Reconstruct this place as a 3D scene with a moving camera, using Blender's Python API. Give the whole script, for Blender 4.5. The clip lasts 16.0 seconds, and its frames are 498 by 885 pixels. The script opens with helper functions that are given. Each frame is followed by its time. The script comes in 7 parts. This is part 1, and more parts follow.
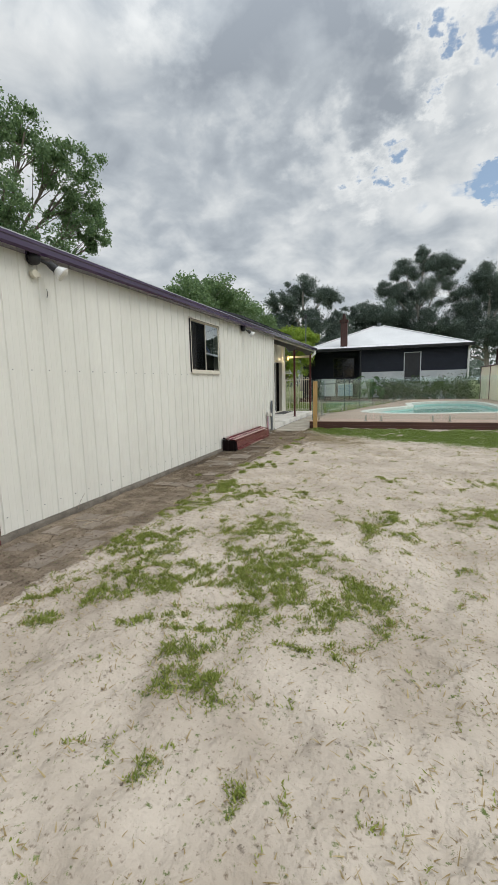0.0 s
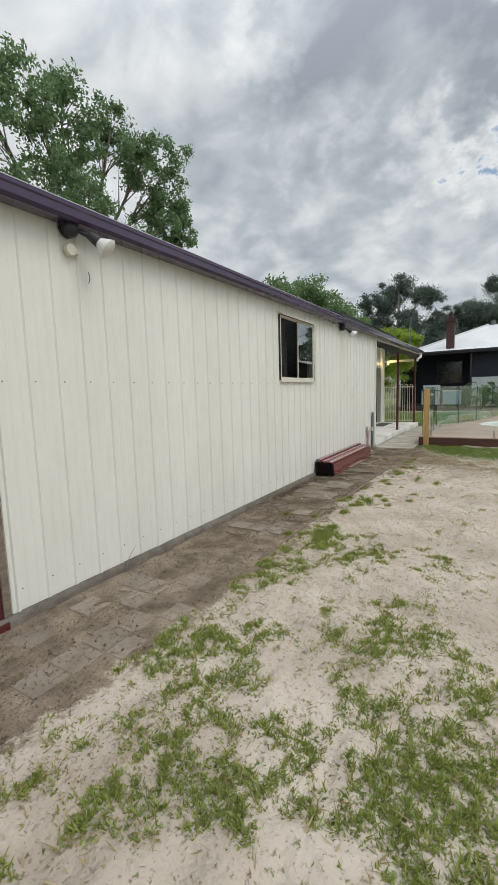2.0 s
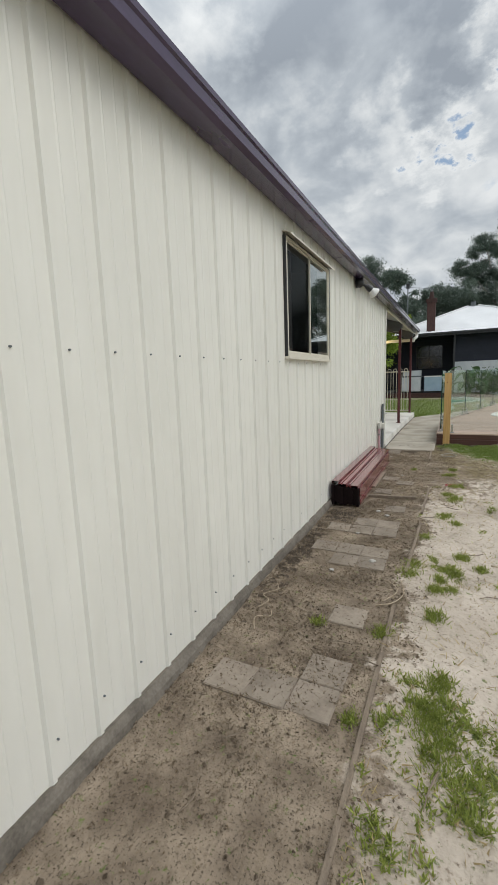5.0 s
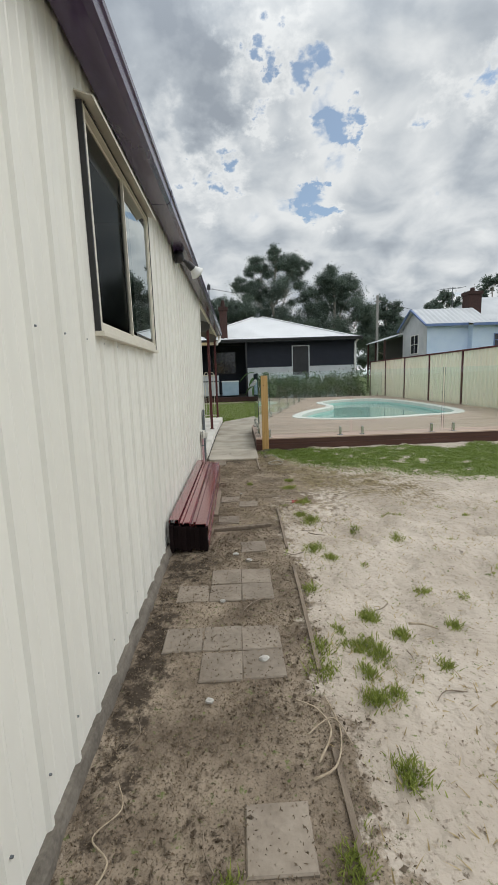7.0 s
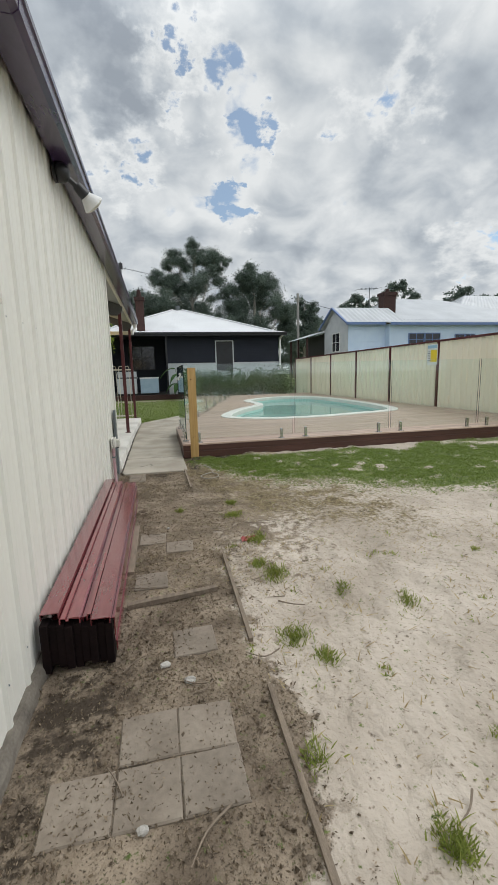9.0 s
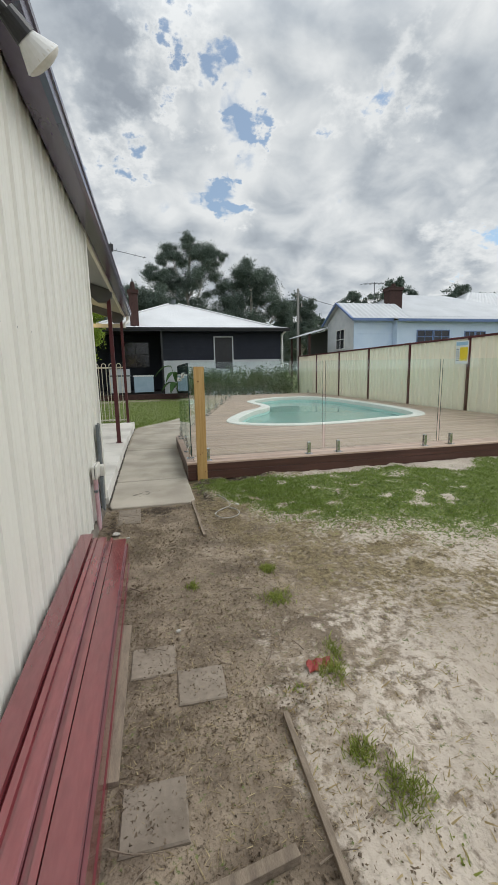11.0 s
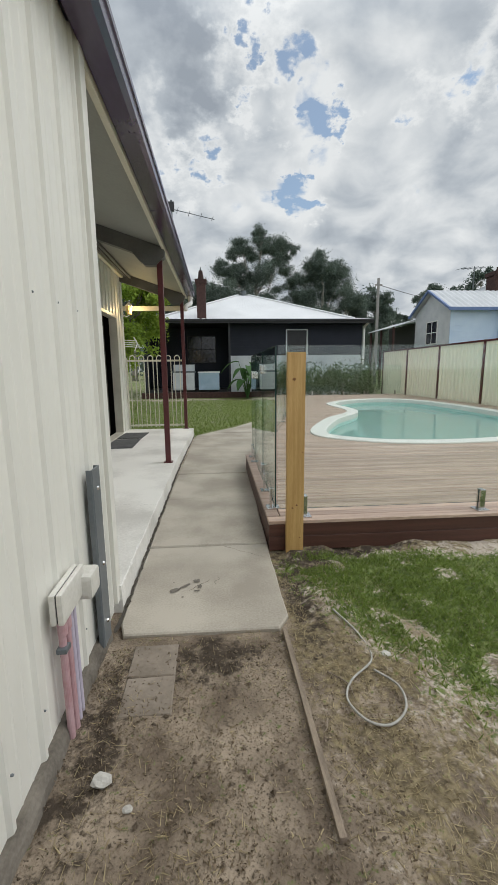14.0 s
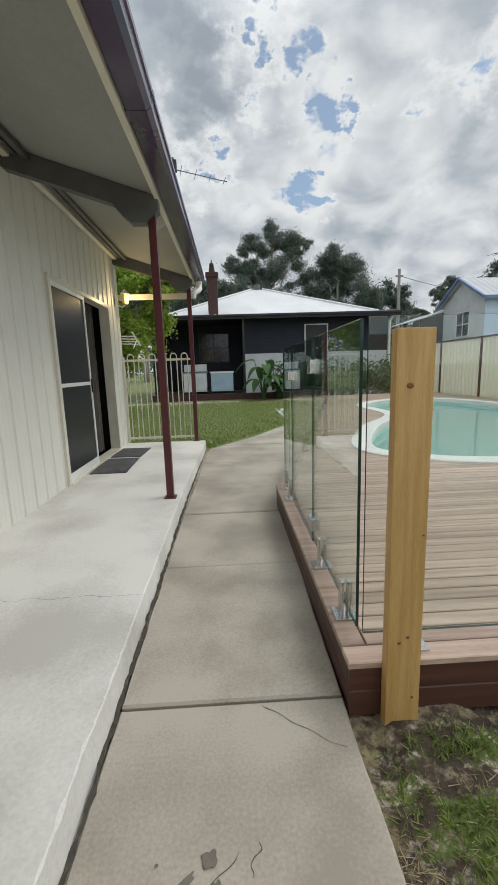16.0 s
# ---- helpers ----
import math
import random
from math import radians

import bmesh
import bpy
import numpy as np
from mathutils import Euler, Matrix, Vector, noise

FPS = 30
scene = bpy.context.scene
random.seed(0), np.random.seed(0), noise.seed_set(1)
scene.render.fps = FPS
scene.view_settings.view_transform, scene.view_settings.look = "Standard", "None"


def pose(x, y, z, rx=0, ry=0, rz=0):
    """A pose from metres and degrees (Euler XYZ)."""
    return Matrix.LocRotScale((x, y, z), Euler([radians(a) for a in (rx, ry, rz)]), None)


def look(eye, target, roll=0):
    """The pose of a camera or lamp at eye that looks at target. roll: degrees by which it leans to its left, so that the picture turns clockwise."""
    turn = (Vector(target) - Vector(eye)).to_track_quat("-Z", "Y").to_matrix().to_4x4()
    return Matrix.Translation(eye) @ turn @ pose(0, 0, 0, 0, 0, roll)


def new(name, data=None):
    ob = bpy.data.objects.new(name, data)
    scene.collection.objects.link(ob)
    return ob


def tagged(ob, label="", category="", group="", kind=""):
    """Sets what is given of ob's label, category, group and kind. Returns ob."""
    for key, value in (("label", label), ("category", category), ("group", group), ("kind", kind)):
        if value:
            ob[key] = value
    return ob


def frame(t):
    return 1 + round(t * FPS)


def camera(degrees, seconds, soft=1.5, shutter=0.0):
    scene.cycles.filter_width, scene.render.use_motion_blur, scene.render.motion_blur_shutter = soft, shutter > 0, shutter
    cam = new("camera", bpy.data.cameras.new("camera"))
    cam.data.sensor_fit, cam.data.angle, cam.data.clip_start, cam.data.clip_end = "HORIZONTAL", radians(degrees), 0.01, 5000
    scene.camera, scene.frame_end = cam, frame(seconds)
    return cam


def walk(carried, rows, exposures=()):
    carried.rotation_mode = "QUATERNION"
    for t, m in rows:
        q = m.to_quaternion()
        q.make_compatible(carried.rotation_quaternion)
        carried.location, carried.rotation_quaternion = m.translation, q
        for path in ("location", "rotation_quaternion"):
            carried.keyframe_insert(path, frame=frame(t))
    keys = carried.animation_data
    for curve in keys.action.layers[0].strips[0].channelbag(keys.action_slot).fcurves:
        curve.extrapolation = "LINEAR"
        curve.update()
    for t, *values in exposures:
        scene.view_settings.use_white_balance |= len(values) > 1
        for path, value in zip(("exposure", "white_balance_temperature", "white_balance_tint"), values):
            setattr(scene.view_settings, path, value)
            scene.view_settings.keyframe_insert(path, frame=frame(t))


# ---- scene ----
cam = camera(62.5, 16.0)

PATH = [
    (0, (3.311, 0.059, 1.368), (2.664, 1.93, 1.086), -1.3),
    (0.5, (3.177, 0.384, 1.415), (2.43, 2.22, 1.151), -1.3),
    (1, (3.027, 0.733, 1.426), (2.157, 2.517, 1.181), -1.6),
    (1.5, (2.881, 1.039, 1.419), (1.914, 2.774, 1.186), -1.7),
    (2, (2.637, 1.35, 1.431), (1.612, 3.051, 1.193), -1.7),
    (2.5, (2.409, 1.711, 1.411), (1.356, 3.394, 1.167), -1.6),
    (3, (2.183, 2.032, 1.388), (1.122, 3.707, 1.127), -1.4),
    (5.5, (0.965, 3.795, 1.428), (0.26, 5.64, 1.109), -2.6),
    (6, (0.748, 4.077, 1.4), (0.333, 6.006, 1.074), -2.5),
    (6.5, (0.638, 4.372, 1.368), (0.48, 6.339, 1.044), -2.1),
    (7, (0.618, 4.723, 1.37), (0.666, 6.698, 1.061), -1.9),
    (7.5, (0.585, 5.05, 1.345), (0.812, 7.014, 1.047), -1.8),
    (8, (0.6, 5.388, 1.338), (0.963, 7.332, 1.04), -2.0),
    (8.5, (0.645, 5.746, 1.316), (1.041, 7.68, 0.995), -1.7),
    (9, (0.597, 6.072, 1.29), (1.019, 7.999, 0.961), -1.5),
    (11.5, (0.554, 7.892, 1.346), (1.003, 9.81, 1.002), -1.2),
    (12, (0.552, 8.28, 1.342), (0.926, 10.215, 1.002), -1.4),
    (12.5, (0.572, 8.657, 1.331), (0.873, 10.606, 0.997), -1.3),
    (13, (0.641, 9.053, 1.342), (0.874, 11.012, 1.014), -1.0),
    (13.5, (0.608, 9.445, 1.324), (0.791, 11.408, 0.987), -0.6),
    (14, (0.596, 9.817, 1.293), (0.745, 11.781, 0.946), -0.6),
    (14.5, (0.573, 10.191, 1.309), (0.707, 12.154, 0.952), -0.9),
    (15, (0.51, 10.56, 1.297), (0.638, 12.523, 0.933), -1.4),
    (15.5, (0.514, 10.927, 1.286), (0.633, 12.891, 0.927), -1.6),
    (16, (0.545, 11.309, 1.296), (0.628, 13.277, 0.946), -1.8),
]
walk(cam, [(t, look(eye, aim, roll)) for t, eye, aim, roll in PATH])


# ---------------------------------------------------------------- world and light
SUN_AZ, SUN_EL = radians(84), radians(50)      # from +y towards +x, above the horizon
world = bpy.data.worlds.new("sky")
scene.world = world
world.use_nodes = True
wn, wl = world.node_tree.nodes, world.node_tree.links
wn.clear()


def wnode(kind, **values):
    n = wn.new(kind)
    for k, v in values.items():
        n.inputs[k].default_value = v
    return n


def wmath(op, a, b=None):
    n = wn.new("ShaderNodeMath")
    n.operation = op
    for k, v in enumerate((a, b)):
        if v is None:
            continue
        if isinstance(v, (int, float)):
            n.inputs[k].default_value = v
        else:
            wl.new(v, n.inputs[k])
    return n.outputs[0]


def ramp_node(nodes, links, fac, stops, smooth=False):
    n = nodes.new("ShaderNodeValToRGB")
    if smooth:
        n.color_ramp.interpolation = "EASE"
    while len(n.color_ramp.elements) < len(stops):
        n.color_ramp.elements.new(0.5)
    for e, (p, c) in zip(n.color_ramp.elements, stops):
        e.position, e.color = p, (*c, 1)
    links.new(fac, n.inputs[0])
    return n.outputs[0]


sky = wn.new("ShaderNodeTexSky")
sky.sky_type, sky.sun_disc, sky.sun_elevation, sky.sun_rotation = "NISHITA", False, SUN_EL, SUN_AZ
coord = wn.new("ShaderNodeTexCoord").outputs["Generated"]
sep = wn.new("ShaderNodeSeparateXYZ")
wl.new(coord, sep.inputs[0])
# a deck of cloud seen in perspective: thin and white round the breaks of blue, grey where it is thick
low = wmath("ADD", wmath("MAXIMUM", sep.outputs[2], 0.0), 0.42)
deck_plane = wn.new("ShaderNodeCombineXYZ")
wl.new(wmath("DIVIDE", sep.outputs[0], low), deck_plane.inputs[0])
wl.new(wmath("DIVIDE", sep.outputs[1], low), deck_plane.inputs[1])


def cloud_noise(scale, detail, offset, rough=0.55, warp=0.0):
    m = wn.new("ShaderNodeMapping")
    m.inputs["Location"].default_value = offset
    wl.new(deck_plane.outputs[0], m.inputs[0])
    n = wnode("ShaderNodeTexNoise", Scale=scale, Detail=detail, Roughness=rough, Distortion=warp)
    wl.new(m.outputs[0], n.inputs["Vector"])
    return n


masses = cloud_noise(2.0, 4, (4.3, 1.1, 0), 0.5, 0.3).outputs[0]
puffs = cloud_noise(7.0, 7, (2.7, 5.9, 0), 0.5, 0.3).outputs[0]
puffs_aside = cloud_noise(7.0, 7, (2.685, 5.87, 0), 0.5, 0.3).outputs[0]
ragged_edge = wn.new("ShaderNodeVectorMath")
ragged_edge.operation = "MULTIPLY_ADD"
wl.new(cloud_noise(11.0, 6, (0.4, 8.2, 0), 0.58).outputs["Color"], ragged_edge.inputs[0])
ragged_edge.inputs[1].default_value = (0.34, 0.34, 0.34)
wl.new(coord, ragged_edge.inputs[2])


def gathers(way, reach, amount):
    """More or less cloud about a direction of the sky, with a ragged edge."""
    n = wn.new("ShaderNodeVectorMath")
    n.operation = "DISTANCE"
    wl.new(ragged_edge.outputs[0], n.inputs[0])
    n.inputs[1].default_value = [c + 0.17 for c in way]
    r = wnode("ShaderNodeMapRange", **{"From Min": 0.0, "From Max": reach, "To Min": amount, "To Max": 0.0})
    r.interpolation_type = "SMOOTHSTEP"
    wl.new(n.outputs["Value"], r.inputs["Value"])
    return r.outputs[0]


density = wmath("ADD", wmath("MULTIPLY", masses, 0.7), wmath("MULTIPLY", puffs, 1.3))
for way, reach, amount in (
        ((0.098, 0.832, 0.545), 0.11, -0.44), ((0.042, 0.811, 0.584), 0.075, -0.36), ((-0.041, 0.911, 0.409), 0.095, -0.42), ((0.21, 0.854, 0.475), 0.06, -0.36),
        ((0.061, 0.883, 0.466), 0.04, -0.3), ((0.427, 0.769, 0.475), 0.075, -0.32), ((0.472, 0.721, 0.507), 0.07, -0.32), ((0.178, 0.915, 0.362), 0.055, -0.36),
        ((0.62, 0.749, 0.231), 0.09, -0.30), ((0.30, 0.80, 0.52), 0.28, -0.08), ((-0.39, 0.70, 0.60), 0.10, -0.24), ((-0.29, 0.83, 0.472), 0.11, -0.24), ((-0.15, 0.884, 0.442), 0.10, -0.22),
        ((-0.20, 0.80, 0.56), 0.30, 0.28), ((-0.02, 0.845, 0.53), 0.16, 0.26), ((-0.45, 0.70, 0.55), 0.30, 0.16), ((-0.36, 0.86, 0.37), 0.26, 0.2), ((0.56, 0.76, 0.34), 0.2, 0.14)):
    density = wmath("ADD", density, gathers(way, reach, amount))
lit = wmath("MULTIPLY", wmath("SUBTRACT", puffs, puffs_aside), 1.2)
tone = wmath("SUBTRACT", density, lit)
cloud = ramp_node(wn, wl, wmath("MULTIPLY", tone, 0.6), [(0.47, (0.775, 0.80, 0.81)), (0.58, (0.635, 0.67, 0.695)), (0.70, (0.465, 0.51, 0.555)), (0.86, (0.32, 0.36, 0.41))])
hole = ramp_node(wn, wl, wmath("MULTIPLY", density, 0.6), [(0.37, (0.78, 0.78, 0.78)), (0.48, (0, 0, 0))], True)
blue = wn.new("ShaderNodeVectorMath")
blue.operation = "SCALE"
blue.inputs["Scale"].default_value = 0.12
tint = wn.new("ShaderNodeVectorMath")
tint.operation = "MULTIPLY"
tint.inputs[1].default_value = (0.82, 1.0, 1.04)
wl.new(sky.outputs[0], tint.inputs[0])
wl.new(tint.outputs[0], blue.inputs[0])
blend = wn.new("ShaderNodeMix")
blend.data_type = "RGBA"
wl.new(hole, blend.inputs["Factor"])
wl.new(cloud, blend.inputs["A"])
wl.new(blue.outputs[0], blend.inputs["B"])
back = wnode("ShaderNodeBackground", Strength=1.0)
wl.new(blend.outputs["Result"], back.inputs[0])
high = wmath("MULTIPLY", wmath("MAXIMUM", wmath("SUBTRACT", sep.outputs[2], 0.55), 0.0), 2.2)
# extra sky strength behind the camera, added to brighten faces turned that way
rear_fill = wmath("MULTIPLY", wmath("MAXIMUM", wmath("MULTIPLY", sep.outputs[1], -1.0), 0.0), 0.55)
wl.new(wmath("ADD", wmath("ADD", high, rear_fill), 1.0), back.inputs["Strength"])
wl.new(back.outputs[0], wn.new("ShaderNodeOutputWorld").inputs[0])

sun = new("sun", bpy.data.lights.new("sun", "SUN"))
sun.data.energy, sun.data.angle, sun.data.color = 1.3, radians(35), (1.0, 0.985, 0.95)
toward = Vector((math.sin(SUN_AZ) * math.cos(SUN_EL), math.cos(SUN_AZ) * math.cos(SUN_EL), math.sin(SUN_EL)))
sun.matrix_world = look(toward * 60, (0, 0, 0))


# ---------------------------------------------------------------- materials
def material(name, low, high, rough=0.7, metal=0.0, scale=6.0, fine=60.0, bump=0.15, stretch=(1, 1, 1), vary=0.0, spec=0.5, fine_mix=0.35, coords="Object", band=(0.33, 0.67)):
    """Two scales of noise between two colours, fine relief, and a change from piece to piece."""
    m = bpy.data.materials.new(name)
    m.use_nodes = True
    nodes, links = m.node_tree.nodes, m.node_tree.links
    b = nodes["Principled BSDF"]
    tc = nodes.new("ShaderNodeTexCoord").outputs[coords]
    mp = nodes.new("ShaderNodeMapping")
    mp.inputs["Scale"].default_value = stretch
    links.new(tc, mp.inputs[0])
    if vary:
        info = nodes.new("ShaderNodeObjectInfo").outputs["Random"]
        far = nodes.new("ShaderNodeMath")
        far.operation, far.inputs[1].default_value = "MULTIPLY", 37.0
        links.new(info, far.inputs[0])
        links.new(far.outputs[0], mp.inputs["Location"])
    big = nodes.new("ShaderNodeTexNoise")
    big.inputs["Scale"].default_value, big.inputs["Detail"].default_value = scale, 5
    small = nodes.new("ShaderNodeTexNoise")
    small.inputs["Scale"].default_value, small.inputs["Detail"].default_value = fine, 3
    links.new(mp.outputs[0], big.inputs["Vector"])
    links.new(mp.outputs[0], small.inputs["Vector"])
    mix = nodes.new("ShaderNodeMix")
    mix.inputs["Factor"].default_value = fine_mix
    links.new(big.outputs[0], mix.inputs["A"])
    links.new(small.outputs[0], mix.inputs["B"])
    col = ramp_node(nodes, links, mix.outputs["Result"], [(band[0], low), (band[1], high)])
    if vary:
        hsv = nodes.new("ShaderNodeHueSaturation")
        rng = nodes.new("ShaderNodeMapRange")
        rng.inputs["To Min"].default_value, rng.inputs["To Max"].default_value = 1 - vary, 1 + vary
        links.new(info, rng.inputs["Value"])
        links.new(rng.outputs[0], hsv.inputs["Value"])
        links.new(col, hsv.inputs["Color"])
        col = hsv.outputs[0]
    links.new(col, b.inputs["Base Color"])
    b.inputs["Roughness"].default_value, b.inputs["Metallic"].default_value = rough, metal
    b.inputs["Specular IOR Level"].default_value = spec
    if bump:
        bp = nodes.new("ShaderNodeBump")
        bp.inputs["Strength"].default_value, bp.inputs["Distance"].default_value = bump, 0.01
        links.new(mix.outputs["Result"], bp.inputs["Height"])
        links.new(bp.outputs[0], b.inputs["Normal"])
    return m


def leafy(name, low, high, spec=0.3):
    m = bpy.data.materials.new(name)
    m.use_nodes = True
    nodes, links = m.node_tree.nodes, m.node_tree.links
    b = nodes["Principled BSDF"]
    geo = nodes.new("ShaderNodeNewGeometry").outputs["Random Per Island"]
    links.new(ramp_node(nodes, links, geo, [(0.0, low), (1.0, high)]), b.inputs["Base Color"])
    b.inputs["Roughness"].default_value, b.inputs["Specular IOR Level"].default_value = 0.6, spec
    thin = nodes.new("ShaderNodeBsdfTranslucent")
    thin.inputs[0].default_value = (*[c * 1.3 for c in high], 1)
    both = nodes.new("ShaderNodeMixShader")
    both.inputs[0].default_value = 0.25
    links.new(b.outputs[0], both.inputs[1])
    links.new(thin.outputs[0], both.inputs[2])
    links.new(both.outputs[0], nodes["Material Output"].inputs[0])
    return m


M_CREAM = material("cream_steel", (0.70, 0.687, 0.628), (0.78, 0.767, 0.708), 0.42, 0, 1.1, 14, 0.03, (1, 1, 0.25), spec=0.5)
M_CREAM2 = material("cream_fence_steel", (0.83, 0.775, 0.61), (0.88, 0.835, 0.68), 0.45, 0, 1.3, 20, 0.03, (1, 1, 0.3))
M_TRIM = material("cream_trim", (0.62, 0.58, 0.47), (0.70, 0.67, 0.56), 0.45, 0, 3, 40, 0.03)
# maroon gutter with the blue sheen of the sky mixed into its base colour
M_GUTTER = material("sky_tinted_gutter", (0.044, 0.026, 0.066), (0.064, 0.038, 0.096), 0.24, 0, 3, 40, 0.03, (1, 0.3, 1), spec=0.6)
M_MAROON = material("maroon_paint", (0.068, 0.012, 0.014), (0.105, 0.018, 0.020), 0.4, 0, 5, 60, 0.05)
M_FLASH = material("red_folded_steel", (0.13, 0.022, 0.028), (0.23, 0.052, 0.058), 0.2, 0, 2, 60, 0.04, (1, 0.2, 1), 0.34, 1.0)
M_CONC = material("path_concrete", (0.31, 0.275, 0.225), (0.47, 0.425, 0.355), 0.85, 0, 1.7, 90, 0.22, fine_mix=0.25, band=(0.40, 0.60))
M_SLAB = material("porch_concrete", (0.53, 0.51, 0.47), (0.74, 0.72, 0.675), 0.75, 0, 1.5, 70, 0.15, fine_mix=0.22, band=(0.36, 0.56))
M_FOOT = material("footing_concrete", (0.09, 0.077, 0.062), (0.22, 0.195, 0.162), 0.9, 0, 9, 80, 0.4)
M_PAVER = material("dusty_paver", (0.185, 0.150, 0.116), (0.31, 0.262, 0.21), 0.92, 0, 6, 40, 0.5, vary=0.12)
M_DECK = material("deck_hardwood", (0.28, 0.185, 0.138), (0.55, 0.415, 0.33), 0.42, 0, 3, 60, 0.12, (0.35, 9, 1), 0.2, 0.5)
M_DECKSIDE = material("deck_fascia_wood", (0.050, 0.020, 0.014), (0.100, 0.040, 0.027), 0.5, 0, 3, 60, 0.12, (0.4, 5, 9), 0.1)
M_PINE = material("treated_pine", (0.42, 0.245, 0.075), (0.60, 0.385, 0.15), 0.55, 0, 5, 50, 0.08, (9, 9, 0.5))
M_KNOT = material("pine_knot", (0.13, 0.05, 0.015), (0.22, 0.10, 0.03), 0.6, 0, 40, 200, 0.1)
M_OLDWOOD = material("weathered_timber", (0.13, 0.10, 0.075), (0.27, 0.215, 0.16), 0.9, 0, 9, 90, 0.35, (5, 1, 5), 0.12)
M_STEEL = material("brushed_stainless", (0.55, 0.55, 0.55), (0.72, 0.72, 0.71), 0.25, 1.0, 20, 200, 0.03)
M_GREYMETAL = material("grey_channel_paint", (0.10, 0.115, 0.125), (0.15, 0.165, 0.175), 0.4, 0, 4, 60, 0.04)
M_WHITE = material("white_enamel", (0.70, 0.70, 0.68), (0.80, 0.80, 0.78), 0.35, 0, 5, 60, 0.02)
M_WINFRAME = material("almond_window_frame", (0.60, 0.56, 0.47), (0.70, 0.665, 0.57), 0.35, 0, 5, 60, 0.02)
M_BLACK = material("black_plastic", (0.012, 0.012, 0.014), (0.025, 0.025, 0.028), 0.4, 0, 8, 80, 0.05)
# shade inside the hollow steel ends, put into a near-black colour
M_HOLLOW = material("hollow_end_shade", (0.006, 0.004, 0.004), (0.016, 0.009, 0.009), 0.8, 0, 8, 80, 0.05, spec=0.1)
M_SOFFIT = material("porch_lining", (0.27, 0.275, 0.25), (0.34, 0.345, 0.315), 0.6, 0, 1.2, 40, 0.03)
M_BEAM = material("grey_beam_paint", (0.085, 0.085, 0.082), (0.125, 0.125, 0.12), 0.6, 0, 5, 60, 0.06)
M_MESH = material("security_mesh", (0.008, 0.010, 0.014), (0.016, 0.019, 0.025), 0.35, 0, 3, 300, 0.05)
# shade of the unlit rooms, put into the colour of their walls
M_DARKROOM = material("unlit_room_shade", (0.02, 0.02, 0.02), (0.045, 0.042, 0.04), 0.9, 0, 2, 20, 0.0)
M_CURTAIN = material("brown_curtain", (0.055, 0.045, 0.038), (0.10, 0.085, 0.07), 0.9, 0, 5, 90, 0.1)
M_MAT = material("grey_doormat", (0.06, 0.06, 0.062), (0.12, 0.12, 0.12), 0.95, 0, 10, 220, 0.5)
M_COPING = material("white_pool_coping", (0.60, 0.59, 0.55), (0.74, 0.73, 0.69), 0.6, 0, 4, 70, 0.08)
M_POOLSHELL = material("aqua_pool_shell", (0.36, 0.60, 0.56), (0.46, 0.68, 0.64), 0.5, 0, 1.5, 30, 0.03)
M_NAVY = material("navy_weatherboard", (0.006, 0.009, 0.019), (0.012, 0.016, 0.030), 0.7, 0, 2, 30, 0.05)
M_DARKTRIM = material("charcoal_trim", (0.013, 0.013, 0.016), (0.024, 0.024, 0.028), 0.5, 0, 4, 40, 0.05)
M_HWHITE = material("white_base_boards", (0.50, 0.53, 0.55), (0.66, 0.68, 0.69), 0.6, 0, 2, 30, 0.05)
M_ROOF = material("zinc_roof", (0.60, 0.61, 0.62), (0.72, 0.73, 0.74), 0.45, 0.0, 0.8, 12, 0.03)
M_ROOF2 = material("grey_zinc_roof", (0.40, 0.42, 0.44), (0.52, 0.54, 0.56), 0.45, 0.0, 0.8, 12, 0.03)
M_PALEBLUE = material("pale_blue_weatherboard", (0.50, 0.62, 0.80), (0.60, 0.71, 0.86), 0.6, 0, 1.5, 20, 0.04)
M_BLUETRIM = material("blue_fascia", (0.10, 0.16, 0.33), (0.15, 0.22, 0.42), 0.5, 0, 3, 30, 0.03)
M_BRICK = material("red_brick", (0.034, 0.018, 0.016), (0.08, 0.038, 0.032), 0.9, 0, 12, 90, 0.3, vary=0.2)
M_MORTAR = material("mortar", (0.20, 0.17, 0.15), (0.30, 0.26, 0.23), 0.95, 0, 12, 90, 0.3)
M_POLE = material("grey_pole_timber", (0.23, 0.22, 0.21), (0.36, 0.35, 0.33), 0.9, 0, 5, 40, 0.2, (6, 6, 0.3))
M_BARK = material("tree_bark", (0.11, 0.085, 0.065), (0.24, 0.20, 0.165), 0.9, 0, 6, 30, 0.4, (3, 3, 0.6))
M_PALEBARK = material("pale_gum_bark", (0.26, 0.23, 0.20), (0.46, 0.43, 0.38), 0.8, 0, 2, 20, 0.2, (3, 3, 0.5))
M_GUM = leafy("gum_leaves", (0.058, 0.086, 0.074), (0.15, 0.19, 0.155))
M_TREE = leafy("feathery_leaves", (0.075, 0.135, 0.065), (0.19, 0.28, 0.12))
M_LIME = leafy("lime_leaves", (0.13, 0.22, 0.03), (0.34, 0.44, 0.07))
M_SHRUB = leafy("shrub_leaves", (0.02, 0.046, 0.014), (0.07, 0.12, 0.032))
M_BROADLEAF = leafy("broad_leaves", (0.035, 0.095, 0.03), (0.075, 0.155, 0.045))
M_GRASS = leafy("grass_blades", (0.135, 0.185, 0.038), (0.35, 0.385, 0.105), 0.2)
M_LAWN = leafy("lawn_blades", (0.085, 0.14, 0.028), (0.235, 0.30, 0.075), 0.2)
M_DRYGRASS = leafy("dry_straw", (0.25, 0.19, 0.095), (0.46, 0.37, 0.20), 0.2)
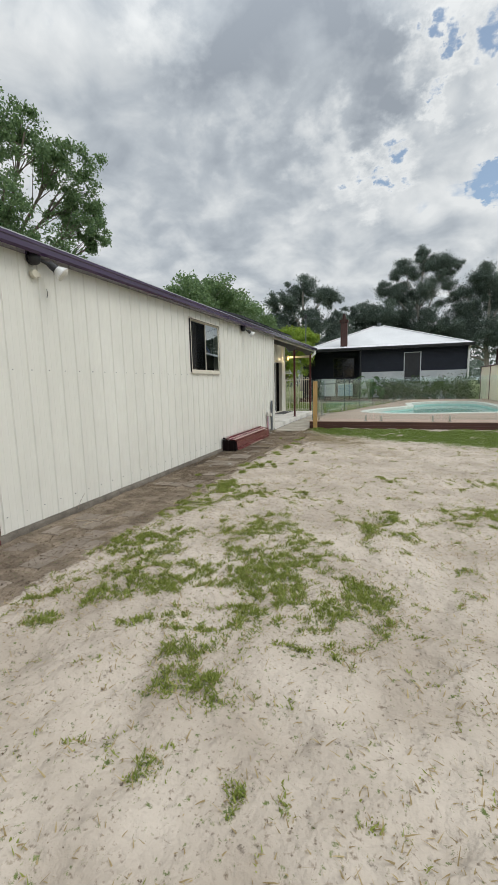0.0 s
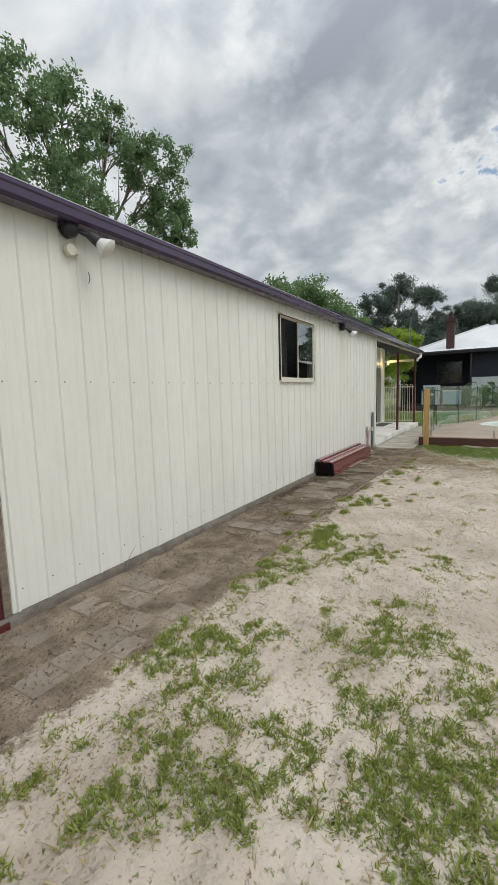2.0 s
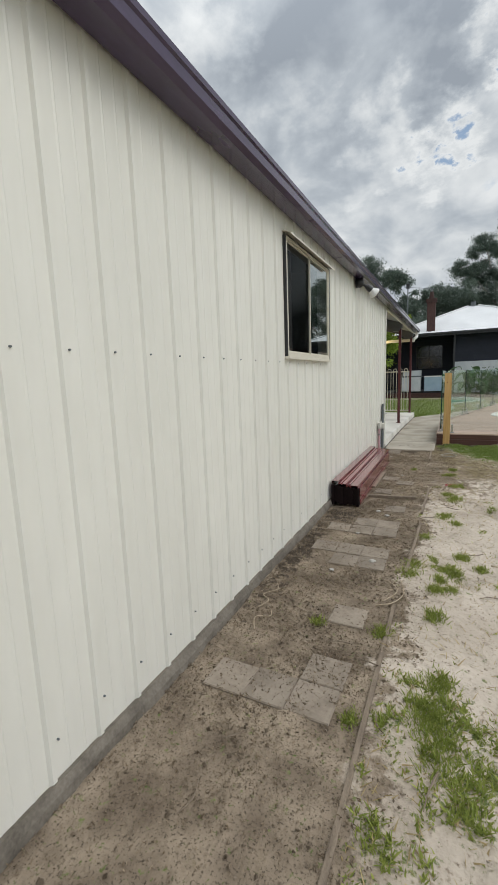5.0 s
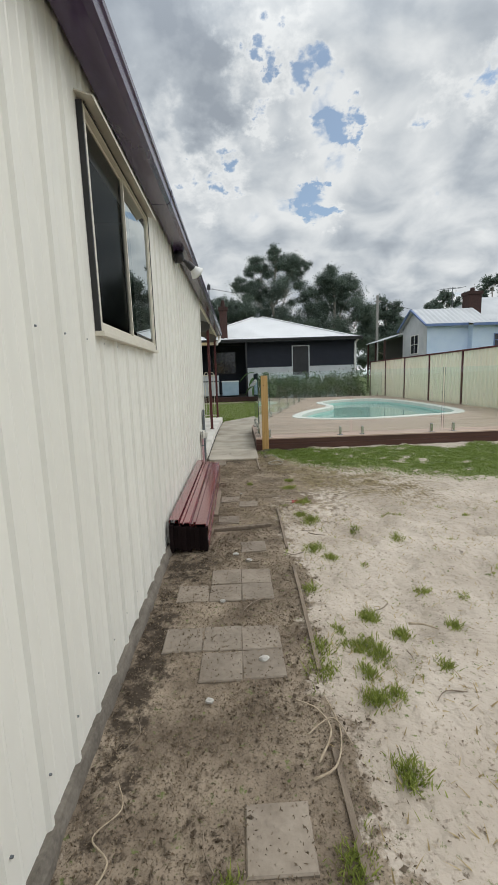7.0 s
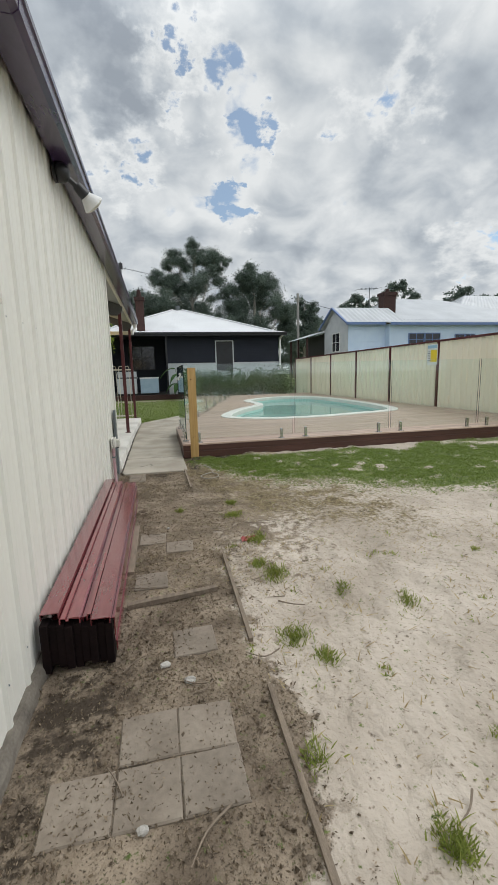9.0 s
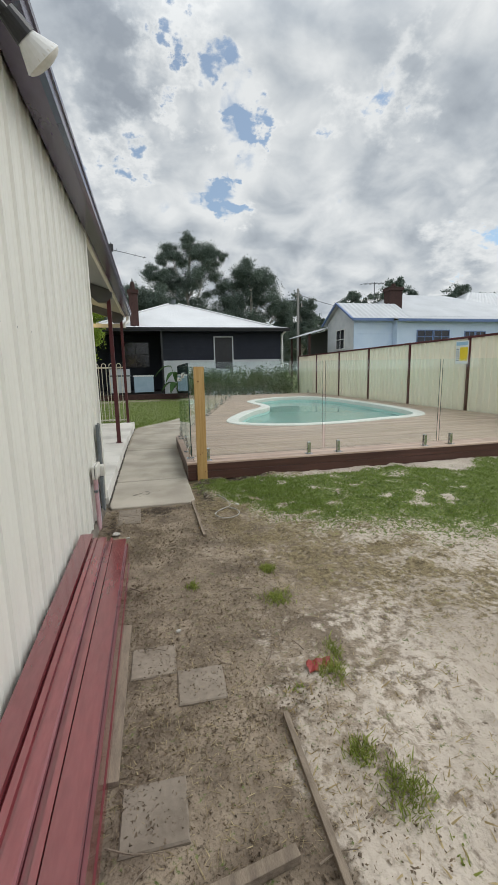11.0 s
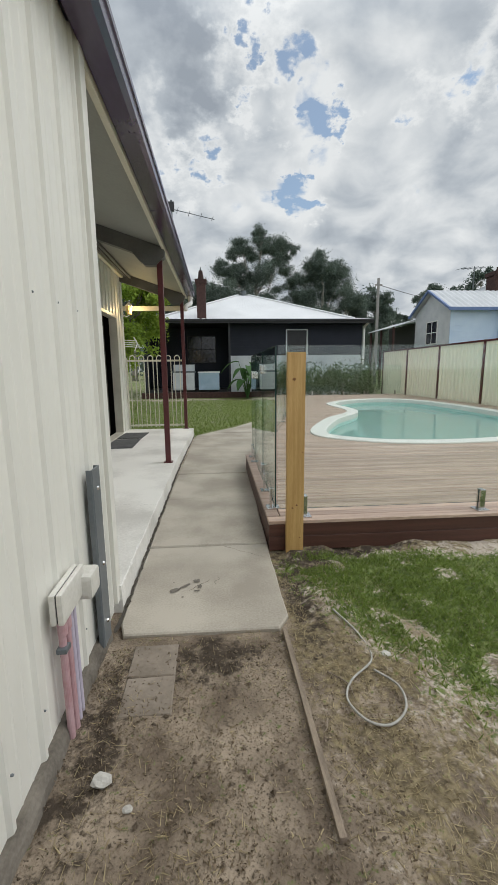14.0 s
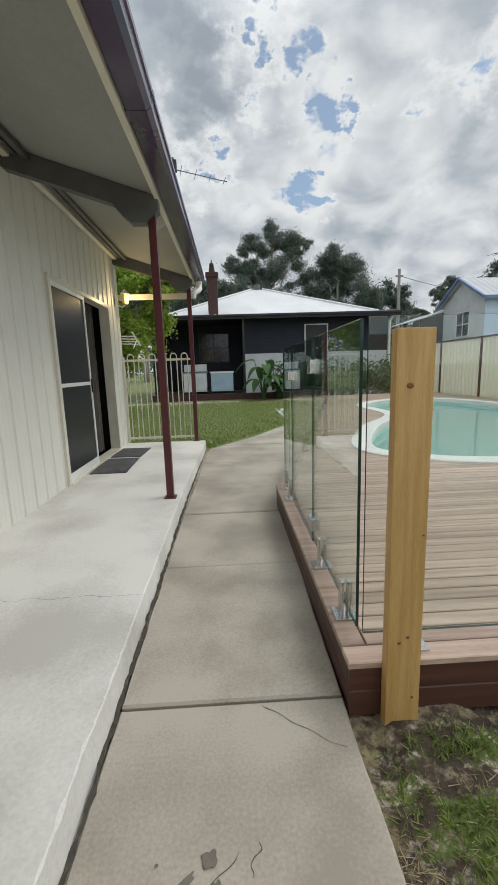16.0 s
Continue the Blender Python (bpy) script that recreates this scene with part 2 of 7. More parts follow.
M_STRAW = leafy("grey_straw", (0.17, 0.135, 0.08), (0.44, 0.365, 0.225), 0.1)
M_LITTER = leafy("leaf_litter", (0.085, 0.066, 0.048), (0.30, 0.235, 0.165), 0.2)
M_STONE = material("pale_rubble", (0.34, 0.32, 0.29), (0.52, 0.50, 0.46), 0.9, 0, 20, 120, 0.4, vary=0.15)
M_ROPE = material("grey_cable", (0.30, 0.29, 0.26), (0.44, 0.42, 0.38), 0.8, 0, 20, 120, 0.1)
M_PVC = material("pink_conduit", (0.40, 0.21, 0.22), (0.58, 0.42, 0.45), 0.45, 0, 3, 30, 0.03, (1, 1, 1))
M_PVC2 = material("lilac_conduit", (0.45, 0.40, 0.50), (0.58, 0.53, 0.62), 0.45, 0, 3, 30, 0.03)
M_BOXWHITE = material("aged_white_plastic", (0.55, 0.53, 0.47), (0.72, 0.70, 0.65), 0.45, 0, 9, 60, 0.05)
M_REDPLASTIC = material("red_plastic", (0.20, 0.018, 0.014), (0.32, 0.035, 0.026), 0.4, 0, 8, 60, 0.05)
M_SIGNYELLOW = material("sign_yellow", (0.75, 0.55, 0.02), (0.82, 0.62, 0.04), 0.5, 0, 5, 50, 0.0)
M_SIGNBLUE = material("sign_blue", (0.30, 0.48, 0.62), (0.36, 0.54, 0.68), 0.5, 0, 5, 50, 0.0)
M_SOLAR = material("solar_glass", (0.006, 0.008, 0.016), (0.012, 0.014, 0.026), 0.15, 0, 3, 40, 0.0)
M_BLUEPANEL = material("pale_blue_panel", (0.30, 0.42, 0.52), (0.38, 0.50, 0.60), 0.5, 0, 4, 40, 0.03)


for glossy, amount in ((M_FLASH, 0.6), (M_GUTTER, 0.25)):
    shader = glossy.node_tree.nodes["Principled BSDF"]
    shader.inputs["Coat Weight"].default_value, shader.inputs["Coat Roughness"].default_value = amount, 0.1


def sheen(nodes, links, least, most=1.0):
    """Gloss that grows towards a glancing view, from both sides alike."""
    lw = nodes.new("ShaderNodeLayerWeight")
    lw.inputs[0].default_value = 0.5
    up = nodes.new("ShaderNodeMath")
    up.operation, up.inputs[1].default_value = "POWER", 5.0
    links.new(lw.outputs["Facing"], up.inputs[0])
    rng = nodes.new("ShaderNodeMapRange")
    rng.inputs["To Min"].default_value, rng.inputs["To Max"].default_value = least, most
    links.new(up.outputs[0], rng.inputs["Value"])
    return rng.outputs[0]


def glass_material(name, tint, rough=0.0, least=0.04, most=1.0):
    """A thin sheet: clear, with the gloss of glass over it."""
    m = bpy.data.materials.new(name)
    m.use_nodes = True
    nodes, links = m.node_tree.nodes, m.node_tree.links
    clear = nodes.new("ShaderNodeBsdfTransparent")
    clear.inputs[0].default_value = (*tint, 1)
    gloss = nodes.new("ShaderNodeBsdfGlossy")
    gloss.inputs["Roughness"].default_value = rough
    gloss.inputs[0].default_value = (0.92, 0.97, 0.95, 1)
    fr = sheen(nodes, links, least, most)
    mix = nodes.new("ShaderNodeMixShader")
    links.new(fr, mix.inputs[0])
    links.new(clear.outputs[0], mix.inputs[1])
    links.new(gloss.outputs[0], mix.inputs[2])
    links.new(mix.outputs[0], nodes["Material Output"].inputs[0])
    return m


M_GLASS = glass_material("fence_glass", (0.955, 0.985, 0.975))
M_PANE = glass_material("window_pane", (0.45, 0.48, 0.50), least=0.42)
M_SCREENED = glass_material("screened_pane", (0.42, 0.45, 0.49), 0.12, 0.02, 0.22)
M_GLASSEDGE = material("green_glass_edge", (0.012, 0.035, 0.03), (0.03, 0.07, 0.06), 0.15, 0, 5, 50, 0.0)


def water_material():
    m = bpy.data.materials.new("pool_water")
    m.use_nodes = True
    nodes, links = m.node_tree.nodes, m.node_tree.links
    clear = nodes.new("ShaderNodeBsdfTransparent")
    clear.inputs[0].default_value = (0.42, 0.80, 0.78, 1)
    gloss = nodes.new("ShaderNodeBsdfGlossy")
    gloss.inputs["Roughness"].default_value = 0.02
    murk = nodes.new("ShaderNodeBsdfDiffuse")
    murk.inputs[0].default_value = (0.40, 0.60, 0.55, 1)
    body = nodes.new("ShaderNodeMixShader")
    body.inputs[0].default_value = 0.6
    links.new(clear.outputs[0], body.inputs[1])
    links.new(murk.outputs[0], body.inputs[2])
    fr = sheen(nodes, links, 0.02, 0.75)
    wave = nodes.new("ShaderNodeTexNoise")
    wave.inputs["Scale"].default_value, wave.inputs["Detail"].default_value = 3.0, 2
    links.new(nodes.new("ShaderNodeTexCoord").outputs["Object"], wave.inputs["Vector"])
    bp = nodes.new("ShaderNodeBump")
    bp.inputs["Strength"].default_value, bp.inputs["Distance"].default_value = 0.04, 0.02
    links.new(wave.outputs[0], bp.inputs["Height"])
    links.new(bp.outputs[0], gloss.inputs["Normal"])
    mix = nodes.new("ShaderNodeMixShader")
    links.new(fr, mix.inputs[0])
    links.new(body.outputs[0], mix.inputs[1])
    links.new(gloss.outputs[0], mix.inputs[2])
    links.new(mix.outputs[0], nodes["Material Output"].inputs[0])
    return m


M_WATER = water_material()


def ground_material():
    """Sand, trodden dirt, turf and dry straw, mixed by what grows or lies there."""
    m = bpy.data.materials.new("yard_ground")
    m.use_nodes = True
    nodes, links = m.node_tree.nodes, m.node_tree.links
    b = nodes["Principled BSDF"]
    tc = nodes.new("ShaderNodeTexCoord").outputs["Object"]

    def noisy(scale, detail, low, high, stops=(0.35, 0.65)):
        n = nodes.new("ShaderNodeTexNoise")
        n.inputs["Scale"].default_value, n.inputs["Detail"].default_value = scale, detail
        links.new(tc, n.inputs["Vector"])
        return n.outputs[0], ramp_node(nodes, links, n.outputs[0], [(stops[0], low), (stops[1], high)])

    def over(fac, a, c):
        x = nodes.new("ShaderNodeMix")
        x.data_type = "RGBA"
        links.new(fac, x.inputs["Factor"])
        links.new(a, x.inputs["A"])
        links.new(c, x.inputs["B"])
        return x.outputs["Result"]

    h1, sand = noisy(1.6, 8, (0.40, 0.342, 0.28), (0.54, 0.472, 0.398))
    h0, _ = noisy(11, 5, (0, 0, 0), (1, 1, 1))
    h2, speck = noisy(48, 6, (0, 0, 0), (1, 1, 1), (0.60, 0.74))
    dark = nodes.new("ShaderNodeRGB")
    dark.outputs[0].default_value = (0.19, 0.148, 0.108, 1)
    sand = over(speck, sand, dark.outputs[0])
    h3, dirt = noisy(4, 12, (0.150, 0.116, 0.086), (0.325, 0.263, 0.197))
    h4, crumbs = noisy(120, 6, (0, 0, 0), (1, 1, 1), (0.54, 0.72))
    dark2 = nodes.new("ShaderNodeRGB")
    dark2.outputs[0].default_value = (0.055, 0.042, 0.031, 1)
    dirt = over(crumbs, dirt, dark2.outputs[0])
    h5, turf = noisy(24, 6, (0.075, 0.105, 0.03), (0.19, 0.225, 0.08))
    h6, straw = noisy(30, 6, (0.12, 0.095, 0.06), (0.31, 0.25, 0.15))
    att = nodes.new("ShaderNodeAttribute")
    att.attribute_name = "cover"
    s = nodes.new("ShaderNodeSeparateColor")
    links.new(att.outputs["Color"], s.inputs[0])

    def ragged(mask, scale, amount):
        n = nodes.new("ShaderNodeTexNoise")
        n.inputs["Scale"].default_value, n.inputs["Detail"].default_value, n.inputs["Roughness"].default_value = scale, 5, 0.7
        links.new(tc, n.inputs["Vector"])
        r = nodes.new("ShaderNodeMapRange")
        r.inputs["From Min"].default_value, r.inputs["From Max"].default_value = 0.3, 0.7
        r.inputs["To Min"].default_value, r.inputs["To Max"].default_value = -amount, amount
        links.new(n.outputs[0], r.inputs["Value"])
        a = nodes.new("ShaderNodeMath")
        a.operation = "ADD"
        links.new(mask, a.inputs[0])
        links.new(r.outputs[0], a.inputs[1])
        q = nodes.new("ShaderNodeMapRange")
        q.inputs["From Min"].default_value, q.inputs["From Max"].default_value = 0.35, 0.65
        links.new(a.outputs[0], q.inputs["Value"])
        return q.outputs[0]
    c = over(ragged(s.outputs[1], 14, 0.42), sand, dirt)
    c = over(ragged(s.outputs[2], 22, 0.5), c, straw)
    c = over(ragged(s.outputs[0], 30, 0.7), c, turf)
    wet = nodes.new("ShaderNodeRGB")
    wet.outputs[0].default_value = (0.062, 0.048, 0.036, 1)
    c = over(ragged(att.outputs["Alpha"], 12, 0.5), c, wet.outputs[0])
    links.new(c, b.inputs["Base Color"])
    b.inputs["Roughness"].default_value, b.inputs["Specular IOR Level"].default_value = 0.95, 0.15
    add = nodes.new("ShaderNodeMath")
    add.operation = "ADD"
    links.new(h0, add.inputs[0])
    links.new(h3, add.inputs[1])
    bp = nodes.new("ShaderNodeBump")
    bp.inputs["Strength"].default_value, bp.inputs["Distance"].default_value = 0.85, 0.05
    links.new(add.outputs[0], bp.inputs["Height"])
    links.new(bp.outputs[0], b.inputs["Normal"])
    return m


M_GROUND = ground_material()


# ---------------------------------------------------------------- building helpers
def thing(name, label, category, group="", at=(0, 0, 0), kind=""):
    ob = new(name)
    ob.empty_display_size = 0.1
    ob.location = at
    return tagged(ob, label, category, group, kind)


def link_mesh(name, me, mat, parent=None, label=""):
    me.materials.append(mat)
    ob = new(name, me)
    if parent is not None:
        ob.parent = parent
        if parent.parent is None:
            ob.matrix_parent_inverse = Matrix.Translation(-parent.location)
    return tagged(ob, label)


def part(name, bm, mat, parent=None, label="", smooth=False):
    """Links a bmesh, made in world coordinates, as one mesh object."""
    me = bpy.data.meshes.new(name)
    bm.normal_update()
    bm.to_mesh(me)
    bm.free()
    if smooth:
        me.shade_smooth()
    return link_mesh(name, me, mat, parent, label)


def raw(name, verts, faces, mat, parent=None, label="", smooth=False):
    me = bpy.data.meshes.new(name)
    me.from_pydata([tuple(v) for v in verts], [], [tuple(f) for f in faces])
    if smooth:
        me.shade_smooth()
    return link_mesh(name, me, mat, parent, label)


def add_box(bm, lo, hi, turn=None, bevel=0.0):
    made = bmesh.ops.create_cube(bm, size=1.0)["verts"]
    size, mid = [b - a for a, b in zip(lo, hi)], [(a + b) / 2 for a, b in zip(lo, hi)]
    m = Matrix.Translation(mid) @ (turn or Matrix()) @ Matrix.Diagonal((*size, 1))
    bmesh.ops.transform(bm, matrix=m, verts=made)
    if bevel:
        edges = list({e for v in made for e in v.link_edges})
        bmesh.ops.bevel(bm, geom=edges, offset=bevel, segments=2, affect="EDGES", profile=0.7)
    return bm


def box(lo, hi, bevel=0.0, turn=None):
    return add_box(bmesh.new(), lo, hi, turn, bevel)


def add_rod(bm, a, b, r0, r1=None, sides=12, caps=True):
    a, b = Vector(a), Vector(b)
    turn = (b - a).to_track_quat("Z", "Y").to_matrix().to_4x4()
    bmesh.ops.create_cone(bm, cap_ends=caps, segments=sides, radius1=r0, radius2=r0 if r1 is None else r1, depth=(b - a).length,
                          matrix=Matrix.Translation((a + b) / 2) @ turn)
    return bm


def rod(a, b, r0, r1=None, sides=12):
    return add_rod(bmesh.new(), a, b, r0, r1, sides)


def tube(points, radii, sides=8):
    """Vertices and faces of a tapered tube along points."""
    pts = [Vector(p) for p in points]
    verts, faces = [], []
    for i, p in enumerate(pts):
        d = (pts[min(i + 1, len(pts) - 1)] - pts[max(i - 1, 0)]).normalized()
        u = d.orthogonal().normalized() if i == 0 else (u - d * u.dot(d)).normalized()
        v = d.cross(u)
        for k in range(sides):
            a = 2 * math.pi * k / sides
            verts.append(p + (u * math.cos(a) + v * math.sin(a)) * radii[i])
    for i in range(len(pts) - 1):
        for k in range(sides):
            faces.append((i * sides + k, i * sides + (k + 1) % sides, (i + 1) * sides + (k + 1) % sides, (i + 1) * sides + k))
    faces += [tuple(range(sides))[::-1], tuple(range((len(pts) - 1) * sides, len(pts) * sides))]
    return verts, faces


def prism(outline, a, b, axis):
    """A closed outline in the two other axes, drawn out along an axis from a to b."""
    def place(p, t):
        return (t, p[0], p[1]) if axis == "x" else (p[0], t, p[1]) if axis == "y" else (p[0], p[1], t)
    n = len(outline)
    verts = [place(p, a) for p in outline] + [place(p, b) for p in outline]
    faces = [(i, (i + 1) % n, n + (i + 1) % n, n + i) for i in range(n)] + [tuple(range(n))[::-1], tuple(range(n, 2 * n))]
    return verts, faces


def spline(points, steps, closed=True):
    """A smooth line through points of a plan."""
    pts, out, n = [Vector(p) for p in points], [], len(points)
    for i in range(n if closed else n - 1):
        p0, p1, p2, p3 = [pts[(i + k) % n] if closed else pts[min(max(i + k, 0), n - 1)] for k in (-1, 0, 1, 2)]
        for s in range(steps):
            t = s / steps
            out.append(0.5 * ((2 * p1) + (p2 - p0) * t + (2 * p0 - 5 * p1 + 4 * p2 - p3) * t * t + (3 * p1 - p0 - 3 * p2 + p3) * t ** 3))
    if not closed:
        out.append(pts[-1])
    return out


def inside(x, y, poly):
    hit = False
    for (x0, y0), (x1, y1) in zip(poly, poly[1:] + poly[:1]):
        if (y0 > y) != (y1 > y) and x < (x1 - x0) * (y - y0) / (y1 - y0) + x0:
            hit = not hit
    return hit


def crossings(y, poly):
    return sorted((x1 - x0) * (y - y0) / (y1 - y0) + x0 for (x0, y0), (x1, y1) in zip(poly, poly[1:] + poly[:1]) if (y0 > y) != (y1 > y))


def sstep(a, b, v):
    t = min(max((v - a) / (b - a), 0.0), 1.0)
    return t * t * (3 - 2 * t)


# ---------------------------------------------------------------- plan
DECK_Z = 0.2
DECK = [(0.95, 12.66), (8.62, 12.66), (8.62, 27.4), (4.35, 27.4), (0.99, 15.1)]
POOL = spline([(2.2, 16.75), (2.95, 18.7), (4.0, 20.4), (4.12, 22.9), (5.7, 24.5), (7.45, 24.0), (7.85, 21.0), (7.35, 16.7), (5.5, 15.75), (3.9, 15.5), (2.75, 15.85)], 6)
POOL = [(p.x, p.y) for p in POOL]
PATH_EDGE = [(0.04, 11.69), (0.9, 11.67), (0.93, 12.6), (0.97, 15.05), (1.3, 17.0), (2.0, 19.3), (2.5, 21.2), (1.75, 20.75), (0.9, 19.2), (0.13, 18.25), (0.04, 18.1)]
TURF = [  # centre x, y, radii and thickness of the weedy patches in the sand
    (2.52, 2.83, 0.42, 0.75, 1.15), (2.72, 2.44, 0.25, 0.35, 0.9), (1.71, 2.48, 0.4, 0.4, 0.9), (1.10, 4.14, 0.22, 0.4, 1.0), (1.65, 4.83, 0.28, 0.4, 1.0), (2.27, 4.83, 0.2, 0.25, 0.8),
    (2.16, 1.96, 0.4, 0.25, 0.7), (2.38, 1.74, 0.3, 0.25, 0.7), (3.12, 2.51, 0.3, 0.45, 1.0), (3.31, 4.05, 0.3, 0.4, 0.85), (3.0, 2.99, 0.2, 0.2, 0.6), (1.04, 3.0, 0.3, 0.35, 0.95),
    (1.39, 2.09, 0.4, 0.35, 0.7), (2.07, 2.7, 0.3, 0.35, 0.7), (2.18, 3.68, 0.35, 0.4, 0.85), (1.29, 3.07, 0.3, 0.3, 1.0), (1.27, 5.07, 0.25, 0.35, 1.0), (1.4, 2.85, 0.3, 0.3, 0.85),
    (2.13, 3.45, 0.25, 0.35, 0.9), (1.46, 3.37, 0.22, 0.22, 0.7), (1.14, 4.49, 0.2, 0.3, 0.8), (4.4, 4.49, 0.5, 0.5, 0.8), (4.8, 5.99, 0.6, 0.3, 0.8), (3.4, 5.99, 0.25, 0.2, 0.7)]


def rough_noise(x, y, scale, seed=0.0):
    return noise.noise(Vector((x * scale + seed, y * scale - seed * 0.7, seed * 1.3)))


def cover(x, y):
    """Turf, bare dirt and straw, each 0 to 1, at a place of the yard."""
    n1, n2 = rough_noise(x, y, 1.4, 3.1), rough_noise(x, y, 5.0, 7.7)
    n3 = rough_noise(x, y, 13.0, 1.9)
    turf = 0.0
    if y < 9.2 and x > 0.9:
        for cx, cy, rx, ry, thick in TURF:
            d = math.hypot((x - cx) / rx, (y - cy) / ry)
            turf = max(turf, thick * (1.2 - 0.75 * d))
        near = 1 - sstep(5.0, 6.5, y)
        turf = 0.8 * sstep(0.25, 1.3, turf + 0.12 * near + 0.2 * n1 + 0.7 * n2 + 0.75 * n3)
    dirt = (1 - sstep(0.86, 1.14, x + 0.10 * n1 + 0.12 * n2 + 0.08 * n3)) * sstep(-0.4, 0.3, x + 0.5)
    if 11.9 < y < 12.8 and 0.9 < x < 2.0:
        dirt = max(dirt, sstep(12.0, 12.35, y + 0.3 * n1) * (1 - sstep(1.3, 1.7, x + 0.3 * n1)))
    if y > 12.3:
        dirt *= 0.4
    straw = 0.0
    if x > 0.9 and y > 7.6:
        edge = 10.8 - 0.42 * (x - 1.5) + 1.5 * math.exp(-2.2 * (x - 0.95)) + 0.35 * n1 + 0.2 * n2
        band = sstep(edge - 0.6, edge + 0.6, y) * (1 - sstep(12.4, 12.66, y + 0.2 * n1 + (0.5 * sstep(2.2, 4.0, x)) * (0.5 + n1)))
        turf = max(turf, band * sstep(-0.55, 0.1, n2 + 0.5 * n1 + 0.25))
        straw = sstep(edge - 2.2, edge - 0.9, y) * (1 - turf) * (1 - sstep(2.2, 3.6, x)) * (0.6 + 0.5 * n2)
        dirt = max(dirt, 0.8 * sstep(7.9, 9.4, y + 0.7 * n1) * (1 - sstep(1.0, 2.9, x + 0.7 * n1 + 0.3 * n2)) * (1 - turf))
    if y > 17.6 and x < 3.6:
        turf = max(turf, sstep(17.6, 18.3, y) * (1 - sstep(27.5, 29.2, y + 0.8 * n1)) * (0.8 + 0.25 * n2))
    if y > 29 or x > 9.2 or x < -8 or y < -6:
        turf = max(turf, 0.75 + 0.3 * n1)
    return max(0.0, min(turf, 1.0)), max(0.0, min(dirt, 1.0)), max(0.0, min(straw, 1.0))


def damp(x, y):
    """Darker soil: moist by the path's end and round the new post; also by bundle, wall and deck."""
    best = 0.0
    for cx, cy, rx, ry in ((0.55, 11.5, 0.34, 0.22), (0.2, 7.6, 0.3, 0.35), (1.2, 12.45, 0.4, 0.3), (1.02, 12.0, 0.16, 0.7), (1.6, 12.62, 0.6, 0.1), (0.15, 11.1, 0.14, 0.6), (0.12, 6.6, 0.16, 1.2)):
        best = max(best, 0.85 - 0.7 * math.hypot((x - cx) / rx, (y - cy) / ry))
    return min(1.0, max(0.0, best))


def ground_z(x, y):
    """Trodden sand: hollows of footprints and small hummocks."""
    if not (-1.5 < x < 9.5 and -5 < y < 13.2):
        return -0.02 if y > 12.5 else 0.0
    calm = sstep(0.95, 1.3, x)
    dent = rough_noise(x, y, 3.6, 9.0)
    z = 0.020 * rough_noise(x, y, 1.7, 5.0) * calm + 0.030 * rough_noise(x, y, 6.0, 2.0) * (0.25 + 0.75 * calm) + 0.006 * rough_noise(x, y, 15.0, 4.0)
    z -= 0.036 * sstep(0.22, 0.42, dent) * calm
    if x < 0.95:
        z += 0.010 * max(0.0, rough_noise(x, y, 9.0, 6.0)) - 0.007
    if y > 11.5 and x < 1.1:
        z = min(z, -0.004) - 0.02 * sstep(11.6, 11.75, y)
    if y > 12.3:
        z -= 0.02
    return z


# ---------------------------------------------------------------- ground
def spread(stops):
    """Grid lines: (start, end, step) stretches."""
    out = []
    for a, b, s in stops:
        k = max(1, round((b - a) / s))
        out += [a + (b - a) * i / k for i in range(k)]
    return out + [stops[-1][1]]


def build_ground():
    xs = spread([(-600, -60, 90), (-60, -9, 8), (-9, -1.2, 0.8), (-1.2, 0.9, 0.055), (0.9, 5.6, 0.05), (5.6, 9.4, 0.2), (9.4, 40, 5), (40, 600, 80)])
    ys = spread([(-600, -20, 100), (-20, -2, 2), (-2, 0.5, 0.25), (0.5, 12.9, 0.05), (12.9, 31, 0.25), (31, 120, 9), (120, 700, 80)])
    verts, cols = [], []
    hole = [(2.0, 15.3), (8.1, 15.3), (8.1, 24.9), (2.0, 24.9)]
    for y in ys:
        for x in xs:
            verts.append((x, y, ground_z(x, y)))
            turf, dirt, straw = cover(x, y)
            thin = 0.5 if y < 9 and 0.9 < x < 8 else 1.0       # weeds stand apart in the sand
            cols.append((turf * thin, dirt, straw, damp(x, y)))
    n, faces = len(xs), []
    for j in range(len(ys) - 1):
        for i in range(n - 1):
            cx, cy = (xs[i] + xs[i + 1]) / 2, (ys[j] + ys[j + 1]) / 2
            if inside(cx, cy, hole):
                continue
            faces.append((j * n + i, j * n + i + 1, (j + 1) * n + i + 1, (j + 1) * n + i))
    ob = raw("ground", verts, faces, M_GROUND, smooth=True)
    att = ob.data.color_attributes.new("cover", "FLOAT_COLOR", "POINT")
    att.data.foreach_set("color", np.array(cols, dtype=np.float32).ravel())
    tagged(ob, "pale trodden sand with weeds, dirt and patchy lawn", "ground", kind="structure")


build_ground()


# ---------------------------------------------------------------- shed
WALL_Y0, WALL_Y1 = 2.69, 11.97
WIN = (6.612, 7.845, 1.598, 2.51)         # y0, y1, z0, z1
PITCH, RIB0 = 0.2175, 4.914
SLOPE = 0.33                            # roof pitch


def eave(y):
    """Height of the gutter's outer lip, which falls towards the yard's near end."""
    return 2.765 + 0.009 * (y - 8)


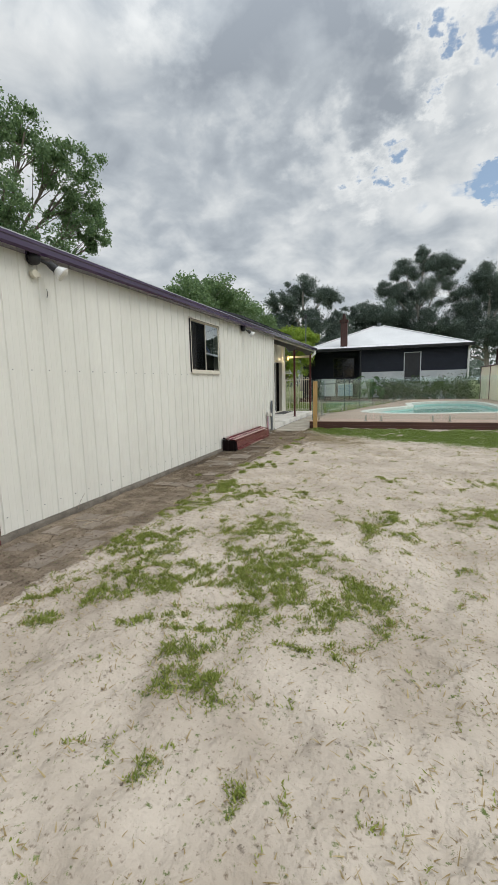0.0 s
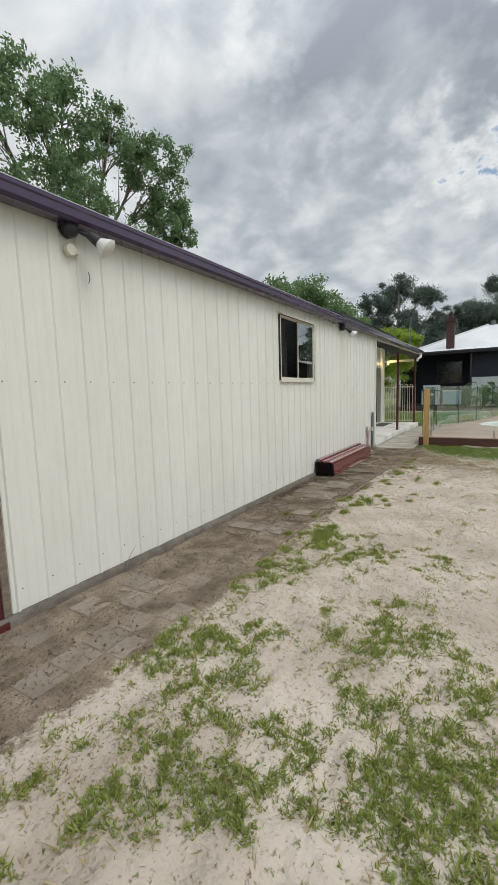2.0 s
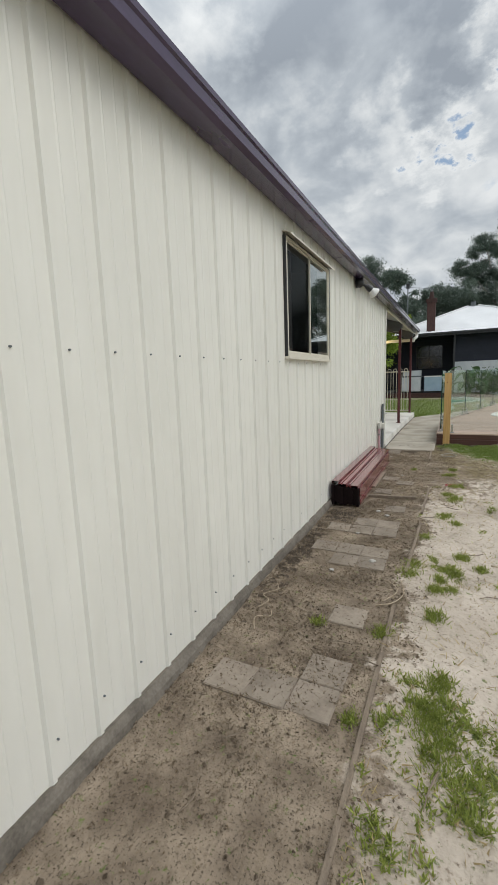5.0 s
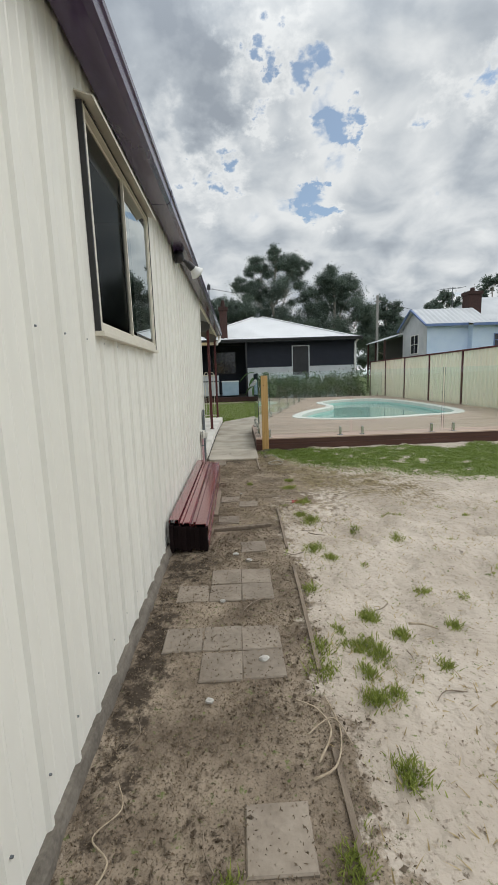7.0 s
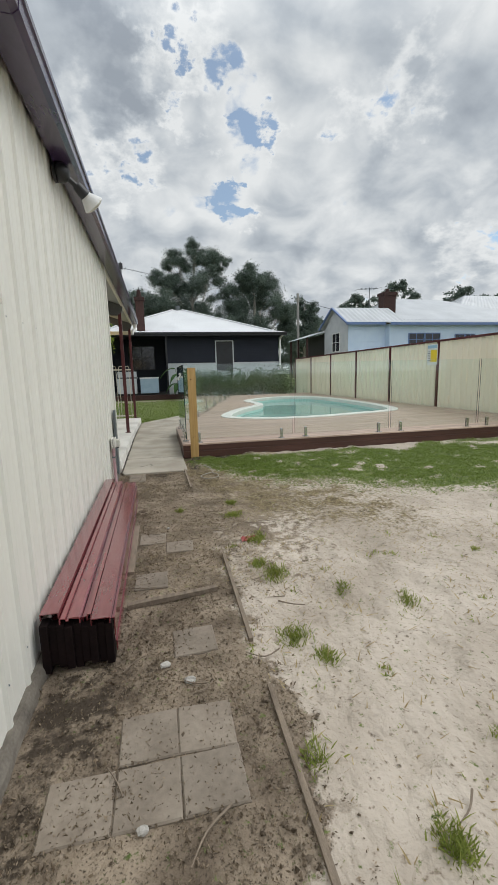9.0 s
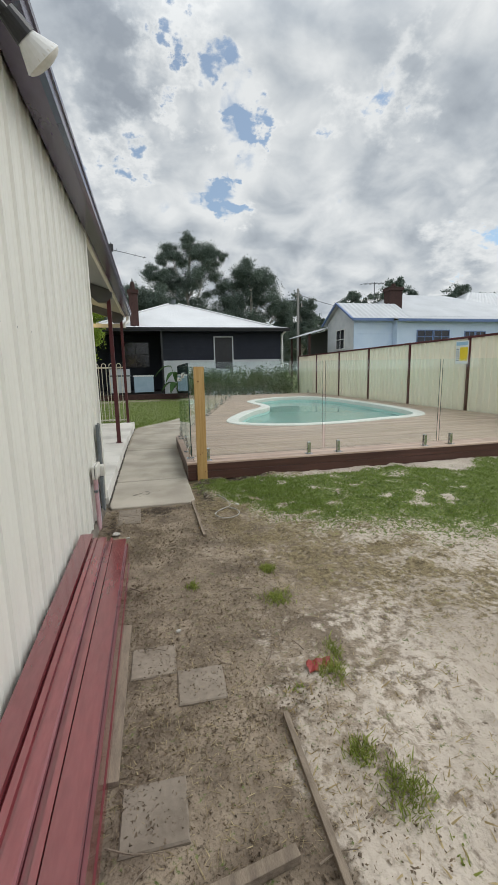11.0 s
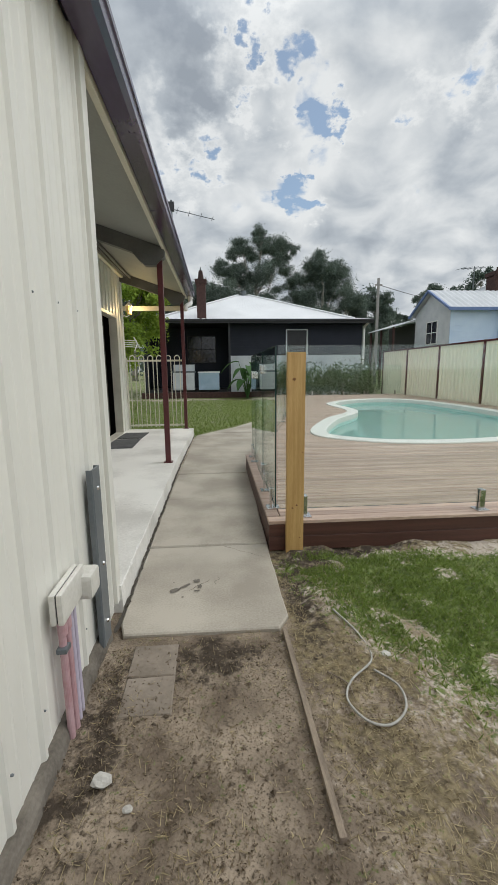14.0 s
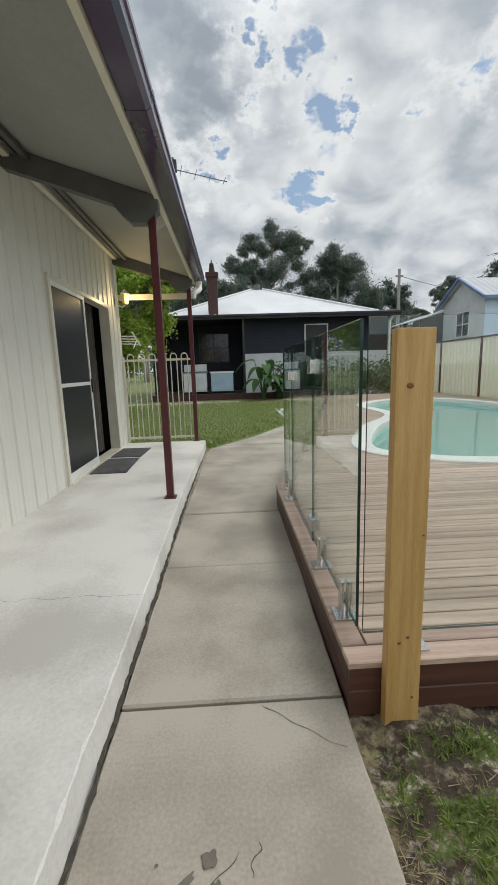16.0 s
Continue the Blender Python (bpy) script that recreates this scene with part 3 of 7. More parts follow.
def shed_walls():
    bm = bmesh.new()
    y0, y1, z0, z1 = WIN
    for lo, hi in (((-0.1, WALL_Y0, -0.05), (-0.004, y0, 2.74)), ((-0.1, y1, -0.05), (-0.004, WALL_Y1, 2.74)),
                   ((-0.1, y0, -0.05), (-0.004, y1, z0)), ((-0.1, y0, z1), (-0.004, y1, 2.74)), ((-0.1, -3.0, -0.05), (-0.004, 1.07, 2.68)),
                   ((-0.1, 1.07, 2.3), (-0.004, WALL_Y0, 2.68))):
        add_box(bm, lo, hi)
    wall = tagged(part("wall_shed", bm, M_CREAM), "cream ribbed steel shed wall with a window", "wall", kind="structure")
    bm = bmesh.new()
    for lo, hi in (((-1.32, 11.97, -0.05), (-1.22, 15.57, 3.12)), ((-1.32, 17.64, -0.05), (-1.22, 18.38, 3.12)), ((-1.32, 15.57, 2.28), (-1.22, 17.64, 3.12)),
                   ((-1.22, 11.87, -0.05), (-0.1, 11.966, 2.72))):
        add_box(bm, lo, hi)
    porch = tagged(part("wall_porch", bm, M_CREAM), "cream ribbed steel wall set back under the porch", "wall", kind="structure")
    bm = bmesh.new()
    for lo, hi in (((-6.1, -3.0, -0.05), (-6.0, 18.38, 2.7)), ((-6.0, -3.1, -0.05), (-0.0, -3.0, 2.7)), ((-6.0, 18.28, -0.05), (-1.32, 18.38, 3.1))):
        add_box(bm, lo, hi)
    tagged(part("wall_back", bm, M_CREAM), "cream steel back and end walls of the shed", "wall", kind="structure")

    def sheet(parent, x, ya, yb, top, bottom, gap=None, rib0=RIB0):
        """One ribbed cladding sheet; gap: an opening it leaves free."""
        prof = []
        k = math.floor((ya - rib0) / PITCH)
        while rib0 + k * PITCH < yb + PITCH:
            c = rib0 + k * PITCH
            prof += [(c - 0.017, 0.004), (c - 0.009, 0.018), (c + 0.007, 0.018), (c + 0.015, 0.004), (c + 0.066, 0.004), (c + 0.073, 0.0065), (c + 0.080, 0.004),
                     (c + 0.137, 0.004), (c + 0.144, 0.0065), (c + 0.151, 0.004)]
            k += 1
        cuts = [ya, yb] + ([gap[0], gap[1]] if gap else [])
        ys = sorted({round(y, 4) for y, _ in prof if ya < y < yb} | {round(c, 4) for c in cuts if ya <= c <= yb})
        py, px = [p[0] for p in prof], [p[1] for p in prof]
        verts, faces = [], []
        for a, b in zip(ys, ys[1:]):
            spans = [(bottom, top)]
            if gap and a >= gap[0] - 1e-4 and b <= gap[1] + 1e-4:
                spans = [(bottom, gap[2]), (gap[3], top)]
            for lo, hi in spans:
                n = len(verts)
                xa, xb = x + float(np.interp(a, py, px)), x + float(np.interp(b, py, px))
                verts += [(xa, a, lo), (xb, b, lo), (xb, b, hi), (xa, a, hi)]
                faces.append((n, n + 1, n + 2, n + 3))
        ob = raw("cladding_sheet", verts, faces, M_CREAM, parent)
        return ob

    step = PITCH * 3.5
    y = WALL_Y0 + 0.005
    while y < WALL_Y1 - 0.05:
        b = min(y + step, WALL_Y1 - 0.002)
        sheet(wall, 0.0, y, b, 2.735, 0.02, WIN if b > WIN[0] and y < WIN[1] else None)
        y = b
    y = -3.0
    while y < 1.06:
        b = min(y + step, 1.07)
        sheet(wall, 0.0, y, b, 2.67, 0.02)
        y = b
    door = (15.57, 17.64, 0.0, 2.28)
    y = 11.98
    while y < 18.36:
        b = min(y + step, 18.38)
        sheet(porch, -1.22, y, b, 3.1, 0.134, door if b > door[0] and y < door[1] else None)
        y = b
    # screw heads in rows on the ribs
    bm = bmesh.new()
    k = math.ceil((WALL_Y0 - RIB0) / PITCH)
    while RIB0 + k * PITCH < WALL_Y1 - 0.05:
        c = RIB0 + k * PITCH
        for z in (0.2, 1.55):
            if not (WIN[0] - 0.05 < c < WIN[1] + 0.05 and WIN[2] < z < WIN[3]):
                add_rod(bm, (0.003, c + 0.034, z), (0.012, c + 0.034, z), 0.0045, 0.0035, 6)
        k += 1
    part("screw_heads", bm, M_GREYMETAL, wall)
    bm = bmesh.new()
    add_box(bm, (0.0, 11.905, 0.05), (0.034, 11.985, 2.74), bevel=0.004)
    add_box(bm, (-0.1, 11.967, 0.134), (0.0, 11.985, 2.74))
    part("corner_flashing", bm, M_CREAM, wall)
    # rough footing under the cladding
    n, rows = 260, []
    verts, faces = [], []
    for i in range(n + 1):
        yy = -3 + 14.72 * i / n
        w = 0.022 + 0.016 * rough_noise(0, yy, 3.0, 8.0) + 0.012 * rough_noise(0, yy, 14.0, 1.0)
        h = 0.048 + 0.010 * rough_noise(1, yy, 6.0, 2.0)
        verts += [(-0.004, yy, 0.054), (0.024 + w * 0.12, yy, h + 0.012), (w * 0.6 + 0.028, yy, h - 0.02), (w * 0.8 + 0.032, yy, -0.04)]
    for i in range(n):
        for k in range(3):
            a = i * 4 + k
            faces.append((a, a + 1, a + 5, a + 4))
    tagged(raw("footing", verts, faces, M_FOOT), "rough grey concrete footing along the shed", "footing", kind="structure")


def shed_roof():
    def roof_z(x, y):
        return eave(y) + 0.02 + (0.15 - x) * SLOPE
    verts, faces = [], []
    for y in (-3.2, 18.6):
        for x, up in ((0.15, 0), (-2.95, 0), (-6.2, 1)):
            z = roof_z(x, y) if not up else roof_z(-2.95, y) - 3.25 * SLOPE
            verts += [(x, y, z), (x, y, z - 0.03)]
    for i in (0, 2):
        faces += [(i, i + 2, i + 8, i + 6), (i + 1, i + 7, i + 9, i + 3)]
    faces += [(0, 6, 7, 1), (4, 5, 11, 10), (0, 1, 3, 2), (2, 3, 5, 4), (6, 8, 9, 7), (8, 10, 11, 9)]
    tagged(raw("roof_shed", verts, faces, M_ROOF2), "low grey steel shed roof", "roof", kind="structure")
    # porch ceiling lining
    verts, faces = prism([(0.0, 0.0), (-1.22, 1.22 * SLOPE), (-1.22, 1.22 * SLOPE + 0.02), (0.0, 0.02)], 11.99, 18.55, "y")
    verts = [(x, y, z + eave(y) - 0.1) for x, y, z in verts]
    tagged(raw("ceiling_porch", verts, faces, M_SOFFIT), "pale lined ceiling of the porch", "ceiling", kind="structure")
    gutter = thing("gutter", "dark maroon steel gutter along the eave", "gutter", at=(0.1, 8, 2.7))
    outline = [(0.03, -0.10), (0.145, -0.105), (0.172, -0.085), (0.176, -0.04), (0.186, -0.03), (0.188, -0.006), (0.178, 0.0), (0.168, -0.01), (0.162, -0.03), (0.02, -0.02)]
    cuts = [-3.2, 2.2, 8.05, 13.9, 18.65]
    for a, b in zip(cuts, cuts[1:]):
        verts, faces = prism(outline, a + 0.001, b - 0.001, "y")
        verts = [(x + (0.001 if a > 5 else 0), y, z + eave(y)) for x, y, z in verts]
        raw("gutter_length", verts, faces, M_GUTTER, gutter)
        if b < 18:
            verts, faces = prism([(x + 0.0025 * (1 if x > 0.1 else -1), z + (0.002 if z > -0.05 else -0.002)) for x, z in outline], b - 0.03, b + 0.03, "y")
            raw("joiner", [(x, y, z + eave(y)) for x, y, z in verts], faces, M_GUTTER, gutter)
    verts, faces = prism([(-0.012, -0.13), (0.026, -0.13), (0.026, -0.03), (-0.012, -0.03)], 11.99, 18.6, "y")
    raw("fascia", [(x, y, z + eave(y)) for x, y, z in verts], faces, M_TRIM, gutter, "cream fascia board behind the gutter")
    # outlet elbow at the far end
    pipe = thing("downpipe", "grey plastic downpipe elbow under the gutter's end", "pipe", at=(0.1, 18.5, 2.7))
    pts = spline([(0.1, 18.5, eave(18.5) - 0.09), (0.1, 18.5, eave(18.5) - 0.18), (0.1, 18.42, eave(18.5) - 0.25), (0.03, 18.33, eave(18.5) - 0.31), (0.01, 18.31, eave(18.5) - 0.4)], 5, False)
    v, f = tube(pts, [0.045] * len(pts), 14)
    raw("elbow", v, f, M_WHITE, pipe, smooth=True)
    part("collar", rod((0.1, 18.5, eave(18.5) - 0.15), (0.1, 18.5, eave(18.5) - 0.09), 0.052, sides=16), M_WHITE, pipe)
    # solar panels on the roof
    for a in (9.6, 11.35, 13.1):
        panel = thing("solar_panel", "black framed solar panel lying on the shed roof", "solar panel", "solar panels on the roof", (-0.9, a + 0.8, 3.1))
        for nm, mat, ins, up in (("frame", M_BLACK, 0.0, 0.10), ("cells", M_SOLAR, 0.03, 0.138)):
            v, f = prism([(-0.05 - ins, up), (-1.05 + ins, up + 1.0 * SLOPE - ins * 2 * SLOPE), (-1.05 + ins, up + 0.035 + 1.0 * SLOPE - ins * 2 * SLOPE), (-0.05 - ins, up + 0.035)], a + ins, a + 1.65 - ins, "y")
            raw(nm, [(x, y, z + eave(y) + (0.05 - 0.0) * SLOPE + 0.02) for x, y, z in v], f, mat, panel)
    aerial = thing("tv_antenna", "metal television aerial on a mast above the roof", "antenna", at=(-0.12, 17.6, 2.95))
    part("mast", rod((-0.12, 17.6, 2.9), (-0.12, 17.6, 4.2), 0.017, sides=8), M_GREYMETAL, aerial)
    part("boom", rod((-0.22, 17.6, 4.08), (0.62, 17.75, 3.95), 0.007, sides=6), M_GREYMETAL, aerial)
    for k in range(5):
        c = Vector((-0.22, 17.6, 4.08)).lerp(Vector((0.62, 17.75, 3.95)), k / 4.2)
        half = Vector((-0.03, 0.16, 0.0)) * (1 - 0.08 * k)
        part("element", rod(c - half, c + half, 0.004, sides=6), M_GREYMETAL, aerial)
    part("balun_box", box((-0.17, 17.57, 4.02), (-0.07, 17.63, 4.17), 0.012), M_BLACK, aerial)


def shed_window():
    y0, y1, z0, z1 = WIN
    w = thing("window_1", "almond framed sliding window with a dark curtain behind", "window", at=(0, (y0 + y1) / 2, z0), kind="structure")
    bm = bmesh.new()
    t = 0.02
    for lo, hi in (((-0.06, y0, z0), (0.03, y0 + t, z1)), ((-0.06, y1 - t, z0), (0.03, y1, z1)), ((-0.06, y0 + t, z1 - t), (0.03, y1 - t, z1)), ((-0.06, y0 + t, z0), (0.03, y1 - t, z0 + 0.035))):
        add_box(bm, lo, hi, bevel=0.003)
    part("window_frame", bm, M_WINFRAME, w)
    part("window_sill", box((-0.02, y0 - 0.015, z0 - 0.022), (0.045, y1 + 0.015, z0), 0.004), M_WINFRAME, w)
    verts, faces = prism([(0.005, z1 + 0.03), (0.085, z1 + 0.004), (0.085, z1 - 0.012), (0.081, z1 - 0.012), (0.081, z1 - 0.001), (0.005, z1 + 0.024)], y0 - 0.03, y1 + 0.03, "y")
    raw("head_flashing", verts, faces, M_WINFRAME, w)
    mid = (y0 + y1) / 2
    for nm, a, b, x in (("sash", y0 + t, mid + 0.012, 0.004), ("sash", mid - 0.012, y1 - t, 0.017)):
        bm = bmesh.new()
        s = 0.013
        for lo, hi in (((x - 0.006, a, z0 + 0.035), (x + 0.006, a + s, z1 - t)), ((x - 0.006, b - s, z0 + 0.035), (x + 0.006, b, z1 - t)),
                       ((x - 0.006, a + s, z1 - t - s), (x + 0.006, b - s, z1 - t)), ((x - 0.006, a + s, z0 + 0.035), (x + 0.006, b - s, z0 + 0.035 + s))):
            add_box(bm, lo, hi)
        sash = part(nm, bm, M_WINFRAME, w)
        pane = raw("pane", [(x, a + s, z0 + 0.07), (x, b - s, z0 + 0.07), (x, b - s, z1 - t - s + 0.01), (x, a + s, z1 - t - s + 0.01)], [(0, 1, 2, 3)], M_SCREENED if a < mid - 0.1 else M_PANE, w)
        pane.visible_shadow = False
    bm = bmesh.new()
    for lo, hi in (((0.004, y0 - 0.012, z0), (0.029, y0 - 0.001, z1)), ((0.03, y1 - 0.004, z0), (0.034, y1 + 0.004, z1)), ((0.03, y0 + 0.004, z1 - 0.004), (0.034, y1 - 0.004, z1 + 0.004))):
        add_box(bm, lo, hi)
    part("sealant", bm, M_BLACK, w, "dark weather seal")
    # curtain and the dark room behind
    n, verts, faces = 40, [], []
    for i in range(n + 1):
        yy = y0 + 0.03 + (mid - y0 - 0.1) * i / n
        xx = -0.16 + 0.025 * math.sin(i * 1.15) + 0.008 * math.sin(i * 2.9)
        verts += [(xx, yy, z0 - 0.1), (xx, yy, z1 + 0.02)]
    for i in range(n):
        faces.append((2 * i, 2 * i + 2, 2 * i + 3, 2 * i + 1))
    raw("curtain", verts, faces, M_CURTAIN, w, "dark grey hanging curtain", smooth=True)
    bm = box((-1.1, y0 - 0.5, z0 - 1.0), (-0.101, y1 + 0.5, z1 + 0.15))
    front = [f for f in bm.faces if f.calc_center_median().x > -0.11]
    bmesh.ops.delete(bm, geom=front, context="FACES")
    tagged(part("room_lining", bm, M_DARKROOM), "inside walls of the shed room, coloured near-black for its shade", "wall", kind="structure")


def red_door():
    d = thing("door_1", "maroon painted shed door with a black bolt", "door", at=(0, 1.8, 0), kind="structure")
    bm = box((-0.05, 1.04, 0.06), (-0.012, 2.56, 2.28), 0.004)
    leaf = part("door_leaf", bm, M_MAROON, d)
    part("door_rail", box((-0.012, 2.42, 0.06), (0.012, 2.56, 2.28), 0.004), M_MAROON, d)
    part("jamb", box((-0.1, 2.565, -0.02), (0.022, 2.61, 2.3), 0.004), M_OLDWOOD, d, "weathered timber jamb")
    part("jamb", box((-0.1, 0.99, -0.02), (0.022, 1.035, 2.3), 0.004), M_OLDWOOD, d, "weathered timber jamb")
    part("head", box((-0.1, 1.035, 2.285), (0.022, 2.565, 2.33), 0.004), M_OLDWOOD, d)
    part("threshold", box((-0.1, 1.0, -0.05), (0.05, 2.58, 0.035), 0.004), M_MAROON, d)
    bm = rod((0.045, 2.36, 1.31), (0.045, 2.62, 1.31), 0.014, sides=10)
    add_box(bm, (0.012, 2.38, 1.27), (0.035, 2.55, 1.35), bevel=0.004)
    add_box(bm, (0.03, 2.585, 1.275), (0.06, 2.62, 1.345), bevel=0.004)
    part("bolt", bm, M_BLACK, d, "black barrel bolt")
    v, f = tube([(0.06, 2.5, 1.30), (0.085, 2.5, 1.285), (0.085, 2.5, 1.24), (0.06, 2.5, 1.225)], [0.008] * 4, 8)
    raw("padlock_shackle", v, f, M_STEEL, d)
    d.location.y += 0.07


def sensor_light(y, z, reach, with_box):
    s = thing("sensor_light", "black spotlight with a reflector bulb on the cream wall", "light", "spotlights on the wall", (0.03, y, z))
    bm = bmesh.new()
    bmesh.ops.create_uvsphere(bm, u_segments=18, v_segments=12, radius=0.062, matrix=Matrix.Translation((0.07, y, z)) @ Matrix.Diagonal((0.85, 1, 1, 1)))
    part("base", bm, M_BLACK, s, smooth=True)
    part("back_plate", rod((0.024, y, z), (0.04, y, z), 0.06, sides=20), M_BLACK, s)
    a, b = Vector((0.09, y + 0.04, z - 0.005)), Vector((0.11 + reach * 0.45, y + reach, z - 0.05))
    part("arm", rod(a, b, 0.016, 0.02), M_BLACK, s)
    d = Vector((0.62, 0.45, -0.62)).normalized()
    part("socket", rod(b - d * 0.03, b + d * 0.05, 0.032, 0.042, 16), M_BLACK, s)
    bm = rod(b + d * 0.05, b + d * 0.125, 0.036, 0.078, 20)
    part("reflector", bm, M_WHITE, s, "silvered reflector bulb", smooth=False)
    bm = bmesh.new()
    bmesh.ops.create_uvsphere(bm, u_segments=18, v_segments=8, radius=0.076,
                              matrix=Matrix.Translation(b + d * 0.122) @ d.to_track_quat("Z", "Y").to_matrix().to_4x4() @ Matrix.Diagonal((1, 1, 0.35, 1)))
    part("lens", bm, M_BOXWHITE, s, "frosted bulb face", smooth=True)
    if with_box:
        j = thing("junction_box", "small yellowed plastic junction box on the wall", "box", at=(0.03, y, z - 0.14))
        part("body", rod((0.024, y + 0.01, z - 0.135), (0.06, y + 0.01, z - 0.135), 0.042, 0.038, 18), M_TRIM, j)
        part("spout", box((0.03, y - 0.01, z - 0.155), (0.056, y + 0.075, z - 0.12), 0.006), M_TRIM, j)
        v, f = tube(spline([(0.03, y + 0.16, z - 0.25), (0.034, y + 0.165, z - 0.29), (0.03, y + 0.155, z - 0.33)], 4, False), [0.003] * 9, 5)
        raw("cable_stub", v, f, M_BLACK, j)


def meter_box():
    m = thing("conduit_box", "aged white electrical box with conduits running into the soil", "electrical box", at=(0.06, 11.22, 0.02))
    part("back_box", box((0.026, 11.1, 0.46), (0.046, 11.33, 0.57), 0.006), M_BOXWHITE, m)
    part("front_lid", box((0.05, 11.1, 0.46), (0.07, 11.33, 0.57), 0.008), M_BOXWHITE, m)
    part("gasket", box((0.045, 11.105, 0.465), (0.051, 11.325, 0.565)), M_BLACK, m, "black rubber gasket")
    part("outlet_cover", box((0.045, 11.29, 0.44), (0.108, 11.40, 0.535), 0.018), M_BOXWHITE, m, "rounded white outlet cover")
    part("outlet_mouth", box((0.06, 11.33, 0.428), (0.095, 11.37, 0.442), 0.004), M_BLACK, m)
    for yy, xx, r, mat in ((11.14, 0.045, 0.013, M_PVC), (11.18, 0.048, 0.013, M_PVC), (11.22, 0.046, 0.011, M_PVC2), (11.26, 0.045, 0.009, M_PVC2)):
        part("conduit", rod((xx, yy, -0.02), (xx - 0.005, yy + 0.01, 0.47), r, sides=14), mat, m, smooth=False)
    for z in (0.34,):
        part("saddle_clip", box((0.026, 11.12, z), (0.062, 11.165, z + 0.018), 0.004), M_GREYMETAL, m)
    for yy, mat in ((11.14, M_PVC), (11.18, M_PVC)):
        part("coupling", rod((0.044, yy + 0.008, 0.40), (0.043, yy + 0.01, 0.45), 0.017, sides=14), mat, m)
    c = thing("steel_channel", "grey painted steel channel bolted upright to the wall", "channel", at=(0.05, 11.7, 0.03))
    outline = [(0.026, 11.575), (0.046, 11.575), (0.052, 11.581), (0.052, 11.684), (0.046, 11.69), (0.026, 11.69), (0.026, 11.682), (0.044, 11.682), (0.044, 11.583), (0.026, 11.583)]
    verts, faces = prism(outline, 0.03, 0.875, "z")
    raw("channel", verts, faces, M_GREYMETAL, c)
    for z in (0.13, 0.42, 0.78):
        part("bolt", rod((0.051, 11.64, z), (0.059, 11.64, z), 0.012, 0.009, 6), M_STEEL, c)


def porch():
    # concrete floor with a ragged front edge
    n, verts, faces = 420, [], []
    for i in range(n + 1):
        y = 11.95 + 6.28 * i / n
        e = 0.045 + 0.055 * sstep(15, 18.2, y) + 0.008 * rough_noise(y, 2, 5.0, 1.0) + 0.004 * rough_noise(y, 3, 18.0, 1.0)
        c = 0.004 + 0.016 * max(0.0, rough_noise(y, 5, 14.0, 3.0)) + 0.008 * max(0.0, rough_noise(y, 9, 45.0, 3.0))
        verts += [(-1.22, y, -0.05), (-1.22, y, 0.134), (e - c, y, 0.134), (e, y, 0.134 - c), (e + 0.006, y, -0.05)]
    for i in range(n):
        for k in range(4):
            a = i * 5 + k
            faces.append((a, a + 5, a + 6, a + 1))
    faces += [(0, 1, 2, 3, 4), tuple(n * 5 + k for k in (4, 3, 2, 1, 0))]
    tagged(raw("floor_porch", verts, faces, M_SLAB), "pale concrete porch slab with a ragged edge", "floor", kind="structure")
    for y in (15.06, 18.22):
        p = thing("porch_post", "maroon square steel post holding up the porch roof", "post", "porch posts", (-0.05, y, 0.134))
        part("post", box((-0.082, y - 0.032, 0.14), (-0.018, y + 0.032, 2.66), 0.004), M_MAROON, p)
        part("base_plate", box((-0.105, y - 0.055, 0.134), (0.005, y + 0.055, 0.144), 0.002), M_MAROON, p)
        b = thing("porch_beam", "grey steel rafter beam under the porch ceiling", "beam", "porch beams", (-0.6, y, 2.8))
        zc = eave(y) - 0.105
        verts, faces = prism([(0.0, zc), (-1.218, zc + 1.218 * SLOPE), (-1.218, zc + 1.218 * SLOPE - 0.17), (-0.36, zc + 0.36 * SLOPE - 0.17), (-0.27, zc - 0.16), (0.0, zc - 0.1)], y - 0.05, y + 0.05, "y")
        raw("rafter", verts, faces, M_BEAM, b)
        verts, faces = prism([(0.01, zc - 0.004), (-0.30, zc + 0.06), (-0.34, zc - 0.08), (-0.22, zc - 0.2), (-0.09, zc - 0.2), (0.01, zc - 0.11)], y - 0.056, y + 0.056, "y")
        raw("haunch", verts, faces, M_BEAM, b)
    bm = bmesh.new()
    add_box(bm, (-1.19, 11.99, 3.02), (-1.13, 15.0, 3.09), bevel=0.005)
    add_box(bm, (-1.19, 15.12, 3.04), (-1.13, 18.16, 3.11), bevel=0.005)
    tagged(part("cornice", bm, M_TRIM), "cream trim along the top of the porch wall", "trim", kind="structure")
    for x in (-1.09, -1.0):
        for ya, yb in ((12.0, 15.0), (15.12, 18.15)):
            zc = eave((ya + yb) / 2) - 0.104 - x * SLOPE
            tagged(part("purlin", box((x - 0.02, ya, zc - 0.045), (x + 0.02, yb, zc - 0.009), 0.003), M_BEAM), "dark grey steel purlin under the porch ceiling", "purlin", "porch purlins")
    # sliding door
    d = thing("door_2", "sliding screen door standing half open with a brown curtain", "door", at=(-1.22, 16.7, 0.134), kind="structure")
    y0, y1, z0, z1 = 15.57, 17.64, 0.134, 2.28
    bm = bmesh.new()
    for lo, hi in (((-1.31, y0, z0), (-1.17, y0 + 0.045, z1)), ((-1.31, y1 - 0.045, z0), (-1.17, y1, z1)), ((-1.31, y0 + 0.045, z1 - 0.05), (-1.17, y1 - 0.045, z1)), ((-1.31, y0 + 0.045, z0), (-1.16, y1 - 0.045, z0 + 0.035))):
        add_box(bm, lo, hi, bevel=0.003)
    part("door_frame", bm, M_WINFRAME, d)
    a, b = y0 + 0.045, 16.6
    bm = bmesh.new()
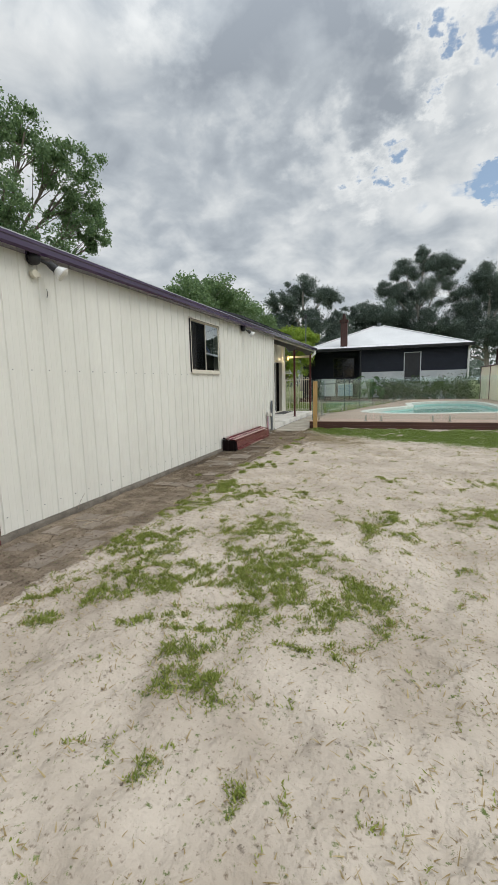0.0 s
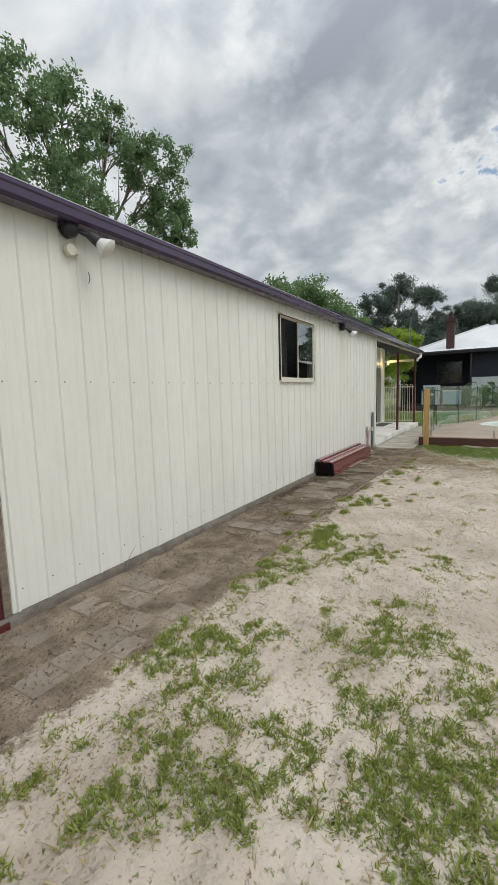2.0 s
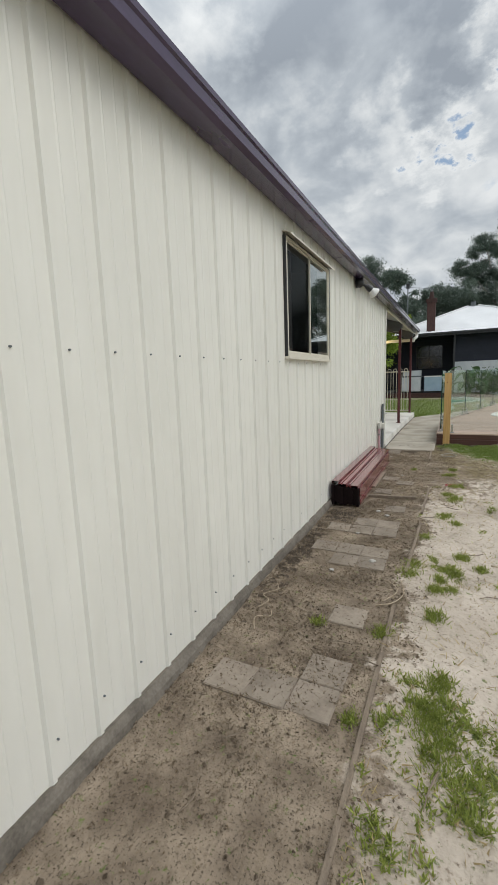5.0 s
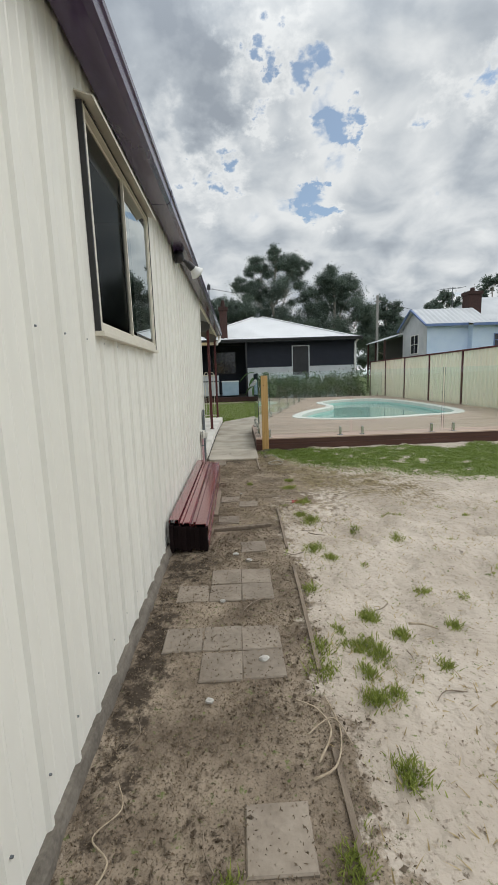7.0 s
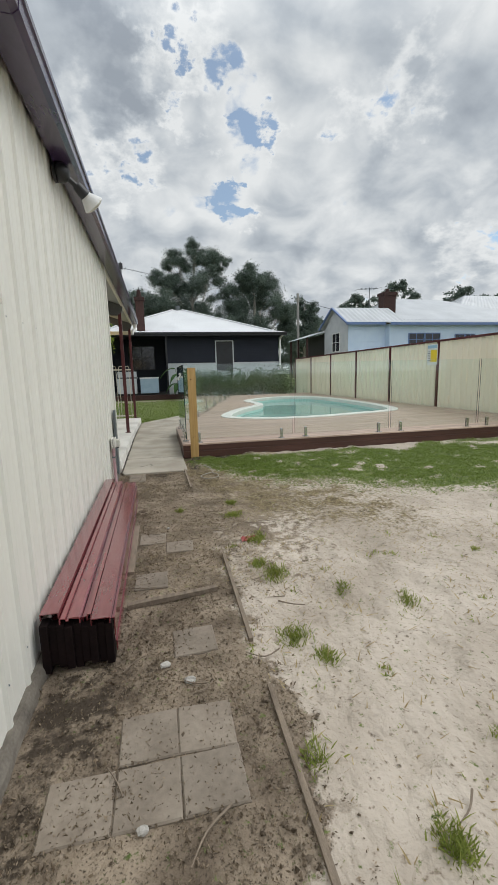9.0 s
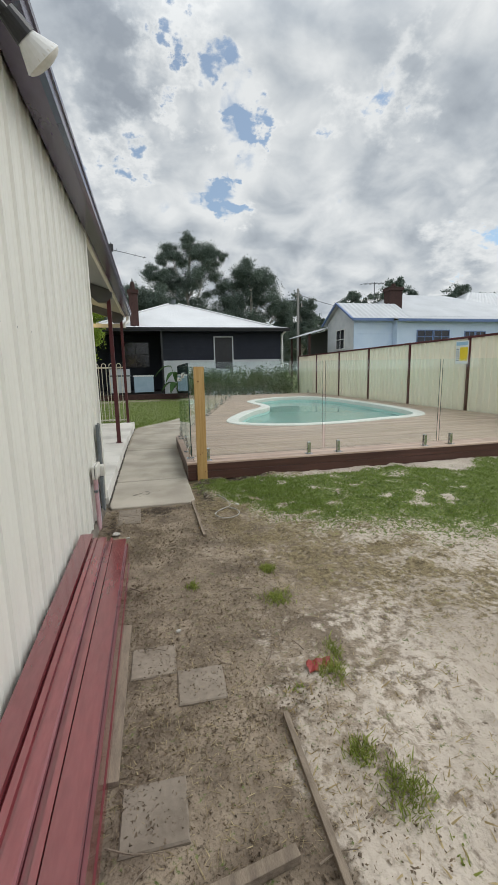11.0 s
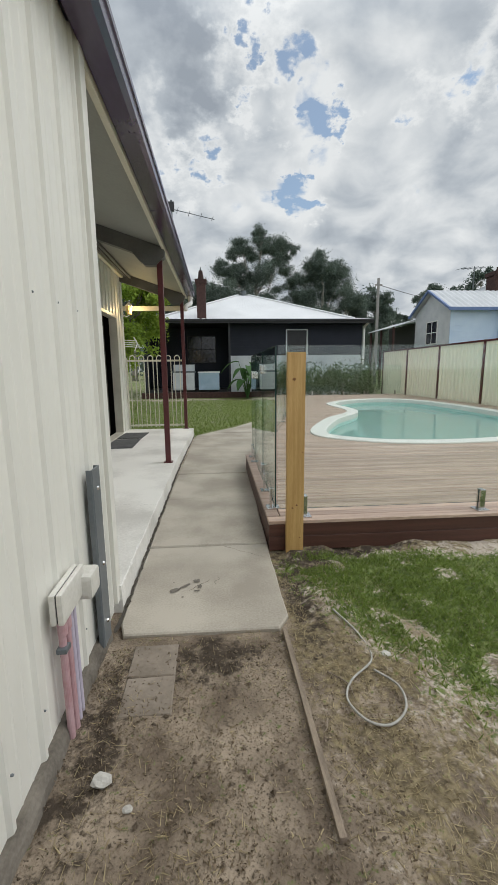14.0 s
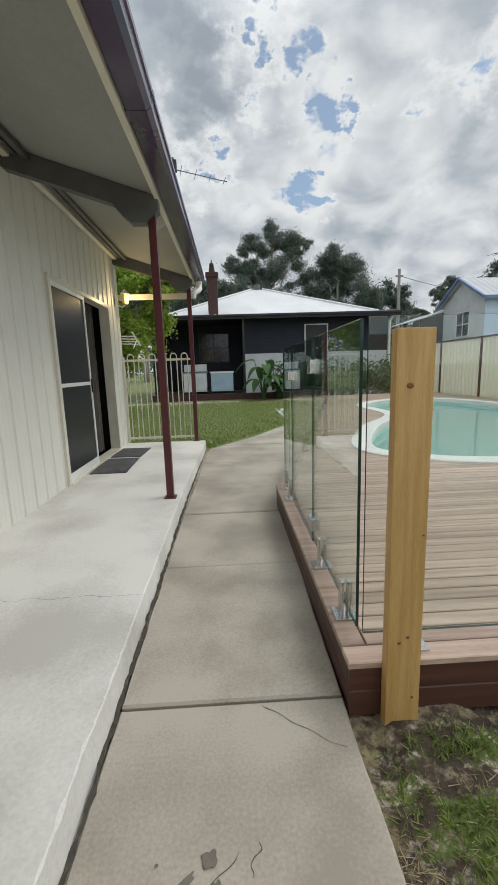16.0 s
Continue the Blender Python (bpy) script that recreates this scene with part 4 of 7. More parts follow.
    for lo, hi in (((-1.205, a, z0 + 0.035), (-1.18, a + 0.04, z1 - 0.05)), ((-1.205, b - 0.04, z0 + 0.035), (-1.18, b, z1 - 0.05)), ((-1.205, a + 0.04, z1 - 0.1), (-1.18, b - 0.04, z1 - 0.05)),
                   ((-1.205, a + 0.04, z0 + 0.035), (-1.18, b - 0.04, z0 + 0.12)), ((-1.205, a + 0.04, 1.17), (-1.18, b - 0.04, 1.21))):
        add_box(bm, lo, hi, bevel=0.002)
    part("screen_frame", bm, M_WHITE, d, "white screen frame")
    part("screen_mesh", box((-1.196, a + 0.035, z0 + 0.1), (-1.19, b - 0.035, z1 - 0.09)), M_MESH, d, "black insect mesh")
    part("handle", box((-1.182, b - 0.035, 1.08), (-1.16, b - 0.012, 1.24), 0.004), M_BLACK, d, "black door handle")
    n, verts, faces = 50, [], []
    for i in range(n + 1):
        yy = 16.54 + 1.04 * i / n
        xx = -1.42 + 0.035 * math.sin(i * 0.95) + 0.012 * math.sin(i * 2.3)
        verts += [(xx, yy, z0 + 0.03), (xx, yy, z1 - 0.02)]
    faces = [(2 * i, 2 * i + 2, 2 * i + 3, 2 * i + 1) for i in range(n)]
    raw("curtain", verts, faces, M_CURTAIN, d, "brown hanging curtain", smooth=True)
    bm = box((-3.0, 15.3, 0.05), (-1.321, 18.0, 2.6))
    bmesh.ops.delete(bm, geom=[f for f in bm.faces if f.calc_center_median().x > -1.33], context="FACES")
    tagged(part("room_lining", bm, M_DARKROOM), "inside walls behind the sliding door, coloured near-black for shade", "wall", kind="structure")
    for ya, yb, lean in ((16.1, 16.93, 1.5), (17.03, 17.68, -2.0)):
        m = thing("doormat", "worn grey ribbed doormat on the porch slab", "mat", "doormats", (-0.95, (ya + yb) / 2, 0.134))
        pieces = [("pad", box((-1.16, ya, 0.134), (-0.73, yb, 0.146), 0.004))]
        pieces += [("mat_rib", box((-1.14 + 0.04 * k, ya + 0.02, 0.146), (-1.12 + 0.04 * k, yb - 0.02, 0.1495))) for k in range(11)]
        for nm, bm in pieces:
            bmesh.ops.rotate(bm, verts=bm.verts, cent=(-0.95, (ya + yb) / 2, 0.14), matrix=Matrix.Rotation(radians(lean), 3, "Z"))
            part(nm, bm, M_MAT, m)
    lamp = thing("wall_lantern", "cream coach lantern with amber glass on the porch wall", "lantern", at=(-1.19, 18.16, 2.4))
    part("back_plate", box((-1.2, 18.12, 2.33), (-1.17, 18.2, 2.5), 0.006), M_WHITE, lamp)
    v, f = tube(spline([(-1.17, 18.16, 2.36), (-1.1, 18.16, 2.33), (-1.05, 18.16, 2.37)], 4, False), [0.01] * 9, 8)
    raw("bracket", v, f, M_WHITE, lamp)
    part("lantern_glass", rod((-1.05, 18.16, 2.37), (-1.05, 18.16, 2.52), 0.045, 0.07, 6), M_AMBER, lamp, "amber glass")
    glow = new("lantern_bulb", bpy.data.lights.new("lantern_bulb", "POINT"))
    glow.data.energy, glow.data.color, glow.data.shadow_soft_size = 7.0, (1.0, 0.74, 0.36), 0.03
    glow.location = (-0.97, 18.13, 2.44)
    part("cap", rod((-1.05, 18.16, 2.52), (-1.05, 18.16, 2.6), 0.08, 0.01, 6), M_WHITE, lamp)
    bar = thing("timber_beam", "cream timber beam between the porch wall and post", "beam", at=(-0.6, 18.42, 2.5))
    part("beam", box((-1.3, 18.39, 2.47), (0.0, 18.44, 2.56), 0.004), M_TRIM, bar)


def tubular_fence():
    f = thing("tubular_fence", "cream hooped tubular steel fence across the porch end", "fence", at=(-0.6, 18.3, 0.134))
    y, x0, x1 = 18.32, -1.18, -0.06
    for z in (0.2, 1.5):
        part("rail", box((x0, y - 0.014, z - 0.018), (x1, y + 0.014, z + 0.018), 0.003), M_CREAMGLOSS, f)
    n = 6
    w = (x1 - x0 - 0.06) / n
    for k in range(n):
        a = x0 + 0.03 + w * k + 0.022
        b = a + w - 0.075
        r = (b - a) / 2
        pts = [(a, y, 0.16)] + [(a, y, 1.55)] + [((a + b) / 2 - r * math.cos(t), y, 1.55 + r * math.sin(t)) for t in (0.5, 1.0, 1.57, 2.14, 2.64)] + [(b, y, 1.55), (b, y, 0.16)]
        v, fc = tube(pts, [0.009] * len(pts), 8)
        raw("hoop", v, fc, M_CREAMGLOSS, f, smooth=True)
    for x in (x0 - 0.01, x1 + 0.02):
        part("fence_post", box((x - 0.014, y - 0.014, 0.134), (x + 0.014, y + 0.014, 1.56), 0.003), M_CREAMGLOSS, f)
    a = thing("folding_clothesline", "white folding clothesline frame fixed to the end wall", "clothesline", at=(-1.3, 18.6, 1.8))
    for k in range(4):
        part("bar", rod((-1.6, 18.5 + 0.13 * k, 1.93 - 0.035 * k), (-1.0, 18.5 + 0.13 * k, 1.9 - 0.035 * k), 0.009, sides=6), M_WHITE, a)
    for x in (-1.58, -1.03):
        part("arm", rod((x, 18.38, 1.96), (x, 18.95, 1.78), 0.013, sides=6), M_WHITE, a)
        part("stay", rod((x, 18.38, 1.7), (x, 18.7, 1.86), 0.009, sides=6), M_WHITE, a)


M_AMBER = material("amber_glass", (0.50, 0.36, 0.16), (0.62, 0.47, 0.24), 0.2, 0, 10, 60, 0.05)
M_CREAMGLOSS = material("cream_gloss_paint", (0.66, 0.63, 0.53), (0.76, 0.73, 0.63), 0.3, 0, 5, 60, 0.02)
shed_walls()
shed_roof()
shed_window()
red_door()
sensor_light(3.30, 2.60, 0.115, True)
sensor_light(9.22, 2.63, 0.11, False)
meter_box()
porch()
tubular_fence()


# ---------------------------------------------------------------- path, deck, pool
def concrete_path():
    path = tagged(raw("pavement_path", [(0.06, 11.72, -0.03), (0.9, 11.72, -0.03), (0.95, 15.0, -0.03), (2.4, 21.0, -0.03), (1.7, 20.6, -0.03), (0.1, 18.1, -0.03)], [(0, 1, 2, 3, 4, 5)], M_FOOT),
                  "jointed concrete garden path beside the porch", "path", kind="structure")
    right = [(11.6, 0.925), (11.8, 0.945), (12.7, 0.945), (15.0, 0.985), (17.0, 1.36), (19.3, 2.0), (21.2, 2.55)]
    left = [(11.6, 0.055), (14.5, 0.06), (18.1, 0.14), (19.2, 0.95), (20.7, 1.75), (21.2, 2.4)]
    cuts = [11.69, 12.735, 13.9, 14.94, 17.04, 18.4, 20.0, 21.1]

    def at(y, rows):
        return float(np.interp(y, [r[0] for r in rows], [r[1] for r in rows]))
    for k, (a, b) in enumerate(zip(cuts, cuts[1:])):
        a, b, m = a + 0.008, b - 0.008, 10
        tilt = [0.0, 0.004, -0.003, 0.002, -0.002, 0.001, 0.0][k]
        ring = []
        for i in range(m + 1):
            y = a + (b - a) * i / m
            ring.append((at(y, right) + 0.012 * rough_noise(y, 4, 3.0, 2.0) * (1 if i not in (0, m) else 0.4), y))
        for i in range(m, -1, -1):
            y = a + (b - a) * i / m
            ring.append((at(y, left) + 0.01 + 0.006 * rough_noise(y, 8, 5.0, 2.0), y))
        if k == 0:
            ring[0] = (ring[0][0] - 0.05, ring[0][1])
            ring[-1] = (ring[-1][0] + 0.03, ring[-1][1] + 0.01)
        cx, cy = sum(p[0] for p in ring) / len(ring), sum(p[1] for p in ring) / len(ring)
        n, verts, faces = len(ring), [], []
        for sx, z in ((0.0, -0.06), (0.0, -0.007), (0.009, 0.0 + tilt)):
            for x, y in ring:
                d = Vector((cx - x, cy - y)).normalized() * sx
                verts.append((x + d.x, y + d.y, z))
        for r in range(2):
            faces += [(r * n + i, r * n + (i + 1) % n, (r + 1) * n + (i + 1) % n, (r + 1) * n + i) for i in range(n)]
        faces.append(tuple(range(2 * n, 3 * n)))
        raw("path_slab", verts, faces, M_CONC, path)


    def strip(name, pts, widths, z, mat, label):
        verts, faces = [], []
        for i, (x, y) in enumerate(pts):
            d = (Vector(pts[min(i + 1, len(pts) - 1)]) - Vector(pts[max(i - 1, 0)])).normalized()
            s = Vector((-d.y, d.x)) * widths[i] * 0.5
            verts += [(x - s.x, y - s.y, z), (x + s.x, y + s.y, z)]
        faces = [(2 * i, 2 * i + 1, 2 * i + 3, 2 * i + 2) for i in range(len(pts) - 1)]
        raw(name, verts, faces, mat, path, label)
    rng = np.random.default_rng(15)
    ys = np.linspace(11.72, 18.1, 160)
    strip("joint_soil", [(0.062 + 0.045 * sstep(15, 18.2, y) + 0.004 * rng.normal(), y) for y in ys], np.abs(rng.normal(0.014, 0.006, 160)) + 0.004, 0.0052, M_CRACK, "dark soil in the joint")
    for a, b, z in (((0.62, 12.71), (0.9, 12.5), 0.0015), ((0.4, 12.1), (0.52, 12.22), 0.0015), ((0.55, 12.16), (0.58, 12.24), 0.0015)):
        a, b = Vector(a), Vector(b)
        n = Vector((-(b - a).y, (b - a).x)).normalized()
        pts = [tuple(a.lerp(b, k / 14) + n * 0.02 * rough_noise(k * 0.25, a.y, 1.0, a.x)) for k in range(15)]
        strip("crack", pts, np.abs(rng.normal(0.0012, 0.0008, 15)) + 0.0008, z, M_CRACK, "fine dark crack")
    for (cx, cy), (rx, ry), turn in (((0.315, 12.105), (0.032, 0.02), 0.5), ((0.375, 12.15), (0.045, 0.012), 0.75), ((0.44, 12.205), (0.02, 0.022), 0.2), ((0.462, 12.135), (0.012, 0.022), 0.1), ((0.447, 12.09), (0.016, 0.008), 0.0), ((0.37, 12.025), (0.008, 0.007), 0.0), ((0.30, 12.20), (0.006, 0.005), 0.0)):
        ring = []
        for k in range(22):
            a = 2 * math.pi * k / 22
            q = 1 + 0.55 * rough_noise(math.cos(a) + cx * 9, math.sin(a) + cy, 1.6, 4.0)
            u, w = rx * q * math.cos(a), ry * q * math.sin(a)
            ring.append((cx + u * math.cos(turn) - w * math.sin(turn), cy + u * math.sin(turn) + w * math.cos(turn), 0.0042))
        raw("stain", ring, [tuple(range(22))], M_STAIN, path, "dark damp stain")
    pts = [(-0.9 + 0.95 * k / 24, 13.35 + 0.05 * rough_noise(k, 0, 0.35, 2.0)) for k in range(25)]
    strip("crack", pts, np.abs(rng.normal(0.001, 0.0006, 25)) + 0.0007, 0.1352, M_CRACK, "fine dark crack")


M_STAIN = material("damp_concrete", (0.12, 0.105, 0.085), (0.19, 0.168, 0.138), 0.6, 0, 12, 90, 0.1)
M_CRACK = material("crack_shadow_dirt", (0.035, 0.03, 0.025), (0.08, 0.07, 0.055), 0.95, 0, 30, 90, 0.0)


def deck():
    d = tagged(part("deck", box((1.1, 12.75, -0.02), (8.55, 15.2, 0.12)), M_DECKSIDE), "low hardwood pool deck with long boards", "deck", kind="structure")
    rim = 0.1

    def board(lo, hi, name="deck_board", mat=M_DECK):
        b = 0.004
        x0, y0, z0 = lo
        x1, y1, z1 = hi
        verts = [(x0, y0, z0), (x1, y0, z0), (x1, y1, z0), (x0, y1, z0), (x0, y0, z1 - b), (x1, y0, z1 - b), (x1, y1, z1 - b), (x0, y1, z1 - b),
                 (x0 + b, y0 + b, z1), (x1 - b, y0 + b, z1), (x1 - b, y1 - b, z1), (x0 + b, y1 - b, z1)]
        faces = [(3, 2, 1, 0)] + [(i, (i + 1) % 4, 4 + (i + 1) % 4, 4 + i) for i in range(4)] + [(4 + i, 4 + (i + 1) % 4, 8 + (i + 1) % 4, 8 + i) for i in range(4)] + [(8, 9, 10, 11)]
        return raw(name, verts, faces, mat, d)

    hole = [(4.9 + (x - 4.9) * 0.985, 20 + (y - 20) * 0.985) for x, y in POOL]
    y = 12.66 + rim
    while y < 27.3:
        a, b = y + 0.0045, y + 0.0915
        xs = [max(crossings(yy, DECK)[0] for yy in (a, b)) + (rim if y < 15.0 else 0.1), min(crossings(yy, DECK)[-1] for yy in (a, b))]
        pool = [c for c in (crossings(a, hole), crossings(b, hole)) if c]
        z = DECK_Z + 0.0015 * rough_noise(y, 3, 9.0, 2.0)
        if len(pool) == 2:
            spans = [(xs[0], min(c[0] for c in pool)), (max(c[-1] for c in pool), xs[1])]
        else:
            spans = [(xs[0], xs[1])]
        for s0, s1 in spans:
            joint = s0 + (s1 - s0) * (0.3 + 0.4 * random.random())
            if s1 - s0 > 5.5:
                board((s0, a, z - 0.025), (joint - 0.001, b, z))
                board((joint + 0.001, a, z - 0.025), (s1, b, z))
            else:
                board((s0, a, z - 0.025), (s1, b, z))
        y += 0.096
    # rim boards and the fascia under them
    board((0.95, 12.66, 0.175), (8.62, 12.66 + rim - 0.003, 0.2), "rim_board")
    board((0.95, 12.762, 0.175), (0.95 + rim - 0.003, 15.1, 0.2), "rim_board")
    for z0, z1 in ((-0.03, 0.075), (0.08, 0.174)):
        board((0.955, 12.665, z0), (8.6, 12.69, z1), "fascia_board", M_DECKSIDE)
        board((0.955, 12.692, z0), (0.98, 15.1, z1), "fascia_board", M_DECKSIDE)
    p0, p1 = Vector((0.99, 15.1)), Vector((4.35, 27.4))
    nrm = Vector(((p1 - p0).y, -(p1 - p0).x)).normalized()
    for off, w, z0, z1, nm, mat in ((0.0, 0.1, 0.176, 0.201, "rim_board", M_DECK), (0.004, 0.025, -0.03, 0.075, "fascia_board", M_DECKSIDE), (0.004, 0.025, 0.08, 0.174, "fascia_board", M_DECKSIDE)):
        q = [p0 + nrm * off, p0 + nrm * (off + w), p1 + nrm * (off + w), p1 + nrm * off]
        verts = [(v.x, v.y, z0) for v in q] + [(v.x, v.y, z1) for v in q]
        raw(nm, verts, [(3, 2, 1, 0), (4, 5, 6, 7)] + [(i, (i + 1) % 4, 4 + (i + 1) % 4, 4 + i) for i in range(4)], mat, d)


def swimming_pool():
    pool = thing("swimming_pool", "curved swimming pool with white coping and green-blue water", "pool", at=(5, 20, 0))
    n = len(POOL)
    pts = [Vector(p) for p in POOL]
    nrm = []
    for i in range(n):
        t = (pts[(i + 1) % n] - pts[i - 1]).normalized()
        s = Vector((t.y, -t.x))
        nrm.append(s)
    area = sum(pts[i].x * pts[(i + 1) % n].y - pts[(i + 1) % n].x * pts[i].y for i in range(n))
    inward = [-s if area > 0 else s for s in nrm]
    # coping: rounded white band
    rings = [(0.0, 0.15), (0.0, 0.212), (0.012, 0.222), (0.27, 0.222), (0.29, 0.212), (0.29, 0.10)]
    verts = [(*(pts[i] + inward[i] * o), z) for o, z in rings for i in range(n)]
    faces = [(r * n + i, r * n + (i + 1) % n, (r + 1) * n + (i + 1) % n, (r + 1) * n + i) for r in range(len(rings) - 1) for i in range(n)]
    raw("coping", verts, faces, M_COPING, pool, "pale rounded concrete coping")
    # shell: walls, a step ledge round the shallow end, and floor
    rings = [(0.28, 0.13), (0.285, -0.10), (0.31, -0.95), (0.5, -1.2)]
    verts = [(*(pts[i] + inward[i] * o), z) for o, z in rings for i in range(n)]
    faces = [(r * n + i, r * n + (i + 1) % n, (r + 1) * n + (i + 1) % n, (r + 1) * n + i) for r in range(len(rings) - 1) for i in range(n)]
    faces.append(tuple((len(rings) - 1) * n + i for i in range(n)))
    raw("pool_shell", verts, faces, M_POOLSHELL, pool)
    water = [(*(pts[i] + inward[i] * 0.283), 0.03) for i in range(n)]
    w = raw("water", water, [tuple(range(n))], M_WATER, pool, "still green-blue water")
    w.visible_shadow = False
    # bench step in the shallow bay
    step = spline([(2.55, 16.5), (3.2, 18.4), (4.3, 20.2), (3.7, 17.8), (3.5, 15.95), (2.95, 16.05)], 5)
    m = len(step)
    verts = [(p.x, p.y, -0.35) for p in step] + [(p.x, p.y, -1.2) for p in step]
    raw("entry_step", verts, [tuple(range(m))] + [(i, (i + 1) % m, m + (i + 1) % m, m + i) for i in range(m)], M_POOLSHELL, pool)


def glass_run(a, b, name="glass_panel", spigots=(0.22, -0.22), z0=0.262, z1=1.462):
    """One frameless panel between two places of the plan, on its spigots."""
    a, b = Vector(a), Vector(b)
    d = (b - a).normalized()
    s = Vector((-d.y, d.x)) * 0.006
    g = thing(name, "frameless clear glass pool fence panel on steel spigots" if spigots else "frameless glass pool gate on steel hinges", "glass fence", "glass pool fence panels", ((a.x + b.x) / 2, (a.y + b.y) / 2, DECK_Z))
    q = [a - s, b - s, b + s, a + s]
    verts = [(v.x, v.y, z0) for v in q] + [(v.x, v.y, z1) for v in q]
    pane = raw("pane", verts, [(0, 1, 5, 4), (2, 3, 7, 6)], M_GLASS, g, "clear glass")
    pane.visible_shadow = False
    edge = raw("glass_edge", verts, [(1, 2, 6, 5), (3, 0, 4, 7), (4, 5, 6, 7), (3, 2, 1, 0)], M_GLASSEDGE, g, "green polished edge")
    for o in spigots:
        p = a + d * o if o > 0 else b + d * o
        bm = bmesh.new()
        add_box(bm, (-0.05, -0.05, 0.0), (0.05, 0.05, 0.008), bevel=0.002)
        for side in (-1, 1):
            add_box(bm, (-0.022, side * 0.008 - (0.017 if side < 0 else 0), 0.008), (0.022, side * 0.008 + (0.017 if side > 0 else 0), 0.165), bevel=0.006)
        bmesh.ops.transform(bm, verts=bm.verts, matrix=Matrix.Translation((p.x, p.y, DECK_Z + 0.001)) @ Matrix.Rotation(math.atan2(d.y, d.x), 4, "Z"))
        part("spigot", bm, M_STEEL, g, "brushed steel spigot")
    return g


def pool_fence():
    for x0, x1 in ((1.03, 2.83), (2.87, 4.66), (4.70, 6.51), (6.55, 8.5)):
        glass_run((x0, 12.75), (x1, 12.75), spigots=(0.2, -0.2))
    glass_run((1.02, 12.79), (1.025, 13.68), spigots=(0.18, -0.24))
    gate = glass_run((1.025, 13.69), (1.03, 14.5), "pool_gate", spigots=(), z0=0.235)
    for z in (0.36, 1.3):
        part("hinge", box((1.0, 13.64, z - 0.04), (1.055, 13.73, z + 0.04), 0.006), M_STEEL, gate, "steel glass hinge")
    part("latch", box((0.99, 14.45, 1.2), (1.06, 14.56, 1.27), 0.008), M_STEEL, gate, "steel gate latch")
    glass_run((1.03, 14.52), (1.04, 15.08), spigots=(0.14, -0.14))
    p0, p1, n = Vector((1.09, 15.14)), Vector((4.42, 27.28)), 7
    for k in range(n):
        a, b = p0.lerp(p1, k / n), p0.lerp(p1, (k + 1) / n)
        d = (b - a).normalized() * 0.015
        glass_run(a + d, b - d)
    for k in range(3):
        glass_run((4.45 + 1.38 * k, 27.3), (4.45 + 1.38 * k + 1.35, 27.3))


def pine_post():
    p = thing("timber_post", "new knotty pine post standing at the deck corner", "post", at=(1.14, 12.63, -0.02))
    bm = box((1.072, 12.605, -0.06), (1.197, 12.652, 1.41), 0.004)
    lean = Matrix.Translation((1.14, 12.63, 0)) @ Matrix.Rotation(radians(0.1), 4, "Y") @ Matrix.Translation((-1.14, -12.63, 0))
    bmesh.ops.transform(bm, matrix=lean, verts=bm.verts)
    part("post", bm, M_PINE, p)
    for x, z, r in ((1.118, 1.23, 0.013), (1.115, 0.315, 0.008), (1.145, 0.335, 0.008), (1.17, 0.09, 0.006), (1.185, 0.72, 0.005)):
        bm = bmesh.new()
        bmesh.ops.create_cone(bm, cap_ends=True, segments=14, radius1=r, radius2=r * 0.6, depth=0.004, matrix=Matrix.Translation((x + 0.002 * z, 12.6035, z)) @ Matrix.Rotation(radians(90), 4, "X") @ Matrix.Diagonal((1, 0.8, 1, 1)))
        part("knot", bm, M_KNOT, p, "dark knot in the pine")


concrete_path()
deck()
swimming_pool()
pool_fence()
pine_post()


# ---------------------------------------------------------------- boundary fence and houses
def boundary_fence():
    f = thing("boundary_fence", "cream ribbed steel boundary fence with maroon posts and rails", "fence", at=(8.7, 20, 0))
    step, y0, top = 2.545, 9.17, 2.08
    ys = [y0 + step * k for k in range(9)]
    for a, b in zip(ys, ys[1:]):
        verts, faces, n = [], [], 0
        prof, y, k = [], a, 0
        while y < b:
            prof.append((y, (0.0, 0.0, 0.032, 0.032)[k % 4]))
            y += (0.10, 0.024, 0.06, 0.024)[k % 4]
            k += 1
        prof.append((b, 0.0))
        for y, o in prof:
            verts += [(8.69 - o, y, 0.1), (8.69 - o, y, top)]
        faces = [(2 * i, 2 * i + 1, 2 * i + 3, 2 * i + 2) for i in range(len(prof) - 1)]
        raw("fence_sheet", verts, faces, M_CREAM2, f)
        part("top_rail", box((8.64, a + 0.03, top - 0.01), (8.73, b - 0.03, top + 0.045), 0.006), M_MAROON, f)
        part("bottom_rail", box((8.65, a + 0.03, 0.06), (8.72, b - 0.03, 0.11), 0.004), M_MAROON, f)
    for y in ys:
        part("fence_post", box((8.635, y - 0.03, -0.05), (8.735, y + 0.03, top + 0.05), 0.006), M_MAROON, f)
    s = thing("pool_sign", "small white and yellow pool notice fixed to the fence", "sign", at=(8.63, 17.0, 1.4))
    part("board", box((8.622, 16.78, 1.42), (8.63, 17.24, 2.02), 0.002), M_WHITE, s)
    part("yellow_field", box((8.6175, 16.8, 1.5), (8.6215, 17.08, 1.85)), M_SIGNYELLOW, s, "yellow printed field")
    part("blue_band", box((8.6175, 16.8, 1.9), (8.6215, 17.22, 1.99)), M_SIGNBLUE, s, "blue printed band")
    for k in range(7):
        part("text_bar", box((8.6175, 17.1, 1.5 + 0.05 * k), (8.6215, 17.21, 1.515 + 0.05 * k)), M_GREYMETAL, s, "unreadable printed line")


